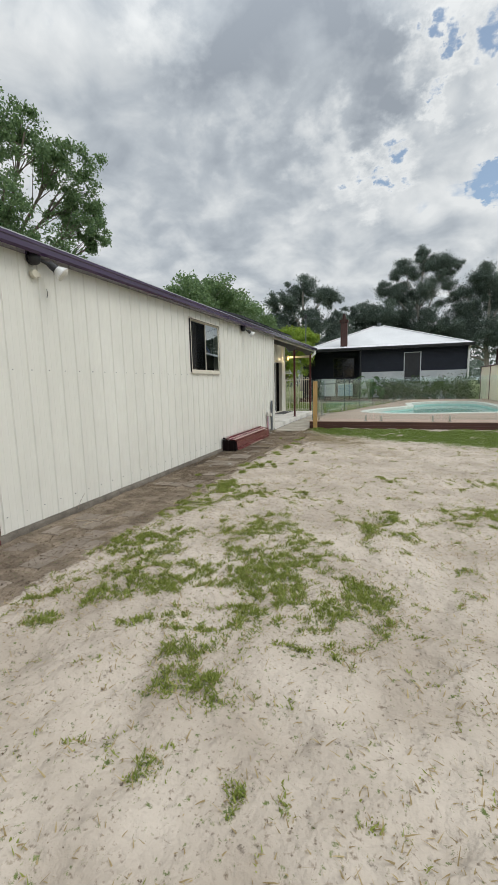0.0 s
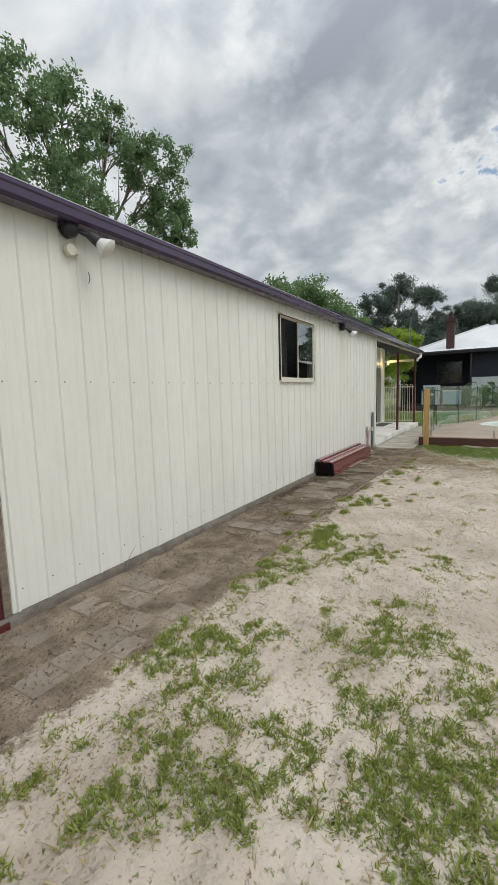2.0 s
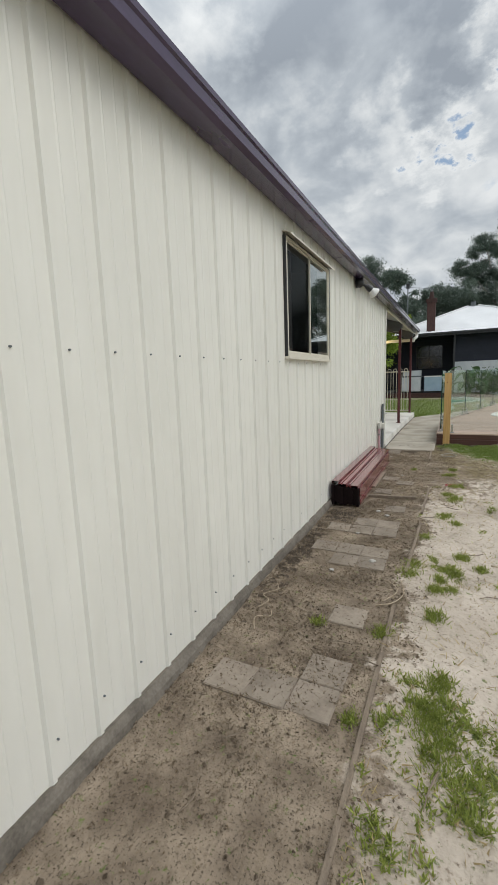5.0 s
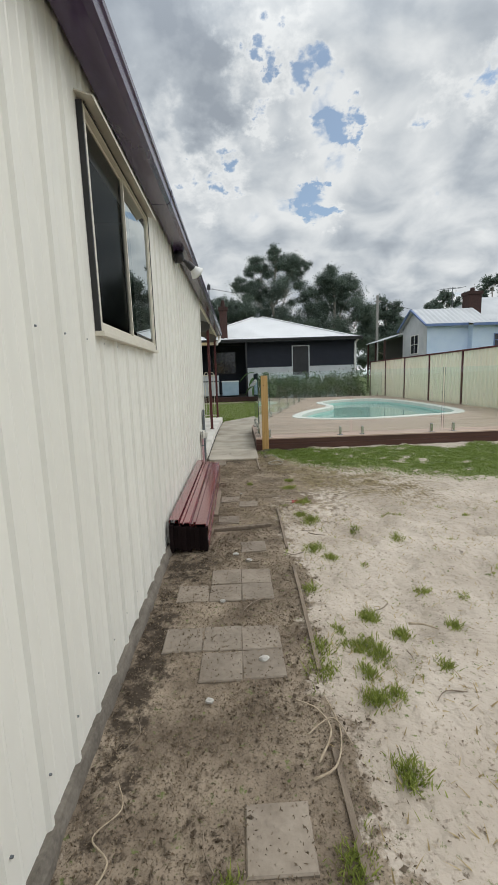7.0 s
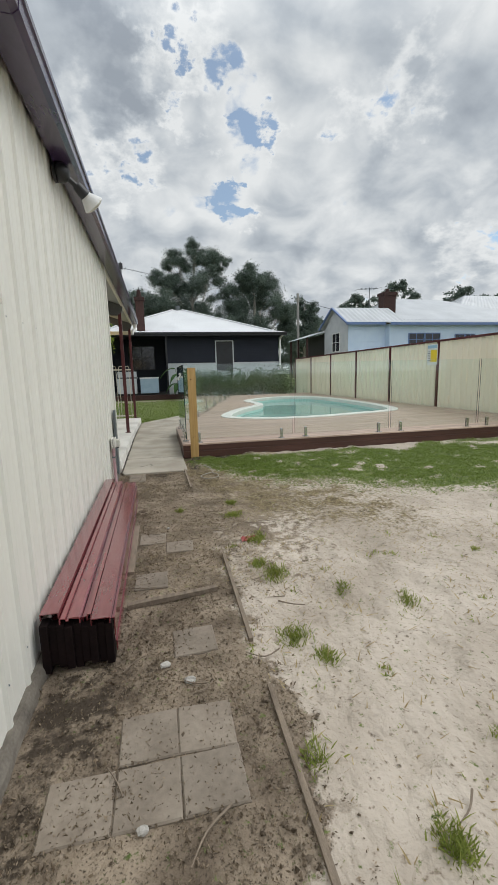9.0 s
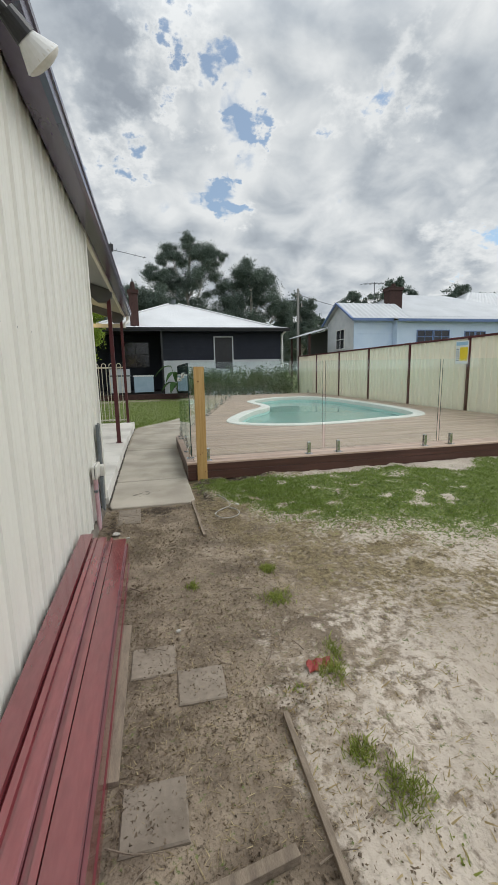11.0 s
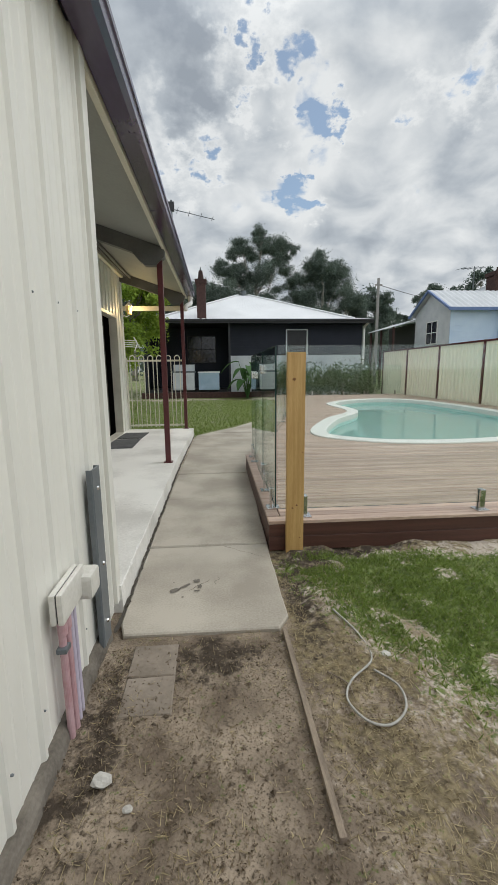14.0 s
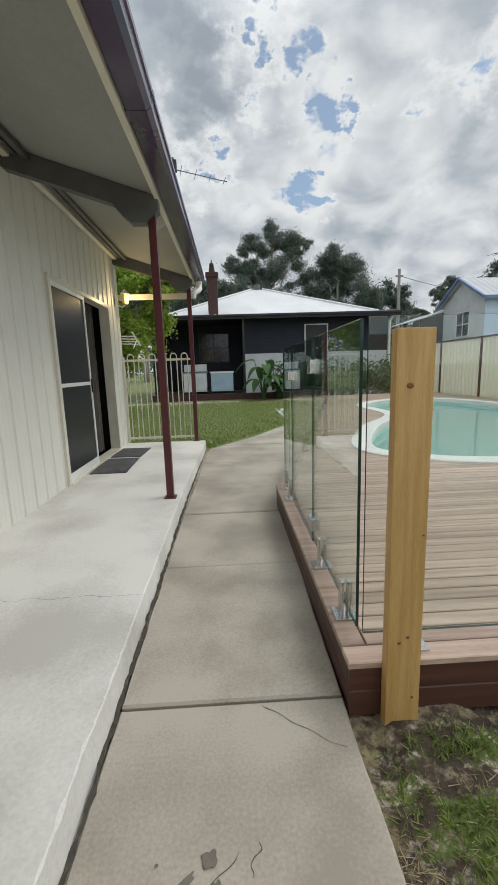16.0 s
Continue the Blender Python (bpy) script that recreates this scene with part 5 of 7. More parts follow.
def board_wall(parent, name, axis, fixed, a, b, z0, z1, out, mat, label="", pitch=0.15):
    """A weatherboard wall along x or y, facing out (+1 or -1): a core and its lapped boards."""
    def at(u, o, h):
        return (u, fixed + out * o, h) if axis == "x" else (fixed + out * o, u, h)
    lo, hi = at(a, -0.12, z0), at(b, -0.002, z1)
    wall = part(name, box([min(p) for p in zip(lo, hi)], [max(p) for p in zip(lo, hi)]), mat, parent, label)
    z, faces = z0, [(0, 1, 5, 4), (1, 2, 6, 5), (2, 3, 7, 6), (3, 0, 4, 7), (0, 1, 2, 3), (4, 5, 6, 7)]
    while z < z1 - 0.01:
        t = min(z + pitch, z1)
        raw("weatherboard", [at(u, o, h) for u in (a, b) for o, h in ((0.024, z), (0.004, t), (0.0, t), (0.0, z))], faces, mat, wall)
        z = t
    return wall


def corrugated(a, b, c, d, name, mat, parent, pitch=0.3, depth_m=0.03, label=""):
    """A ribbed roof plane a-b along the eave, d-c along the top; ribs run from eave to top."""
    a, b, c, d = [Vector(p) for p in (a, b, c, d)]
    n = max(2, int((b - a).length / pitch)) * 2
    nrm = (b - a).cross(d - a).normalized()
    if nrm.z < 0:
        nrm = -nrm
    verts, faces = [], []
    for i in range(n + 1):
        t, o = i / n, nrm * (depth_m if i % 2 else 0.0)
        verts += [a.lerp(b, t) + o, d.lerp(c, t) + o, a.lerp(b, t) - nrm * 0.03, d.lerp(c, t) - nrm * 0.03]
    for i in range(n):
        j = 4 * i
        faces += [(j, j + 4, j + 5, j + 1), (j + 2, j + 3, j + 7, j + 6), (j, j + 2, j + 6, j + 4), (j + 1, j + 5, j + 7, j + 3)]
    return raw(name, verts, faces, mat, parent, label)


def sash_window(parent, axis, fixed, a, b, z0, z1, out, frame_mat, cross=True, label=""):
    def bar(u0, u1, h0, h1, o0=0.0, o1=0.05):
        lo, hi = sorted((fixed + out * o0, fixed + out * o1))
        return ((u0, lo, h0), (u1, hi, h1)) if axis == "x" else ((lo, u0, h0), (hi, u1, h1))
    t = 0.05
    w = part("window", box(*bar(a + 0.02, b - 0.02, z0 + 0.02, z1 - 0.02, 0.004, 0.026)), M_SOLAR, parent, label)
    rows = [(a, a + t, z0, z1), (b - t, b, z0, z1), (a + t, b - t, z1 - t, z1), (a + t, b - t, z0, z0 + t)]
    for r in rows:
        part("frame_bar", box(*bar(*r)), frame_mat, w)
    if cross:
        part("glazing_bar", box(*bar((a + b) / 2 - 0.018, (a + b) / 2 + 0.018, z0 + t, z1 - t, 0.0, 0.045)), frame_mat, w)
        part("glazing_bar", box(*bar(a + t, b - t, (z0 + z1) / 2 - 0.018, (z0 + z1) / 2 + 0.018, 0.0, 0.042)), frame_mat, w)


def brick_chimney(parent, x0, x1, y0, y1, z0, z1, cap=True, pot=False, tall_cap=0.25):
    part("chimney", box((x0, y0, z0), (x1, y1, z1), 0.01), M_BRICK, parent, "red brick chimney")
    if cap:
        part("chimney_cap", box((x0 - 0.07, y0 - 0.07, z1), (x1 + 0.07, y1 + 0.07, z1 + tall_cap), 0.01), M_BRICK, parent)
    if pot:
        cx, cy = (x0 + x1) / 2, (y0 + y1) / 2
        part("chimney_pot", rod((cx, cy, z1 + tall_cap), (cx, cy, z1 + tall_cap + 0.45), 0.17, 0.1, 10), M_BRICK, parent)
        part("finial", rod((cx, cy, z1 + tall_cap + 0.45), (cx, cy, z1 + tall_cap + 0.62), 0.04, 0.03, 8), M_GREYMETAL, parent)


def navy_house():
    h = thing("house", "navy weatherboard house with a pale hipped roof", "house", at=(3, 33, 0))
    wy = 30.95
    board_wall(h, "wall", "x", wy, 1.3, 8.05, 2.02, 3.7, -1, M_NAVY, "navy weatherboards")
    board_wall(h, "base_wall", "x", wy - 0.004, 1.3, 8.05, 0.0, 2.02, -1, M_HWHITE, "white painted base boards")
    board_wall(h, "wall", "y", 8.05, 31.0, 40, 0.0, 3.7, 1, M_NAVY, "navy weatherboards")
    board_wall(h, "wall", "y", 1.3, 31.0, 33.5, 0.0, 3.7, -1, M_NAVY, "navy weatherboards")
    board_wall(h, "wall", "x", 33.4, -3.0, 1.3, 0.0, 3.7, -1, M_NAVY, "navy weatherboards")
    board_wall(h, "wall", "y", -3.0, 31.2, 40, 0.0, 3.7, -1, M_NAVY, "navy weatherboards")
    part("porch_floor", box((-2.9, 30.9, -0.02), (1.28, 33.34, 0.35), 0.01), M_DARKTRIM, h)
    part("porch_ceiling", box((-2.95, 30.4, 3.6), (8.1, 33.3, 3.64)), M_DARKTRIM, h)
    # verandah roof, hipped roof above
    corrugated((-2.9, 30.15, 3.70), (8.35, 30.15, 3.70), (8.35, 32.6, 4.02), (-2.9, 32.6, 4.02), "verandah_roof", M_ROOF, h, label="pale corrugated verandah roof")
    corrugated((-2.6, 32.3, 3.96), (8.1, 32.3, 3.96), (2.6, 35.6, 5.72), (2.0, 35.6, 5.72), "roof", M_ROOF, h, 0.3, 0.002, label="pale steel hipped roof")
    corrugated((8.1, 32.3, 3.96), (8.1, 41, 3.96), (2.6, 39, 5.72), (2.6, 35.6, 5.72), "roof", M_ROOF, h, 0.3, 0.002)
    corrugated((-2.6, 41, 3.96), (-2.6, 32.3, 3.96), (2.0, 35.6, 5.72), (2.0, 39, 5.72), "roof", M_ROOF, h, 0.3, 0.002)
    part("ridge_cap", rod((2.3, 35.5, 5.74), (2.3, 39, 5.74), 0.1, sides=8), M_ROOF, h)
    part("vent", rod((2.3, 35.6, 5.7), (2.3, 35.6, 5.98), 0.13, 0.16, 10), M_GREYMETAL, h)
    for a, b in (((2.0, 35.6), (-2.6, 32.3)), ((2.6, 35.6), (8.1, 32.3))):
        part("hip_cap", rod((*a, 5.74), (*b, 3.99), 0.06, sides=6), M_ROOF, h)
    part("fascia", box((-2.9, 30.12, 3.52), (8.35, 30.16, 3.68), 0.004), M_DARKTRIM, h)
    part("gutter", box((-2.9, 30.02, 3.62), (8.35, 30.12, 3.71), 0.01), M_DARKTRIM, h)
    for x in (-2.8, 8.2):
        part("fascia", box((x, 30.16, 3.52), (x + 0.04, 32.3, 3.72)), M_DARKTRIM, h)
    part("downpipe", rod((8.12, 30.85, 0.5), (8.12, 30.85, 3.4), 0.06, sides=10), M_WHITE, h, "white downpipe")
    v, f = tube([(8.12, 30.85, 3.38), (8.16, 30.6, 3.5), (8.2, 30.2, 3.64)], [0.06] * 3, 10)
    raw("downpipe_bend", v, f, M_WHITE, h)
    # door with a pale frame
    bm = bmesh.new()
    for lo, hi in (((4.12, 30.87, 1.2), (4.18, 30.93, 3.3)), ((5.17, 30.87, 1.2), (5.23, 30.93, 3.3)), ((4.18, 30.87, 3.25), (5.17, 30.93, 3.3))):
        add_box(bm, lo, hi)
    frame_ob = part("door", bm, M_HWHITE, h, "dark door in a pale frame")
    part("door_leaf", box((4.18, 30.9, 1.2), (5.17, 30.92, 3.25), 0.004), M_DARKTRIM, frame_ob)
    sash_window(h, "x", 33.34, -1.0, 0.6, 1.7, 3.2, -1, M_DARKTRIM)
    for x in (-2.8, 1.2):
        part("verandah_post", box((x, 30.35, 0.0), (x + 0.1, 30.45, 3.6), 0.006), M_DARKTRIM, h)
    brick_chimney(h, -0.35, 0.12, 32.2, 32.7, 3.7, 5.75, True, True, 0.2)
    part("edging", box((-3.0, 29.9, -0.05), (3.2, 30.1, 0.26), 0.01), M_BRICK, h, "low red brick edging")
    c = thing("outdoor_cabinet", "white cabinet on the dark verandah", "cabinet", at=(-1.0, 30.6, 0.35))
    part("body", box((-1.55, 30.4, 0.35), (-0.5, 30.95, 1.2), 0.01), M_HWHITE, c)
    part("top", box((-1.6, 30.38, 1.2), (-0.45, 30.98, 1.28), 0.01), M_GREYMETAL, c)
    part("splash_back", box((-1.55, 30.9, 1.28), (-0.5, 30.95, 1.6), 0.005), M_HWHITE, c)
    for x in (-1.53, -1.0):
        part("door", box((x, 30.385, 0.42), (x + 0.48, 30.4, 1.15), 0.004), M_HWHITE, c)
    b = thing("storage_box", "pale blue panelled box on the verandah", "box", at=(0.2, 30.6, 0.35))
    part("body", box((-0.3, 30.42, 0.35), (0.72, 30.9, 1.22), 0.012), M_BLUEPANEL, b)
    part("rim", box((-0.33, 30.4, 1.18), (0.75, 30.92, 1.25), 0.008), M_WHITE, b)


def pale_house():
    h = thing("house", "pale blue weatherboard house with a grey gabled roof", "house", at=(16, 34, 0))
    x0, y0, y1 = 12.6, 30.75, 34.5
    ym, zp, ze = (y0 + y1) / 2, 5.42, 4.4
    # gable end: boards shortened towards the peak
    def half(q):
        return (y1 - y0) / 2 * min(1.0, max(0.02, (zp - q) / (zp - ze)))
    v, f = prism([(y0, 0), (y1, 0), (y1, ze), (ym, zp), (y0, ze)], x0, x0 + 0.1, "x")
    gable = raw("gable_wall", v, f, M_HWHITE, h, "pale gable boards")
    z = 0.0
    while z < zp - 0.06:
        t = min(z + 0.15, zp - 0.02)
        raw("weatherboard", [(x0 - 0.024, ym - half(z), z), (x0 - 0.024, ym + half(z), z), (x0 - 0.004, ym + half(t), t), (x0 - 0.004, ym - half(t), t)], [(0, 1, 2, 3)], M_HWHITE, gable)
        z = t
    board_wall(h, "wall", "x", y0, x0, 15.2, 0.0, ze, -1, M_PALEBLUE, "pale blue weatherboards")
    board_wall(h, "wall", "x", y0 - 0.5, 15.2, 30, 0.0, 4.2, -1, M_PALEBLUE, "pale blue weatherboards")
    board_wall(h, "wall", "y", 15.2, y0 - 0.5, y0, 0.0, 4.2, -1, M_PALEBLUE, "")
    corrugated((x0 - 0.3, y0 - 0.35, ze - 0.1), (16.5, y0 - 0.35, ze - 0.1), (16.5, ym, zp + 0.08), (x0 - 0.3, ym, zp + 0.08), "roof", M_ROOF2, h, label="grey ribbed steel roof")
    corrugated((16.5, y1 + 0.3, ze - 0.1), (x0 - 0.3, y1 + 0.3, ze - 0.1), (x0 - 0.3, ym, zp + 0.08), (16.5, ym, zp + 0.08), "roof", M_ROOF2, h)
    for a, b in ((y0 - 0.35, ym), (y1 + 0.3, ym)):
        v, f = tube([(x0 - 0.3, a, ze - 0.12), (x0 - 0.3, b, zp + 0.05)], [0.07, 0.07], 4)
        raw("barge_board", v, f, M_BLUETRIM, h, "blue barge board")
    # skillion over the longer wall, then the main hipped roof behind it
    corrugated((15.0, y0 - 0.9, 4.22), (30.4, y0 - 0.9, 4.22), (30.4, 32.6, 4.75), (15.0, 32.6, 4.75), "verandah_roof", M_ROOF2, h)
    part("fascia", box((15.0, y0 - 0.93, 4.08), (30.4, y0 - 0.89, 4.24)), M_BLUETRIM, h, "blue fascia")
    part("fascia", box((x0 - 0.3, y0 - 0.38, ze - 0.24), (15.0, y0 - 0.34, ze - 0.08)), M_BLUETRIM, h, "blue fascia")
    corrugated((15.2, 32.2, 4.7), (30.2, 32.2, 4.7), (24.0, 37.5, 7.0), (19.5, 37.5, 7.0), "roof", M_ROOF2, h, 0.3, 0.002, label="grey steel hipped roof")
    corrugated((15.2, 42, 4.7), (15.2, 32.2, 4.7), (19.5, 37.5, 7.0), (19.5, 37.6, 7.0), "roof", M_ROOF2, h)
    brick_chimney(h, 16.55, 17.45, 33.3, 34.1, 4.6, 6.5, True, False, 0.22)
    part("chimney_pot", rod((17.0, 33.7, 6.72), (17.0, 33.7, 7.0), 0.16, 0.13, 10), M_BRICK, h)
    sash_window(h, "y", x0 - 0.01, 31.9, 33.1, 2.6, 3.85, -1, M_WHITE, True, "white sash window")
    for a, b, za, zb in ((16.5, 18.85, 2.8, 3.62), (19.9, 21.5, 2.95, 3.55)):
        for k in range(2):
            m = (b - a) / 2
            sash_window(h, "x", y0 - 0.51, a + m * k + 0.02, a + m * (k + 1) - 0.02, za, zb, -1, M_BLUETRIM, True, "small dark paned window")
    # side porch
    corrugated((11.2, 38.6, 3.75), (11.2, 34.6, 3.75), (12.9, 34.6, 4.25), (12.9, 38.6, 4.25), "porch_roof", M_ROOF2, h)
    part("porch_back", box((12.7, 34.55, 0), (12.8, 38.6, 4.0)), M_DARKTRIM, h)
    for y in (34.7, 36.6, 38.4):
        part("porch_post", box((11.3, y, 0), (11.42, y + 0.12, 3.8)), M_BRICK, h, "reddish porch post")
    far = thing("house", "distant house showing only its grey roof", "house", at=(33, 44, 0))
    corrugated((27.5, 40.5, 5.5), (48, 40.5, 5.5), (44, 46, 9.0), (33.5, 46, 9.0), "roof", M_ROOF2, far, 0.6)
    corrugated((27.5, 52, 5.5), (27.5, 40.5, 5.5), (33.5, 46, 9.0), (33.5, 46.1, 9.0), "roof", M_ROOF2, far, 0.6)
    board_wall(far, "wall", "x", 41, 28, 47, 0.0, 5.5, -1, M_HWHITE, "", 0.3)
    ant = thing("tv_antenna", "thin rooftop television aerial on the pale house", "antenna", at=(16.0, 34.5, 5.0))
    part("mast", rod((16.2, 34.8, 4.9), (16.2, 34.8, 7.3), 0.03, sides=6), M_GREYMETAL, ant)
    part("boom", rod((15.2, 34.5, 7.1), (17.0, 35.1, 7.3), 0.02, sides=6), M_GREYMETAL, ant)
    for k in range(5):
        c = Vector((15.2, 34.5, 7.1)).lerp(Vector((17.0, 35.1, 7.3)), k / 4)
        part("element", rod(c + Vector((0.1, -0.4, 0)), c + Vector((-0.1, 0.4, 0)), 0.012, sides=5), M_GREYMETAL, ant)
    p = thing("power_pole", "weathered grey timber power pole with a wire", "pole", at=(14.2, 44.8, 0))
    part("pole", rod((14.2, 44.8, 0), (14.2, 44.8, 8.7), 0.14, 0.11, 12), M_POLE, p)
    part("cross_arm", box((13.9, 44.7, 8.1), (14.5, 44.8, 8.22)), M_POLE, p)
    pts = [Vector((14.2, 44.8, 8.2)).lerp(Vector((27, 47, 6.6)), k / 10) - Vector((0, 0, 1.6 * (0.25 - (k / 10 - 0.5) ** 2))) for k in range(11)]
    v, f = tube(pts, [0.02] * 11, 5)
    raw("wire", v, f, M_BLACK, p)


# ---------------------------------------------------------------- trees and shrubs
def leaf_cloud(rng, centres, spread_m, count, size, droop=0.3, slim=0.45):
    """Leaf quads scattered about the centres; returns vertices and faces."""
    centres = np.array(centres, float)
    idx = rng.integers(0, len(centres), count)
    p = centres[idx, :3] + rng.normal(0, 1, (count, 3)) * (centres[idx, 3:4] * spread_m) * (1, 1, 0.7)
    d = rng.normal(0, 1, (count, 3))
    d[:, 2] -= droop
    d /= np.linalg.norm(d, axis=1, keepdims=True)
    s = np.cross(d, rng.normal(0, 1, (count, 3)))
    s /= np.linalg.norm(s, axis=1, keepdims=True) + 1e-9
    L = size * rng.uniform(0.6, 1.4, (count, 1))
    W = L * slim
    verts = np.stack([p - d * L * 0.5, p + s * W * 0.5, p + d * L * 0.5, p - s * W * 0.5], 1).reshape(-1, 3)
    faces = np.arange(count * 4).reshape(-1, 4)
    return verts.tolist(), faces.tolist()


def tree(name, label, x, y, height, lobes, leaves, leaf, mat, bark, trunk_r, seed, fork=0.35, clump=0.58):
    """lobes: (dx, dy, z, r) masses of the crown; limbs run from the trunk into each and split."""
    rng = np.random.default_rng(seed)
    t = thing(name, label, "tree", at=(x, y, 0))
    base, top = Vector((x, y, -0.1)), Vector((x + rng.normal(0, 0.02 * height), y + rng.normal(0, 0.02 * height), height * 0.86))
    verts, faces, tips = [], [], []

    def limb(points, r0, r1):
        v, f = tube(points, np.linspace(r0, r1, len(points)), 7)
        n = len(verts)
        verts.extend(v)
        faces.extend([tuple(i + n for i in q) for q in f])
    trunk = [base.lerp(top, k / 7) + Vector((rng.normal(0, 0.008 * height), rng.normal(0, 0.008 * height), 0)) * (k > 0) for k in range(8)]
    limb(trunk, trunk_r, trunk_r * 0.18)
    for dx, dy, z, r in lobes:
        c = Vector((x + dx, y + dy, z))
        zs = max(height * fork * rng.uniform(0.7, 1.1), min(z - r, height * 0.8) * 0.75)
        k = min(max(zs / (height * 0.86) * 7, 0.5), 6.5)
        s = trunk[int(k)].lerp(trunk[int(k) + 1], k % 1)
        mid = s.lerp(c, 0.5) + Vector((rng.normal(0, 0.1 * r), rng.normal(0, 0.1 * r), -0.12 * r))
        limb([s, s.lerp(mid, 0.5), mid, mid.lerp(c, 0.6), c], trunk_r * 0.4, trunk_r * 0.1)
        for _ in range(11):
            d = Vector(rng.normal(0, 1, 3)).normalized()
            e = c + Vector((d.x * r, d.y * r, d.z * r * 0.72)) * rng.uniform(0.55, 1.0)
            q = mid.lerp(c, rng.uniform(0.2, 1.0))
            limb([q, q.lerp(e, 0.5) + Vector((0, 0, 0.06 * r)), e], trunk_r * 0.09, trunk_r * 0.02)
            for _ in range(3):
                o = e + Vector(rng.normal(0, 0.22 * r, 3))
                tips.append((o.x, o.y, o.z, r * rng.uniform(0.5, 1.1)))
    raw("trunk", verts, faces, bark, t, smooth=True)
    v, f = leaf_cloud(rng, tips, clump * 0.33, leaves, leaf)
    raw("crown", v, f, mat, t)
    return t


def trees():
    tree("tree", "feathery green tree leaning over the shed roof", -7.2, 9.0, 7.4, [(2.4, -0.78, 7.22, 0.75), (2.2, -1.87, 7.0, 0.8), (2.5, -2.61, 6.82, 0.8), (2.4, 0.15, 6.96, 0.8), (2.3, 0.61, 6.54, 0.78), (2.4, 0.87, 5.93, 0.6), (2.0, -1.13, 5.99, 0.85),
         (2.2, -2.25, 5.76, 0.9), (2.4, 1.48, 5.5, 0.45), (2.4, -3.45, 6.35, 0.85), (2.2, -3.59, 5.11, 0.85), (2.4, -4.38, 5.37, 0.9), (1.9, 0.4, 5.2, 0.9), (1.6, -0.8, 5.0, 0.9)], 46000, 0.085, M_TREE, M_BARK, 0.17, 11, clump=0.44)
    tree("tree", "green garden tree behind the shed", -8.0, 24.0, 8.0, [(0, 0, 6.6, 1.6), (0.5, 3, 6.6, 1.9), (0, -2.2, 5.6, 1.5), (0.5, 5.5, 6.2, 1.8), (0, 1, 5, 1.8), (0.5, 8, 6.0, 1.8)], 30000, 0.2, M_TREE, M_BARK, 0.2, 12)
    tree("tree", "lime green feathery tree beside the dark house", -2.9, 24.4, 5.0, [(0, 0, 4.0, 1.0), (1.1, -0.2, 3.7, 0.8), (-1.2, 0.4, 3.6, 1.1), (0.7, 0.3, 2.9, 0.9), (-0.6, -0.5, 2.7, 1.0), (1.7, 0.2, 4.0, 0.6), (0.2, 0, 1.9, 0.9)], 24000, 0.13, M_LIME, M_BARK, 0.12, 13)
    gum = "tall dark gum tree beyond the house"
    tree("gum_tree", gum, 7.5, 80, 24.0, [(-4.5, 0, 17, 2.6), (-2, 2, 20.2, 2.4), (1, 0, 21.6, 2.3), (4, 1, 20.3, 2.2), (2.5, -1, 16.5, 3.2), (-2.5, 0, 14, 3.2), (3, 0, 12, 3.6), (-3.5, 0, 10, 3.4), (-6, 0, 11.5, 2.4), (0, 0, 8, 3.5), (5, 0, 9, 3), (-6, 0, 7, 3.2)], 140000, 0.23, M_GUM, M_PALEBARK, 0.5, 21, 0.3, 0.66)
    tree("gum_tree", gum, 18.5, 80, 20.5, [(-3.5, 0, 15, 3.2), (0, 0, 17.6, 2.7), (3, 1, 15.6, 3.0), (-4.5, 0, 11, 3.3), (1, 0, 12, 3.8), (5, 0, 11.5, 2.6), (0, 0, 8, 3.6), (6, 0, 8, 2.2), (-5, 0, 7.5, 3)], 140000, 0.23, M_GUM, M_PALEBARK, 0.5, 22, 0.3, 0.66)
    tree("gum_tree", gum, -11.0, 70, 19.0, [(-3, 0, 15, 2.4), (0, 1, 16.6, 2.3), (3, 0, 15.0, 2.2), (-1, 0, 12, 3.0), (3.5, 0, 11, 2.8), (-4, 0, 11, 2.5), (0, 0, 8, 3.2), (4, 0, 8, 3), (-4, 0, 7, 3), (7, 0, 8, 2.6)], 80000, 0.26, M_GUM, M_PALEBARK, 0.42, 23, 0.3, 0.64)
    tree("gum_tree", gum, -1.5, 74, 16.0, [(-3, 0, 12, 2.3), (0, 1, 12.7, 2.3), (3, 0, 11.6, 2.4), (-1, 0, 8.5, 3.0), (4, 0, 8, 2.8), (-4, 0, 8, 2.6), (6, 0, 7, 2.8), (0, 0, 5.5, 3)], 80000, 0.26, M_GUM, M_PALEBARK, 0.4, 24, 0.3, 0.64)
    tree("gum_tree", gum, 29.0, 84, 16.0, [(-2, 0, 11, 2.6), (1, 1, 12.5, 2.4), (3, 0, 9, 3.0), (-3, 0, 7, 3.0), (1, 0, 6, 3.2)], 32000, 0.36, M_GUM, M_PALEBARK, 0.4, 25, 0.3)
    wood = "far gum tree behind the neighbouring houses"
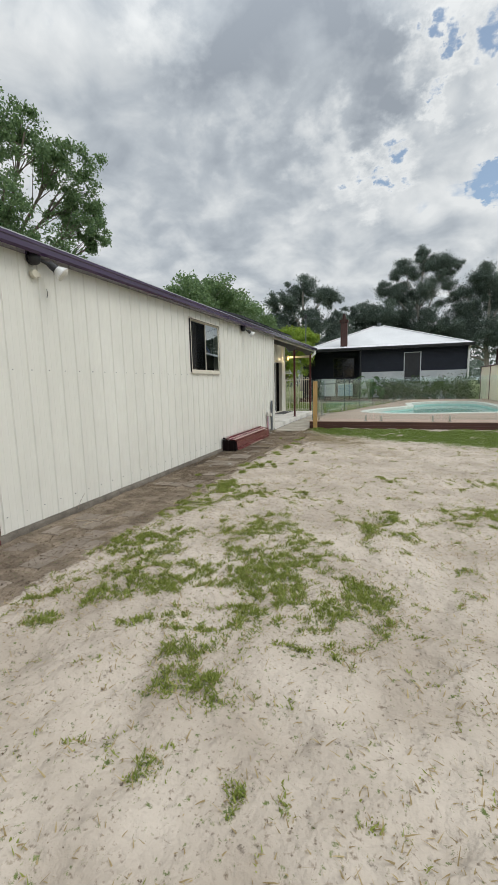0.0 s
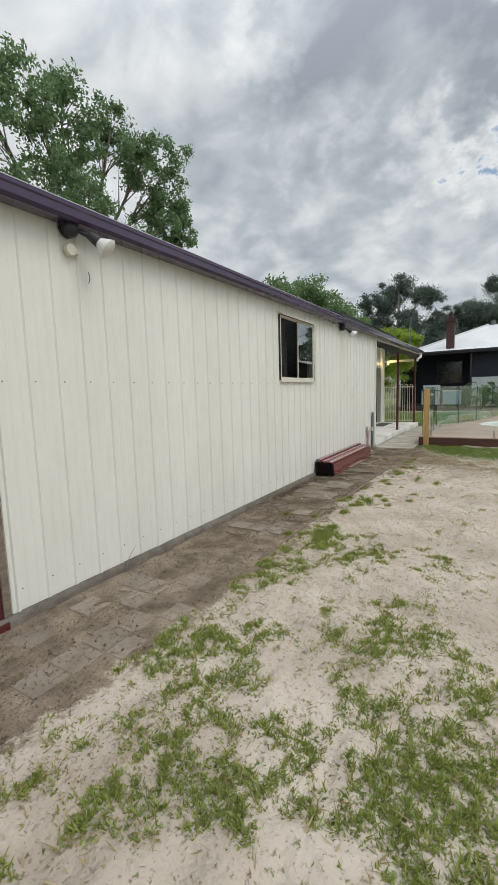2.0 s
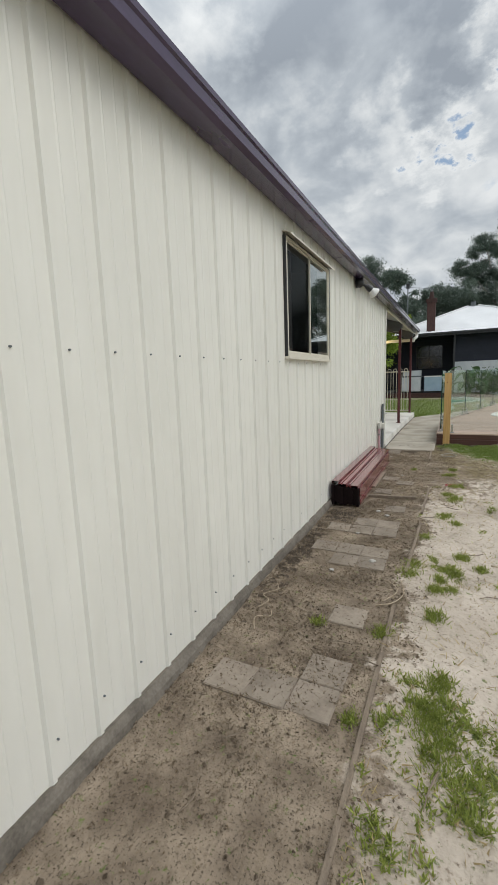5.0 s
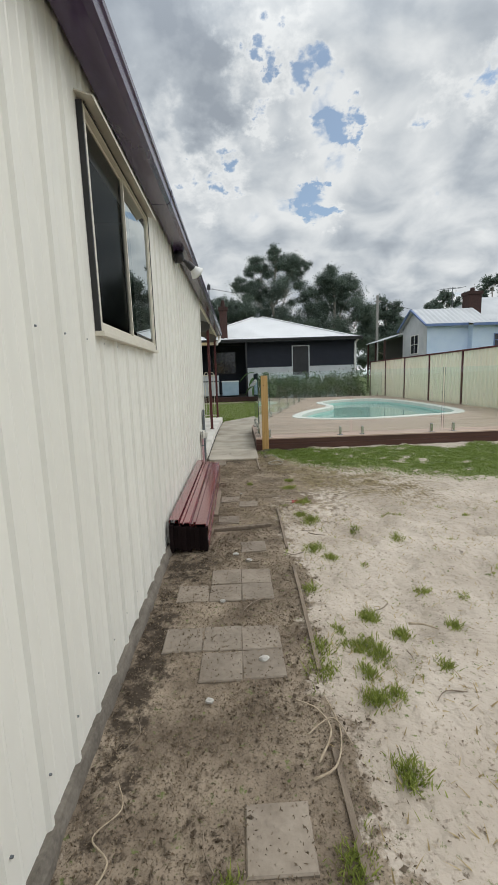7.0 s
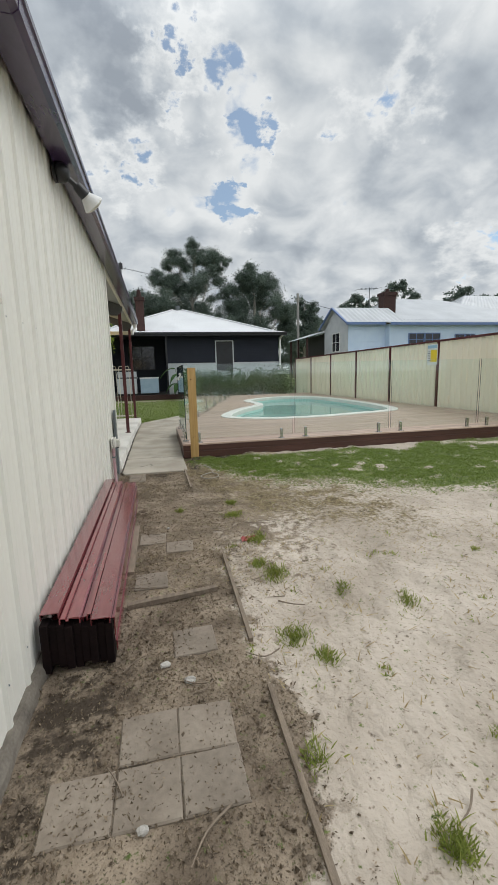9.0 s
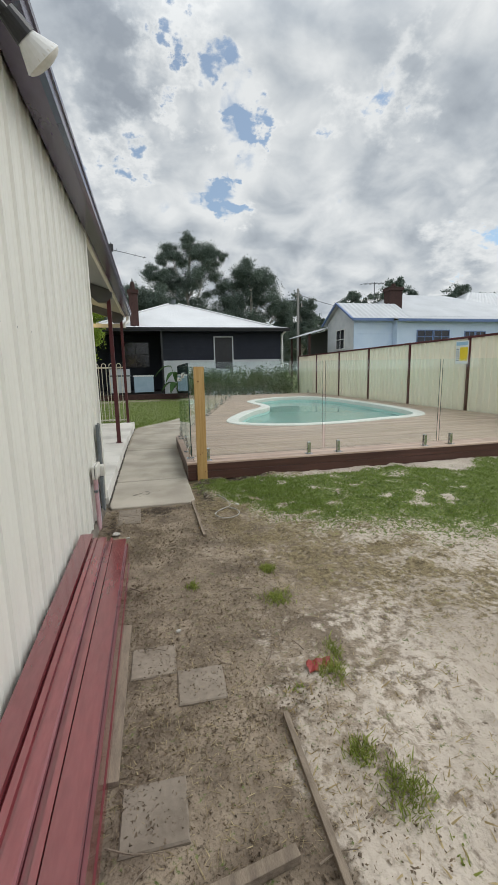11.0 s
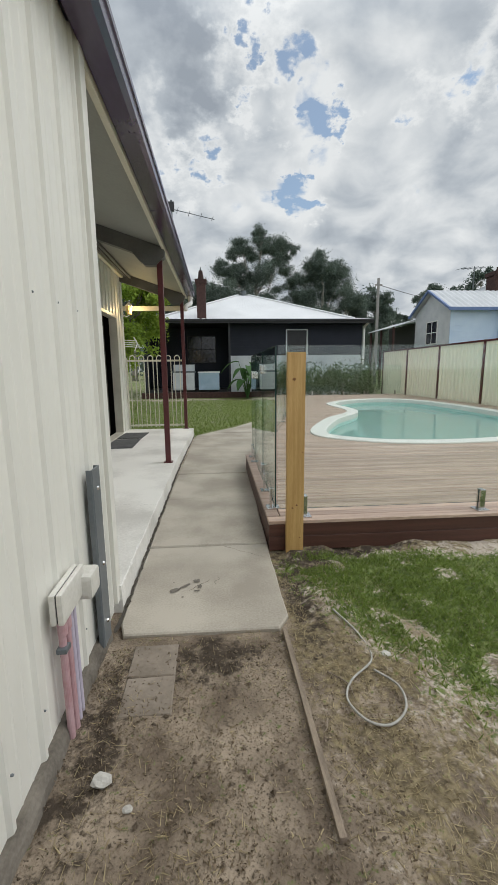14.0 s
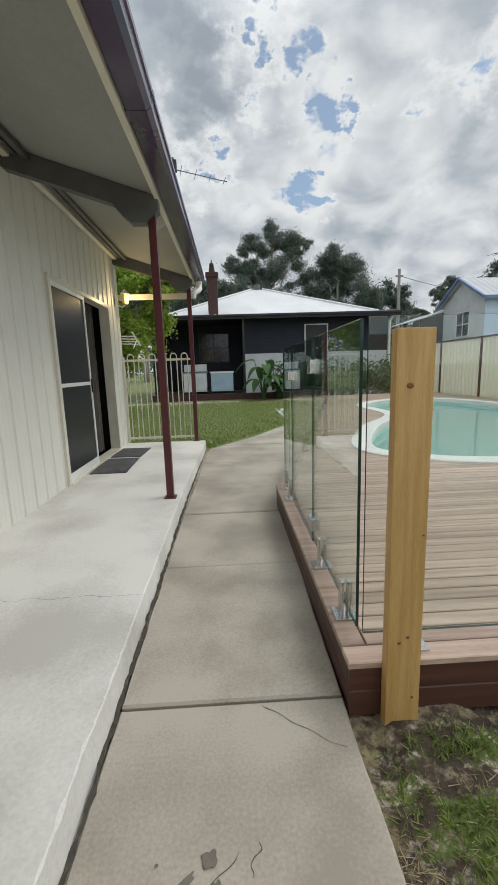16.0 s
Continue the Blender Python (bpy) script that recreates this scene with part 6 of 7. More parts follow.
    for k, (x, top, seed) in enumerate(((44, 16, 31), (54, 22, 32), (65, 25.5, 33), (73, 19.5, 34), (85, 24.5, 35), (94, 23, 36), (36, 13, 37))):
        s = top / 22
        tree("gum_tree", wood, x, 110, top, [(-3.4 * s, 0, top * 0.78, 2.2 * s), (0, 0, top * 0.88, 2.3 * s), (3.2 * s, 0, top * 0.8, 2.2 * s), (-1.5 * s, 0, top * 0.6, 2.6 * s), (2.5 * s, 0, top * 0.55, 2.6 * s), (0, 0, top * 0.38, 3.2 * s), (-4 * s, 0, top * 0.35, 3 * s), (4 * s, 0, top * 0.35, 3 * s)],
             22000, 0.45, M_GUM, M_PALEBARK, 0.45, seed, 0.35)
    # distant wood along the horizon
    rng = np.random.default_rng(77)
    spots = []
    for k in range(900):
        a = rng.uniform(-1.5, 1.5)
        r = rng.uniform(130, 190)
        spots.append((r * math.sin(a), r * math.cos(a), rng.uniform(0.5, 8.0), rng.uniform(2.0, 4.0)))
    v, f = leaf_cloud(rng, spots, 0.8, 26000, 1.5)
    tagged(raw("far_woods", v, f, M_GUM), "dark distant line of bushland trees", "woods", kind="stuff")


def shrubs():
    rng = np.random.default_rng(5)
    for k in range(9):
        x = 3.0 + 0.62 * k
        s = thing("shrub", "leafy green shrub in front of the white base boards", "shrub", "shrubs along the house", (x, 29.6, 0))
        spots = [(x + rng.normal(0, 0.2), 29.6 + rng.normal(0, 0.15), rng.uniform(0.2, rng.uniform(0.9, 1.6)), 0.3) for _ in range(22)]
        verts, faces = [], []
        for q in spots[:8]:
            v, f = tube([(x, 29.6, -0.05), ((x + q[0]) / 2, 29.6, q[2] * 0.6), q[:3]], [0.02, 0.015, 0.006], 5)
            n = len(verts)
            verts += v
            faces += [tuple(i + n for i in t) for t in f]
        raw("stems", verts, faces, M_BARK, s)
        v, f = leaf_cloud(rng, spots, 0.75, 1000, 0.15, 0.4, 0.35)
        raw("foliage", v, f, M_SHRUB, s)
    for x, y, h, n in ((2.0, 28.9, 2.2, 15), (2.7, 29.3, 1.7, 11)):
        s = thing("broadleaf_plant", "large leaved tropical plant beside the verandah", "plant", at=(x, y, 0))
        for k in range(n):
            a = 2.4 * k + rng.uniform(-0.3, 0.3)
            reach, up = rng.uniform(0.35, 0.85) * h / 2.2, h * rng.uniform(0.35, 0.8)
            d = Vector((math.cos(a), math.sin(a), 0))
            side = Vector((-d.y, d.x, 0))
            root = Vector((x, y, -0.05))
            neck = root + d * reach * 0.5 + Vector((0, 0, up))
            v, f = tube([root, root.lerp(neck, 0.6) + Vector((0, 0, 0.1)), neck], [0.025, 0.018, 0.01], 5)
            raw("stalk", v, f, M_BROADLEAF, s)
            verts, faces, m = [], [], 7
            for i in range(m + 1):
                t = i / m
                c = neck + d * reach * 1.1 * t + Vector((0, 0, 0.25 * t - 0.75 * t * t)) * (h / 2.2)
                w = 0.2 * math.sin(math.pi * min(1, 0.12 + 0.88 * t)) * (h / 2.2)
                verts += [c - side * w + Vector((0, 0, 0.05)), c, c + side * w + Vector((0, 0, 0.05))]
            for i in range(m):
                j = 3 * i
                faces += [(j, j + 1, j + 4, j + 3), (j + 1, j + 2, j + 5, j + 4)]
            raw("leaf", verts, faces, M_BROADLEAF, s, smooth=True)


boundary_fence()
navy_house()
pale_house()
trees()
shrubs()


# ---------------------------------------------------------------- things along the shed
def flashing_bundle():
    """Folded steel lengths stacked on the ground against the wall."""
    b = thing("steel_bundle", "stack of maroon folded steel lengths lying along the wall", "steel lengths", at=(0.2, 9.05, 0.0))
    y0, y1 = 7.86, 10.3

    def channel(x, z, w, h, a, e, lips=True, mat=M_FLASH):
        t = 0.004
        out = [(x, z), (x, z + h), (x + w, z + h), (x + w, z), (x + w - t, z), (x + w - t, z + h - t), (x + t, z + h - t), (x + t, z)]
        if lips:
            out = [(x, z), (x, z + h - 0.006), (x + 0.006, z + h), (x + w * 0.3, z + h), (x + w * 0.34, z + h - 0.012), (x + w * 0.44, z + h - 0.012), (x + w * 0.48, z + h), (x + w - 0.006, z + h), (x + w, z + h - 0.006), (x + w, z),
                   (x + w - t, z), (x + w - t, z + h - t - 0.006), (x + w * 0.5, z + h - t), (x + w * 0.45, z + h - t - 0.012), (x + w * 0.33, z + h - t - 0.012), (x + w * 0.28, z + h - t), (x + t, z + h - t), (x + t, z)]
        v, f = prism(out, a, e, "y")
        raw("steel_length", v, f, mat, b)
    channel(0.035, 0.245, 0.078, 0.03, y0 + 0.02, y1 + 0.03, False)
    channel(0.116, 0.225, 0.088, 0.03, y0, y1)
    channel(0.206, 0.198, 0.02, 0.03, y0 + 0.04, y1 - 0.02, False)
    channel(0.229, 0.22, 0.018, 0.03, y0 + 0.02, y1 - 0.02, False)
    channel(0.25, 0.215, 0.082, 0.03, y0 - 0.02, y1 - 0.05, False)
    channel(0.333, 0.12, 0.012, 0.09, y0 + 0.03, y1 - 0.06, False)
    for k in range(4):
        channel(0.042 + 0.072 * k, 0.172, 0.068, 0.035, y0 + 0.03 + 0.015 * (k % 3), y1 - 0.02, False)
    for r, (z, h) in enumerate(((0.12, 0.05), (0.065, 0.05), (0.01, 0.05))):
        for k in range(4):
            channel(0.04 + 0.074 * k + 0.006 * r, z, 0.068, h, y0 + 0.04 + 0.02 * ((k + r) % 3), y1 - 0.03 * ((k + 2 * r) % 3), False)
    # near-black blocks added for the shade inside the hollow ends of the nested lengths
    for k in range(9):
        x = 0.036 + 0.0335 * k
        top = (0.236, 0.222, 0.228, 0.218, 0.222, 0.205, 0.212, 0.21, 0.206)[k]
        part("end_shade_block", box((x, y0 - 0.012 + 0.007 * (k * 5 % 3), 0.008 + 0.009 * (k * 7 % 4)), (x + 0.033, y0 + 0.06, top), 0.004), M_HOLLOW, b)


def loose_boards():
    def plank(name, label, a, b, w, h, z=0.0, tilt=0.0):
        a, b = Vector((*a, 0)), Vector((*b, 0))
        d = b - a
        bm = box((-d.length / 2, -w / 2, 0), (d.length / 2, w / 2, h), 0.003)
        bmesh.ops.subdivide_edges(bm, edges=[e for e in bm.edges if abs((e.verts[0].co - e.verts[1].co).x) > d.length * 0.5], cuts=6)
        for v in bm.verts:
            v.co.y += 0.004 * rough_noise(v.co.x, 1, 3.0, a.y)
            v.co.z += 0.003 * rough_noise(v.co.x, 2, 3.0, a.y)
        mid = (a + b) / 2
        bmesh.ops.transform(bm, verts=bm.verts, matrix=Matrix.Translation((mid.x, mid.y, z)) @ Matrix.Rotation(math.atan2(d.y, d.x), 4, "Z") @ Matrix.Rotation(radians(tilt), 4, "X"))
        ob = part(name, bm, M_OLDWOOD)
        return tagged(ob, label, "timber")
    plank("timber_plank", "grey weathered plank lying beside the steel bundle", (0.345, 8.72), (0.35, 9.6), 0.06, 0.025, -0.004, 4)
    plank("timber_plank", "thin weathered board lying across the dirt path", (0.36, 8.31), (0.88, 8.39), 0.035, 0.03, -0.004)
    edging = thing("timber_edging", "half buried weathered timber edging along the dirt path", "edging", at=(0.93, 8, 0))
    for a, b, x0, x1, z in ((4.3, 6.05, 0.925, 0.93, -0.030), (6.45, 7.55, 0.955, 0.982, -0.020), (7.85, 8.85, 0.972, 0.995, -0.014), (10.72, 11.66, 0.915, 0.905, -0.014)):
        bm = box((-0.011, -(b - a) / 2, 0), (0.011, (b - a) / 2, 0.035), 0.003)
        bmesh.ops.transform(bm, verts=bm.verts, matrix=Matrix.Translation(((x0 + x1) / 2, (a + b) / 2, z)) @ Matrix.Rotation(math.atan2(x0 - x1, b - a), 4, "Z"))
        part("edging_board", bm, M_OLDWOOD, edging)


def pavers():
    """Pavers half sunk in the dirt; only those that show are laid."""
    base = tagged(raw("pavement_pavers", [(0.1, 0.4, -0.06), (0.95, 0.4, -0.06), (0.95, 11.6, -0.06), (0.1, 11.6, -0.06)], [(0, 1, 2, 3)], M_FOOT), "dusty pavers half buried in dirt beside the shed", "paving", kind="structure")
    w, e = 0.1025, 0.005
    verts = [(-w, -w, -0.05), (w, -w, -0.05), (w, w, -0.05), (-w, w, -0.05), (-w, -w, -e), (w, -w, -e), (w, w, -e), (-w, w, -e), (-w + e, -w + e, 0), (w - e, -w + e, 0), (w - e, w - e, 0), (-w + e, w - e, 0)]
    faces = [(i, (i + 1) % 4, 4 + (i + 1) % 4, 4 + i) for i in range(4)] + [(4 + i, 4 + (i + 1) % 4, 8 + (i + 1) % 4, 8 + i) for i in range(4)] + [(8, 9, 10, 11)]
    me = bpy.data.meshes.new("paver")
    me.from_pydata(verts, [], faces)
    me.materials.append(M_PAVER)
    rng = random.Random(4)
    lines = [0.285, 0.492, 0.699]
    # the rows that show, and in which of the three lines
    bare = {5.04: (0, 1, 2), 5.25: (2,), 5.76: (2,), 6.735: (0, 1, 2), 6.525: (1, 2), 7.21: (0, 1, 2), 7.425: (1, 2), 7.93: (2,), 8.6: (1,), 9.3: (1,), 9.1: (2,), 11.30: (0,), 11.51: (0,)}
    spots = [(lines[k], y, 0.003) for y, ks in bare.items() for k in ks]
    for row in range(16):
        y = 0.75 + 0.2125 * row
        for k in range(4):
            if rng.random() < 0.34:
                spots.append((0.265 + 0.207 * k, y, -0.002 + rng.uniform(-0.003, 0.002)))
    for x, y, lift in spots:
        ob = new("paver", me)
        ob.parent = base
        ob.matrix_basis = pose(x + rng.uniform(-0.004, 0.004), y + rng.uniform(-0.004, 0.004), lift, rng.uniform(-0.8, 0.8), rng.uniform(-0.8, 0.8), rng.uniform(-1.5, 1.5))


M_CLOD = leafy("soil_crumb", (0.085, 0.066, 0.048), (0.30, 0.24, 0.18), 0.1)
M_DRYROOT = material("dry_root", (0.28, 0.22, 0.15), (0.46, 0.38, 0.28), 0.9, 0, 30, 120, 0.3)


def scraps():
    rng = np.random.default_rng(9)
    for x, y, r in ((0.66, 7.66, 0.022), (0.56, 7.78, 0.02), (0.7, 6.55, 0.022), (0.48, 7.1, 0.016), (0.2, 10.95, 0.028), (0.3, 10.86, 0.014), (0.17, 10.62, 0.018), (0.45, 6.3, 0.016), (0.62, 9.5, 0.012), (1.34, 11.45, 0.018), (0.3, 9.9, 0.014)):
        bm = bmesh.new()
        bmesh.ops.create_icosphere(bm, subdivisions=2, radius=r, matrix=Matrix.Translation((x, y, r * 0.35)) @ Matrix.Diagonal((1.2, 0.9, 0.6, 1)))
        for v in bm.verts:
            v.co += Vector(rng.normal(0, r * 0.08, 3))
        tagged(part("stone", bm, M_STONE), "pale broken stone lying on the dirt", "stone", "loose stones")
    pts = spline([(1.19, 11.8, 0.02), (1.24, 11.62, 0.03), (1.27, 11.5, 0.012), (1.25, 11.4, 0.014), (1.13, 11.3, 0.012), (1.08, 11.2, 0.013), (1.12, 11.1, 0.012), (1.2, 11.07, 0.014), (1.29, 11.14, 0.012), (1.31, 11.25, 0.014), (1.24, 11.34, 0.02)], 6, False)
    v, f = tube(pts, [0.005] * len(pts), 6)
    tagged(raw("cable", v, f, M_ROPE, smooth=True), "loose loop of pale cable on the straw", "cable")
    r = thing("plastic_scrap", "crumpled red plastic scrap lying in the sand", "litter", at=(1.24, 9.05, 0.0))
    verts, faces = [], []
    for j in range(4):
        for i in range(7):
            verts.append((1.17 + 0.02 * i + 0.006 * math.sin(3 * j + i), 9.03 + 0.02 * j, 0.006 + 0.014 * abs(math.sin(1.7 * i + j)) + 0.012 * (j == 3)))
    faces = [(j * 7 + i, j * 7 + i + 1, j * 7 + i + 8, j * 7 + i + 7) for j in range(3) for i in range(6)]
    raw("sheet", verts, faces, M_REDPLASTIC, r)
    for pts, r in (([(0.16, 5.62), (0.2, 5.7), (0.13, 5.78), (0.2, 5.85), (0.16, 5.95)], 0.006), ([(0.24, 5.4), (0.2, 5.5), (0.27, 5.56), (0.25, 5.62)], 0.007),
                   ([(0.86, 5.98), (0.93, 6.1), (0.9, 6.22), (0.82, 6.26)], 0.008), ([(0.83, 5.92), (0.92, 5.96), (0.97, 6.12), (0.94, 6.28)], 0.008), ([(0.84, 6.1), (0.95, 6.16), (1.0, 6.05)], 0.006)):
        p = spline([(x, y, 0.012 + 0.012 * (k % 2)) for k, (x, y) in enumerate(pts)], 6, False)
        v, f = tube(p, np.linspace(r * 0.62, r * 0.3, len(p)), 6)
        tagged(raw("root", v, f, M_DRYROOT, smooth=True), "pale twisted dry root lying on the dirt", "root", "dry roots")
    for pts, r in (([(0.284, 3.315), (0.38, 3.36), (0.475, 3.426)], 0.005), ([(0.284, 3.32), (0.37, 3.33), (0.468, 3.354)], 0.006), ([(0.468, 3.354), (0.455, 3.225)], 0.005), ([(1.511, 6.771), (1.58, 6.75), (1.649, 6.708)], 0.007)):
        p = spline([(x, y, 0.012 + 0.006 * (k % 2)) for k, (x, y) in enumerate(pts)], 4, False)
        v, f = tube(p, np.linspace(r, r * 0.5, len(p)), 6)
        tagged(raw("stick", v, f, M_DRYROOT, smooth=True), "pale dry stick lying on the ground", "stick", "dry sticks")
    p = spline([(0.06, 3.6, 0.03), (0.065, 3.64, 0.11), (0.07, 3.71, 0.185)], 5, False)
    v, f = tube(p, np.linspace(0.003, 0.0015, len(p)), 5)
    tagged(raw("weed_stalk", v, f, M_OLDWOOD), "dry bent weed stalk standing by the wall", "weed")
    # twigs and roots
    for k in range(46):
        x, y = rng.uniform(0.1, 1.5), rng.uniform(2.6, 11.4)
        a, L = rng.uniform(0, 6.28), rng.uniform(0.05, 0.2)
        c = Vector((x, y, 0.012))
        d = Vector((math.cos(a), math.sin(a), 0)) * L
        s = Vector((-d.y, d.x, 0)) * rng.uniform(-0.25, 0.25)
        p = spline([c - d * 0.5, c + s, c + d * 0.5 + Vector((0, 0, 0.008))], 3, False)
        v, f = tube(p, np.linspace(0.004, 0.0018, len(p)) * rng.uniform(0.5, 1.3), 5)
        tagged(raw("twig", v, f, M_OLDWOOD), "short dry twig lying on the ground", "twig", "loose twigs")


# ---------------------------------------------------------------- grass, straw, litter
def blades(name, label, pts, heights, width, mat, rng, lean=0.5, cat="grass"):
    n = len(pts)
    pts, heights = np.array(pts, float), np.array(heights, float)
    a, b = rng.uniform(0, 6.283, n), rng.uniform(0, 6.283, n)
    w = width * rng.uniform(0.6, 1.4, n)
    side = np.stack([np.cos(a) * w, np.sin(a) * w, np.zeros(n)], 1)
    tip = np.stack([np.cos(b) * heights * lean * rng.uniform(0.2, 1.6, n), np.sin(b) * heights * lean * rng.uniform(0.2, 1.6, n), heights], 1)
    mid = tip * (0.55, 0.55, 0.62)
    verts = np.stack([pts - side, pts + side, pts + mid + side * 0.7, pts + tip, pts + mid - side * 0.7], 1).reshape(-1, 3)
    faces = np.arange(n * 5).reshape(-1, 5)
    tagged(raw(name, verts.tolist(), faces.tolist(), mat), label, cat, kind="stuff")


def clods(rng):
    """Crumbs and clods of soil lying on the dirt, each an uneven eight-sided lump."""
    pts, size = [], []
    while len(pts) < 9500:
        x, y = rng.uniform(0.05, 1.15), rng.uniform(2.0, 11.55)
        if rng.random() < cover(x, y)[1] * (0.12 + 1.1 * max(0, rough_noise(x, y, 2.2, 16.0) + 0.2)) * (0.25 + 0.75 * sstep(4.2, 5.4, y)) * (1 - 0.65 * sstep(7.8, 8.8, y)):
            s = 0.002 + 0.007 * rng.random() ** 4
            pts.append((x, y, max(ground_z(x, y), -0.003) + 0.4 * s))
            size.append(s)
    p, s = np.array(pts), np.array(size)
    axes = np.array([(1, 0, 0), (0, 1, 0), (-1, 0, 0), (0, -1, 0), (0, 0, 0.8), (0, 0, -0.8)], float)
    verts = p[:, None] + axes[None] * (s[:, None, None] * rng.uniform(0.6, 1.5, (len(p), 6, 1))) + rng.normal(0, 0.25, (len(p), 6, 3)) * s[:, None, None]
    tri = np.array([(0, 1, 4), (1, 2, 4), (2, 3, 4), (3, 0, 4), (1, 0, 5), (2, 1, 5), (3, 2, 5), (0, 3, 5)])
    faces = (tri[None] + 6 * np.arange(len(p))[:, None, None]).reshape(-1, 3)
    tagged(raw("soil_clods", verts.reshape(-1, 3).tolist(), faces.tolist(), M_CLOD), "dark crumbs and clods of soil over the dirt", "soil", kind="stuff")


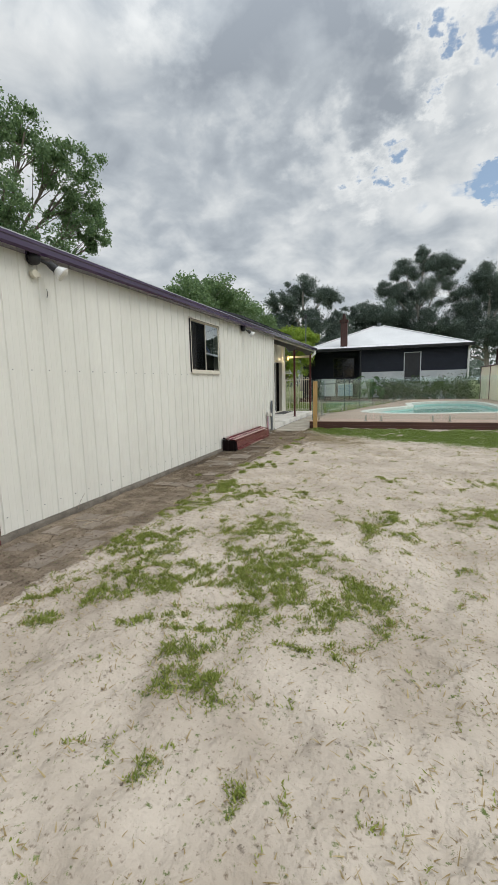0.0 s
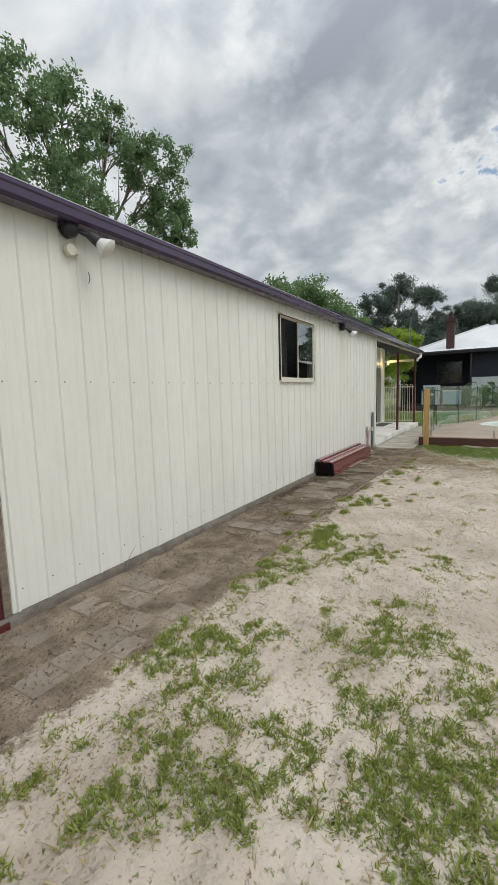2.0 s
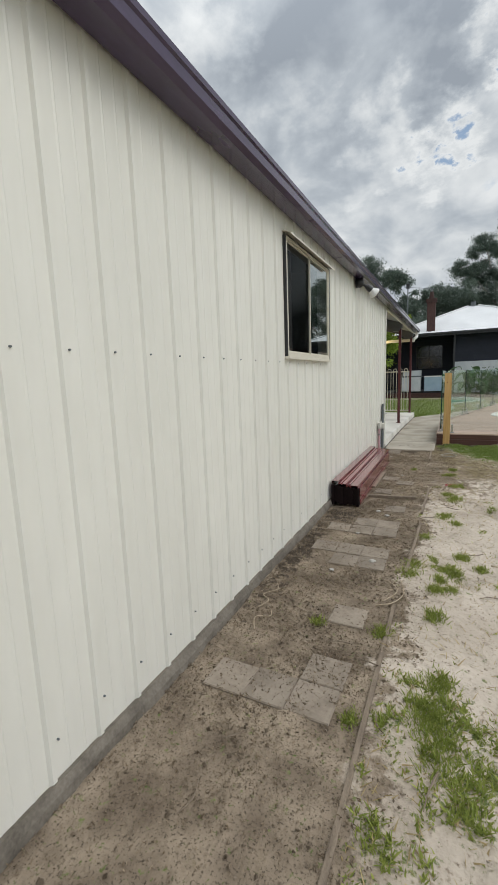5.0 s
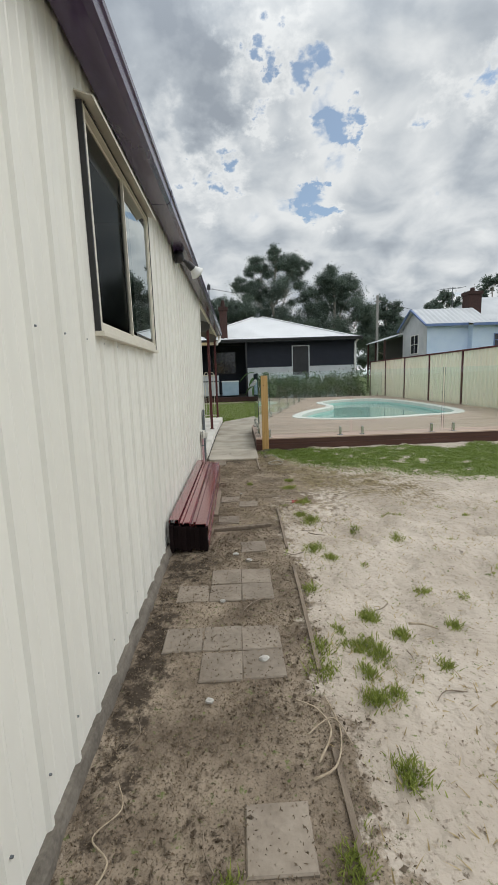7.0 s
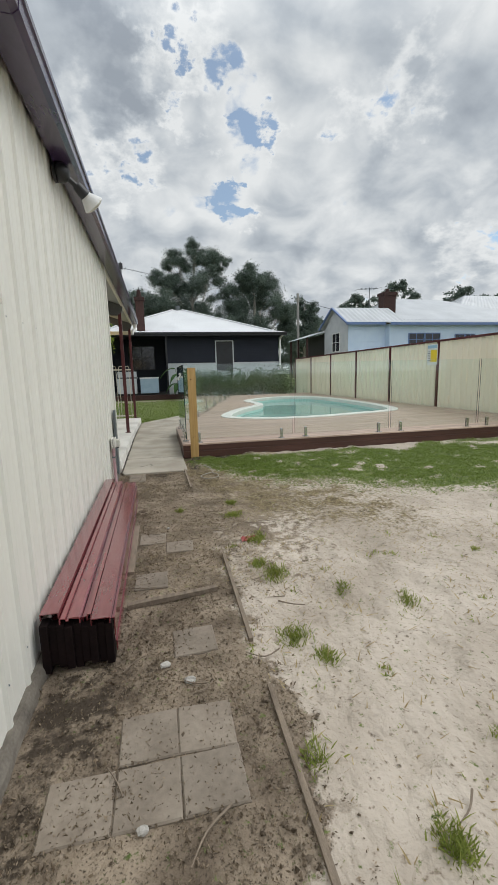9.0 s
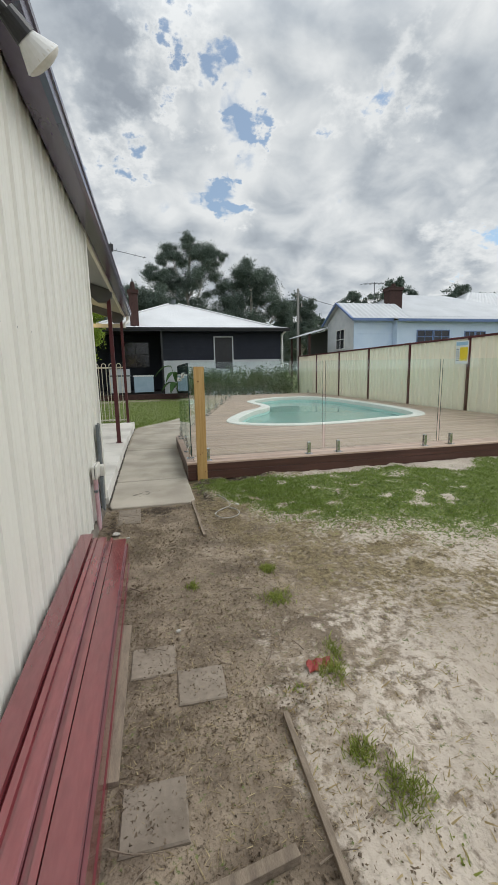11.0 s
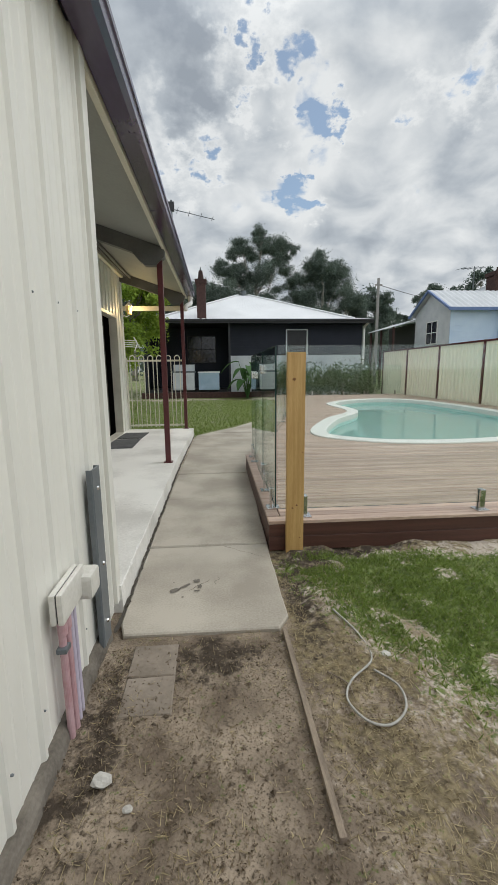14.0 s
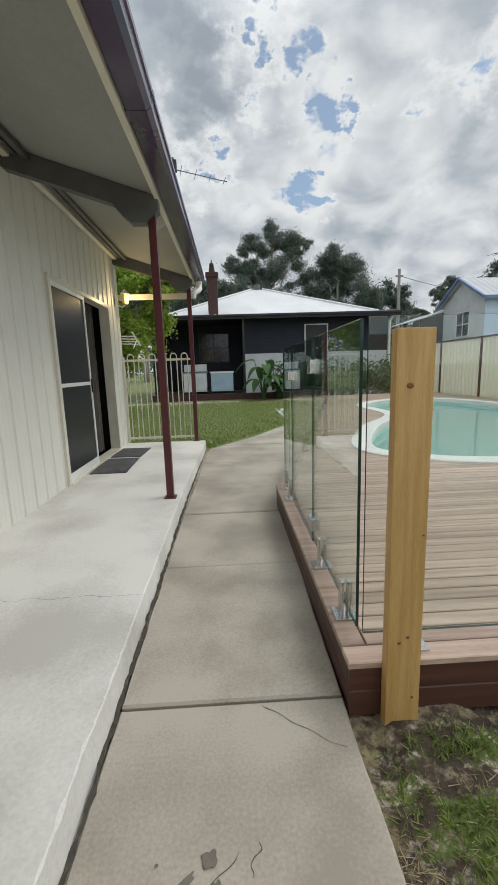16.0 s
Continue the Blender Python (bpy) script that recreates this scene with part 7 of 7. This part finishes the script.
def grass():
    rng = np.random.default_rng(3)
    pts, hs = [], []
    dry, dh = [], []
    while len(pts) < 56000:
        x, y = rng.uniform(0.95, 5.4), rng.uniform(0.6, 9.0)
        t = cover(x, y)[0]
        if rng.random() < t ** 1.5 * (1.0 if rough_noise(x, y, 24.0, 31.0) > -0.05 else 0.12):
            pts.append((x, y, ground_z(x, y) - 0.003))
            hs.append(rng.uniform(0.010, 0.032) * (0.6 + 0.6 * t))
    while len(dry) < 19000:
        x, y = rng.uniform(0.95, 5.4), rng.uniform(0.6, 9.0)
        t = cover(x, y)[0]
        if rng.random() < 0.05 + 0.25 * max(0.0, rough_noise(x, y, 1.1, 12.0)) + 0.6 * t * (1 - t) * 2:
            dry.append((x, y, ground_z(x, y) - 0.003))
            dh.append(rng.uniform(0.008, 0.03))
    blades("sand_weeds", "short green weeds growing in patches through the sand", pts, hs, 0.0035, M_GRASS, rng, 0.9)
    blades("dry_weeds", "dry yellowed weeds scattered over the sand", dry, dh, 0.003, M_DRYGRASS, rng, 1.6)
    pts, hs, dry, dh = [], [], [], []
    while len(pts) < 60000:
        x, y = rng.uniform(0.95, 6.4), rng.uniform(8.7, 12.6)
        if x > 2.2 and rng.random() < 0.55:
            continue
        t = cover(x, y)[0]
        if rng.random() < t * t:
            pts.append((x, y, ground_z(x, y) - 0.003))
            hs.append(rng.uniform(0.012, 0.035))
    while len(dry) < 30000:
        x, y = 0.1 + 3.6 * rng.random() ** 1.3, rng.uniform(8.4, 12.4)
        t, _, s = cover(x, y)
        if rng.random() < s + 0.12 * t + (0.16 if x < 1.6 else 0.0) * (0.4 + 1.6 * max(0.0, rough_noise(x, y, 2.4, 5.0) + 0.2)):
            dry.append((x, y, ground_z(x, y) + 0.001))
            dh.append(rng.uniform(0.003, 0.010))
    blades("lawn_strip", "green lawn strip growing along the deck", pts, hs, 0.0035, M_LAWN, rng, 1.0)
    blades("straw", "loose dry grass clippings over bare soil", dry, dh, 0.0016, M_STRAW, rng, 4.5, "straw")
    pts, hs = [], []
    while len(pts) < 30000:
        x, y = rng.uniform(-4.0, 3.3), 18.3 + 11 * rng.random() ** 1.6
        if inside(x, y, [(0.0, 18.0), (1.4, 17.0), (2.7, 21.3), (1.75, 20.75)]) or (x < 0.05 and y < 18.45):
            continue
        if rng.random() < cover(x, y)[0]:
            pts.append((x, y, -0.024))
            hs.append(rng.uniform(0.02, 0.06))
    blades("back_lawn", "mown green lawn between the porch and the dark house", pts, hs, 0.007, M_LAWN, rng, 0.8)
    # separate strong tufts beside the edging
    pts, hs = [], []
    for cx, cy, r, n in ((1.208, 5.36, 0.055, 320), (1.167, 5.15, 0.065, 340), (1.2, 4.98, 0.07, 300), (0.87, 5.0, 0.035, 130), (1.163, 5.91, 0.045, 200), (0.9, 5.67, 0.045, 180), (0.55, 5.63, 0.03, 110), (1.163, 6.26, 0.05, 220), (1.256, 6.27, 0.035, 90),
                         (1.18, 6.42, 0.035, 130), (1.272, 6.54, 0.045, 220), (1.21, 6.62, 0.05, 240), (1.445, 6.70, 0.035, 150), (1.322, 6.86, 0.045, 220), (1.746, 6.73, 0.03, 100), (1.55, 6.43, 0.03, 80), (0.972, 6.45, 0.06, 170), (0.994, 6.62, 0.06, 150),
                         (1.188, 7.83, 0.06, 200), (1.288, 7.66, 0.04, 140), (1.28, 8.47, 0.065, 240), (1.2, 8.62, 0.04, 140), (1.127, 6.77, 0.03, 60), (1.734, 7.1, 0.04, 80), (1.92, 7.98, 0.05, 110), (1.62, 8.2, 0.035, 70), (1.05, 7.2, 0.05, 90),
                         (1.258, 10.03, 0.04, 200), (1.217, 9.66, 0.06, 240), (0.739, 9.94, 0.03, 90), (1.352, 9.19, 0.04, 120), (1.27, 9.02, 0.06, 160)):
        for _ in range(int(n * 1.6)):
            x, y = rng.normal(cx, r * 0.6), rng.normal(cy, r * 0.7)
            pts.append((x, y, ground_z(x, y) - 0.003))
            hs.append(rng.uniform(0.012, 0.042))
    blades("grass_tufts", "bright green grass tufts beside the timber edging", pts, hs, 0.0024, M_GRASS, rng, 0.75)
    # leaf crumbs on the dirt
    n, pts = 46000, []
    while len(pts) < n:
        x, y = rng.uniform(0.04, 1.3), rng.uniform(1.0, 11.6)
        if y < 4.4 and rng.random() < 0.7:
            continue
        if rng.random() < cover(x, y)[1] * (0.25 + 0.9 * max(0, rough_noise(x, y, 2.6, 6.0) + 0.25)):
            pts.append((x, y, max(ground_z(x, y), -0.004) + 0.006))
    v, f = leaf_cloud(rng, [(*p, 0.01) for p in pts], 0.3, n, 0.0105, 0.0, 0.42)
    chips = [p for p in pts if rng.random() < 0.16]
    v2, f2 = leaf_cloud(rng, [(*p, 0.01) for p in chips], 0.5, len(chips), 0.016, 0.0, 0.32)
    m = len(v)
    v, f = v + v2, f + [[q + m for q in face] for face in f2]
    tagged(raw("leaf_litter", v, f, M_LITTER), "crumbled dry leaves and bark over the dirt", "litter", kind="stuff")
    clods(rng)
    pts = []
    while len(pts) < 6500:
        x, y = rng.uniform(0.95, 6.0), rng.uniform(0.7, 10.5)
        if rng.random() < 0.35 + 0.5 * (rough_noise(x, y, 1.2, 2.0) > 0):
            pts.append((x, y, ground_z(x, y) + 0.004))
    v, f = leaf_cloud(rng, [(*p, 0.01) for p in pts], 0.3, 6500, 0.009, 0.0, 0.5)
    tagged(raw("sand_litter", v, f, M_LITTER), "small dark leaves and chips scattered on the sand", "litter", kind="stuff")


flashing_bundle()
loose_boards()
scraps()
grass()
pavers()
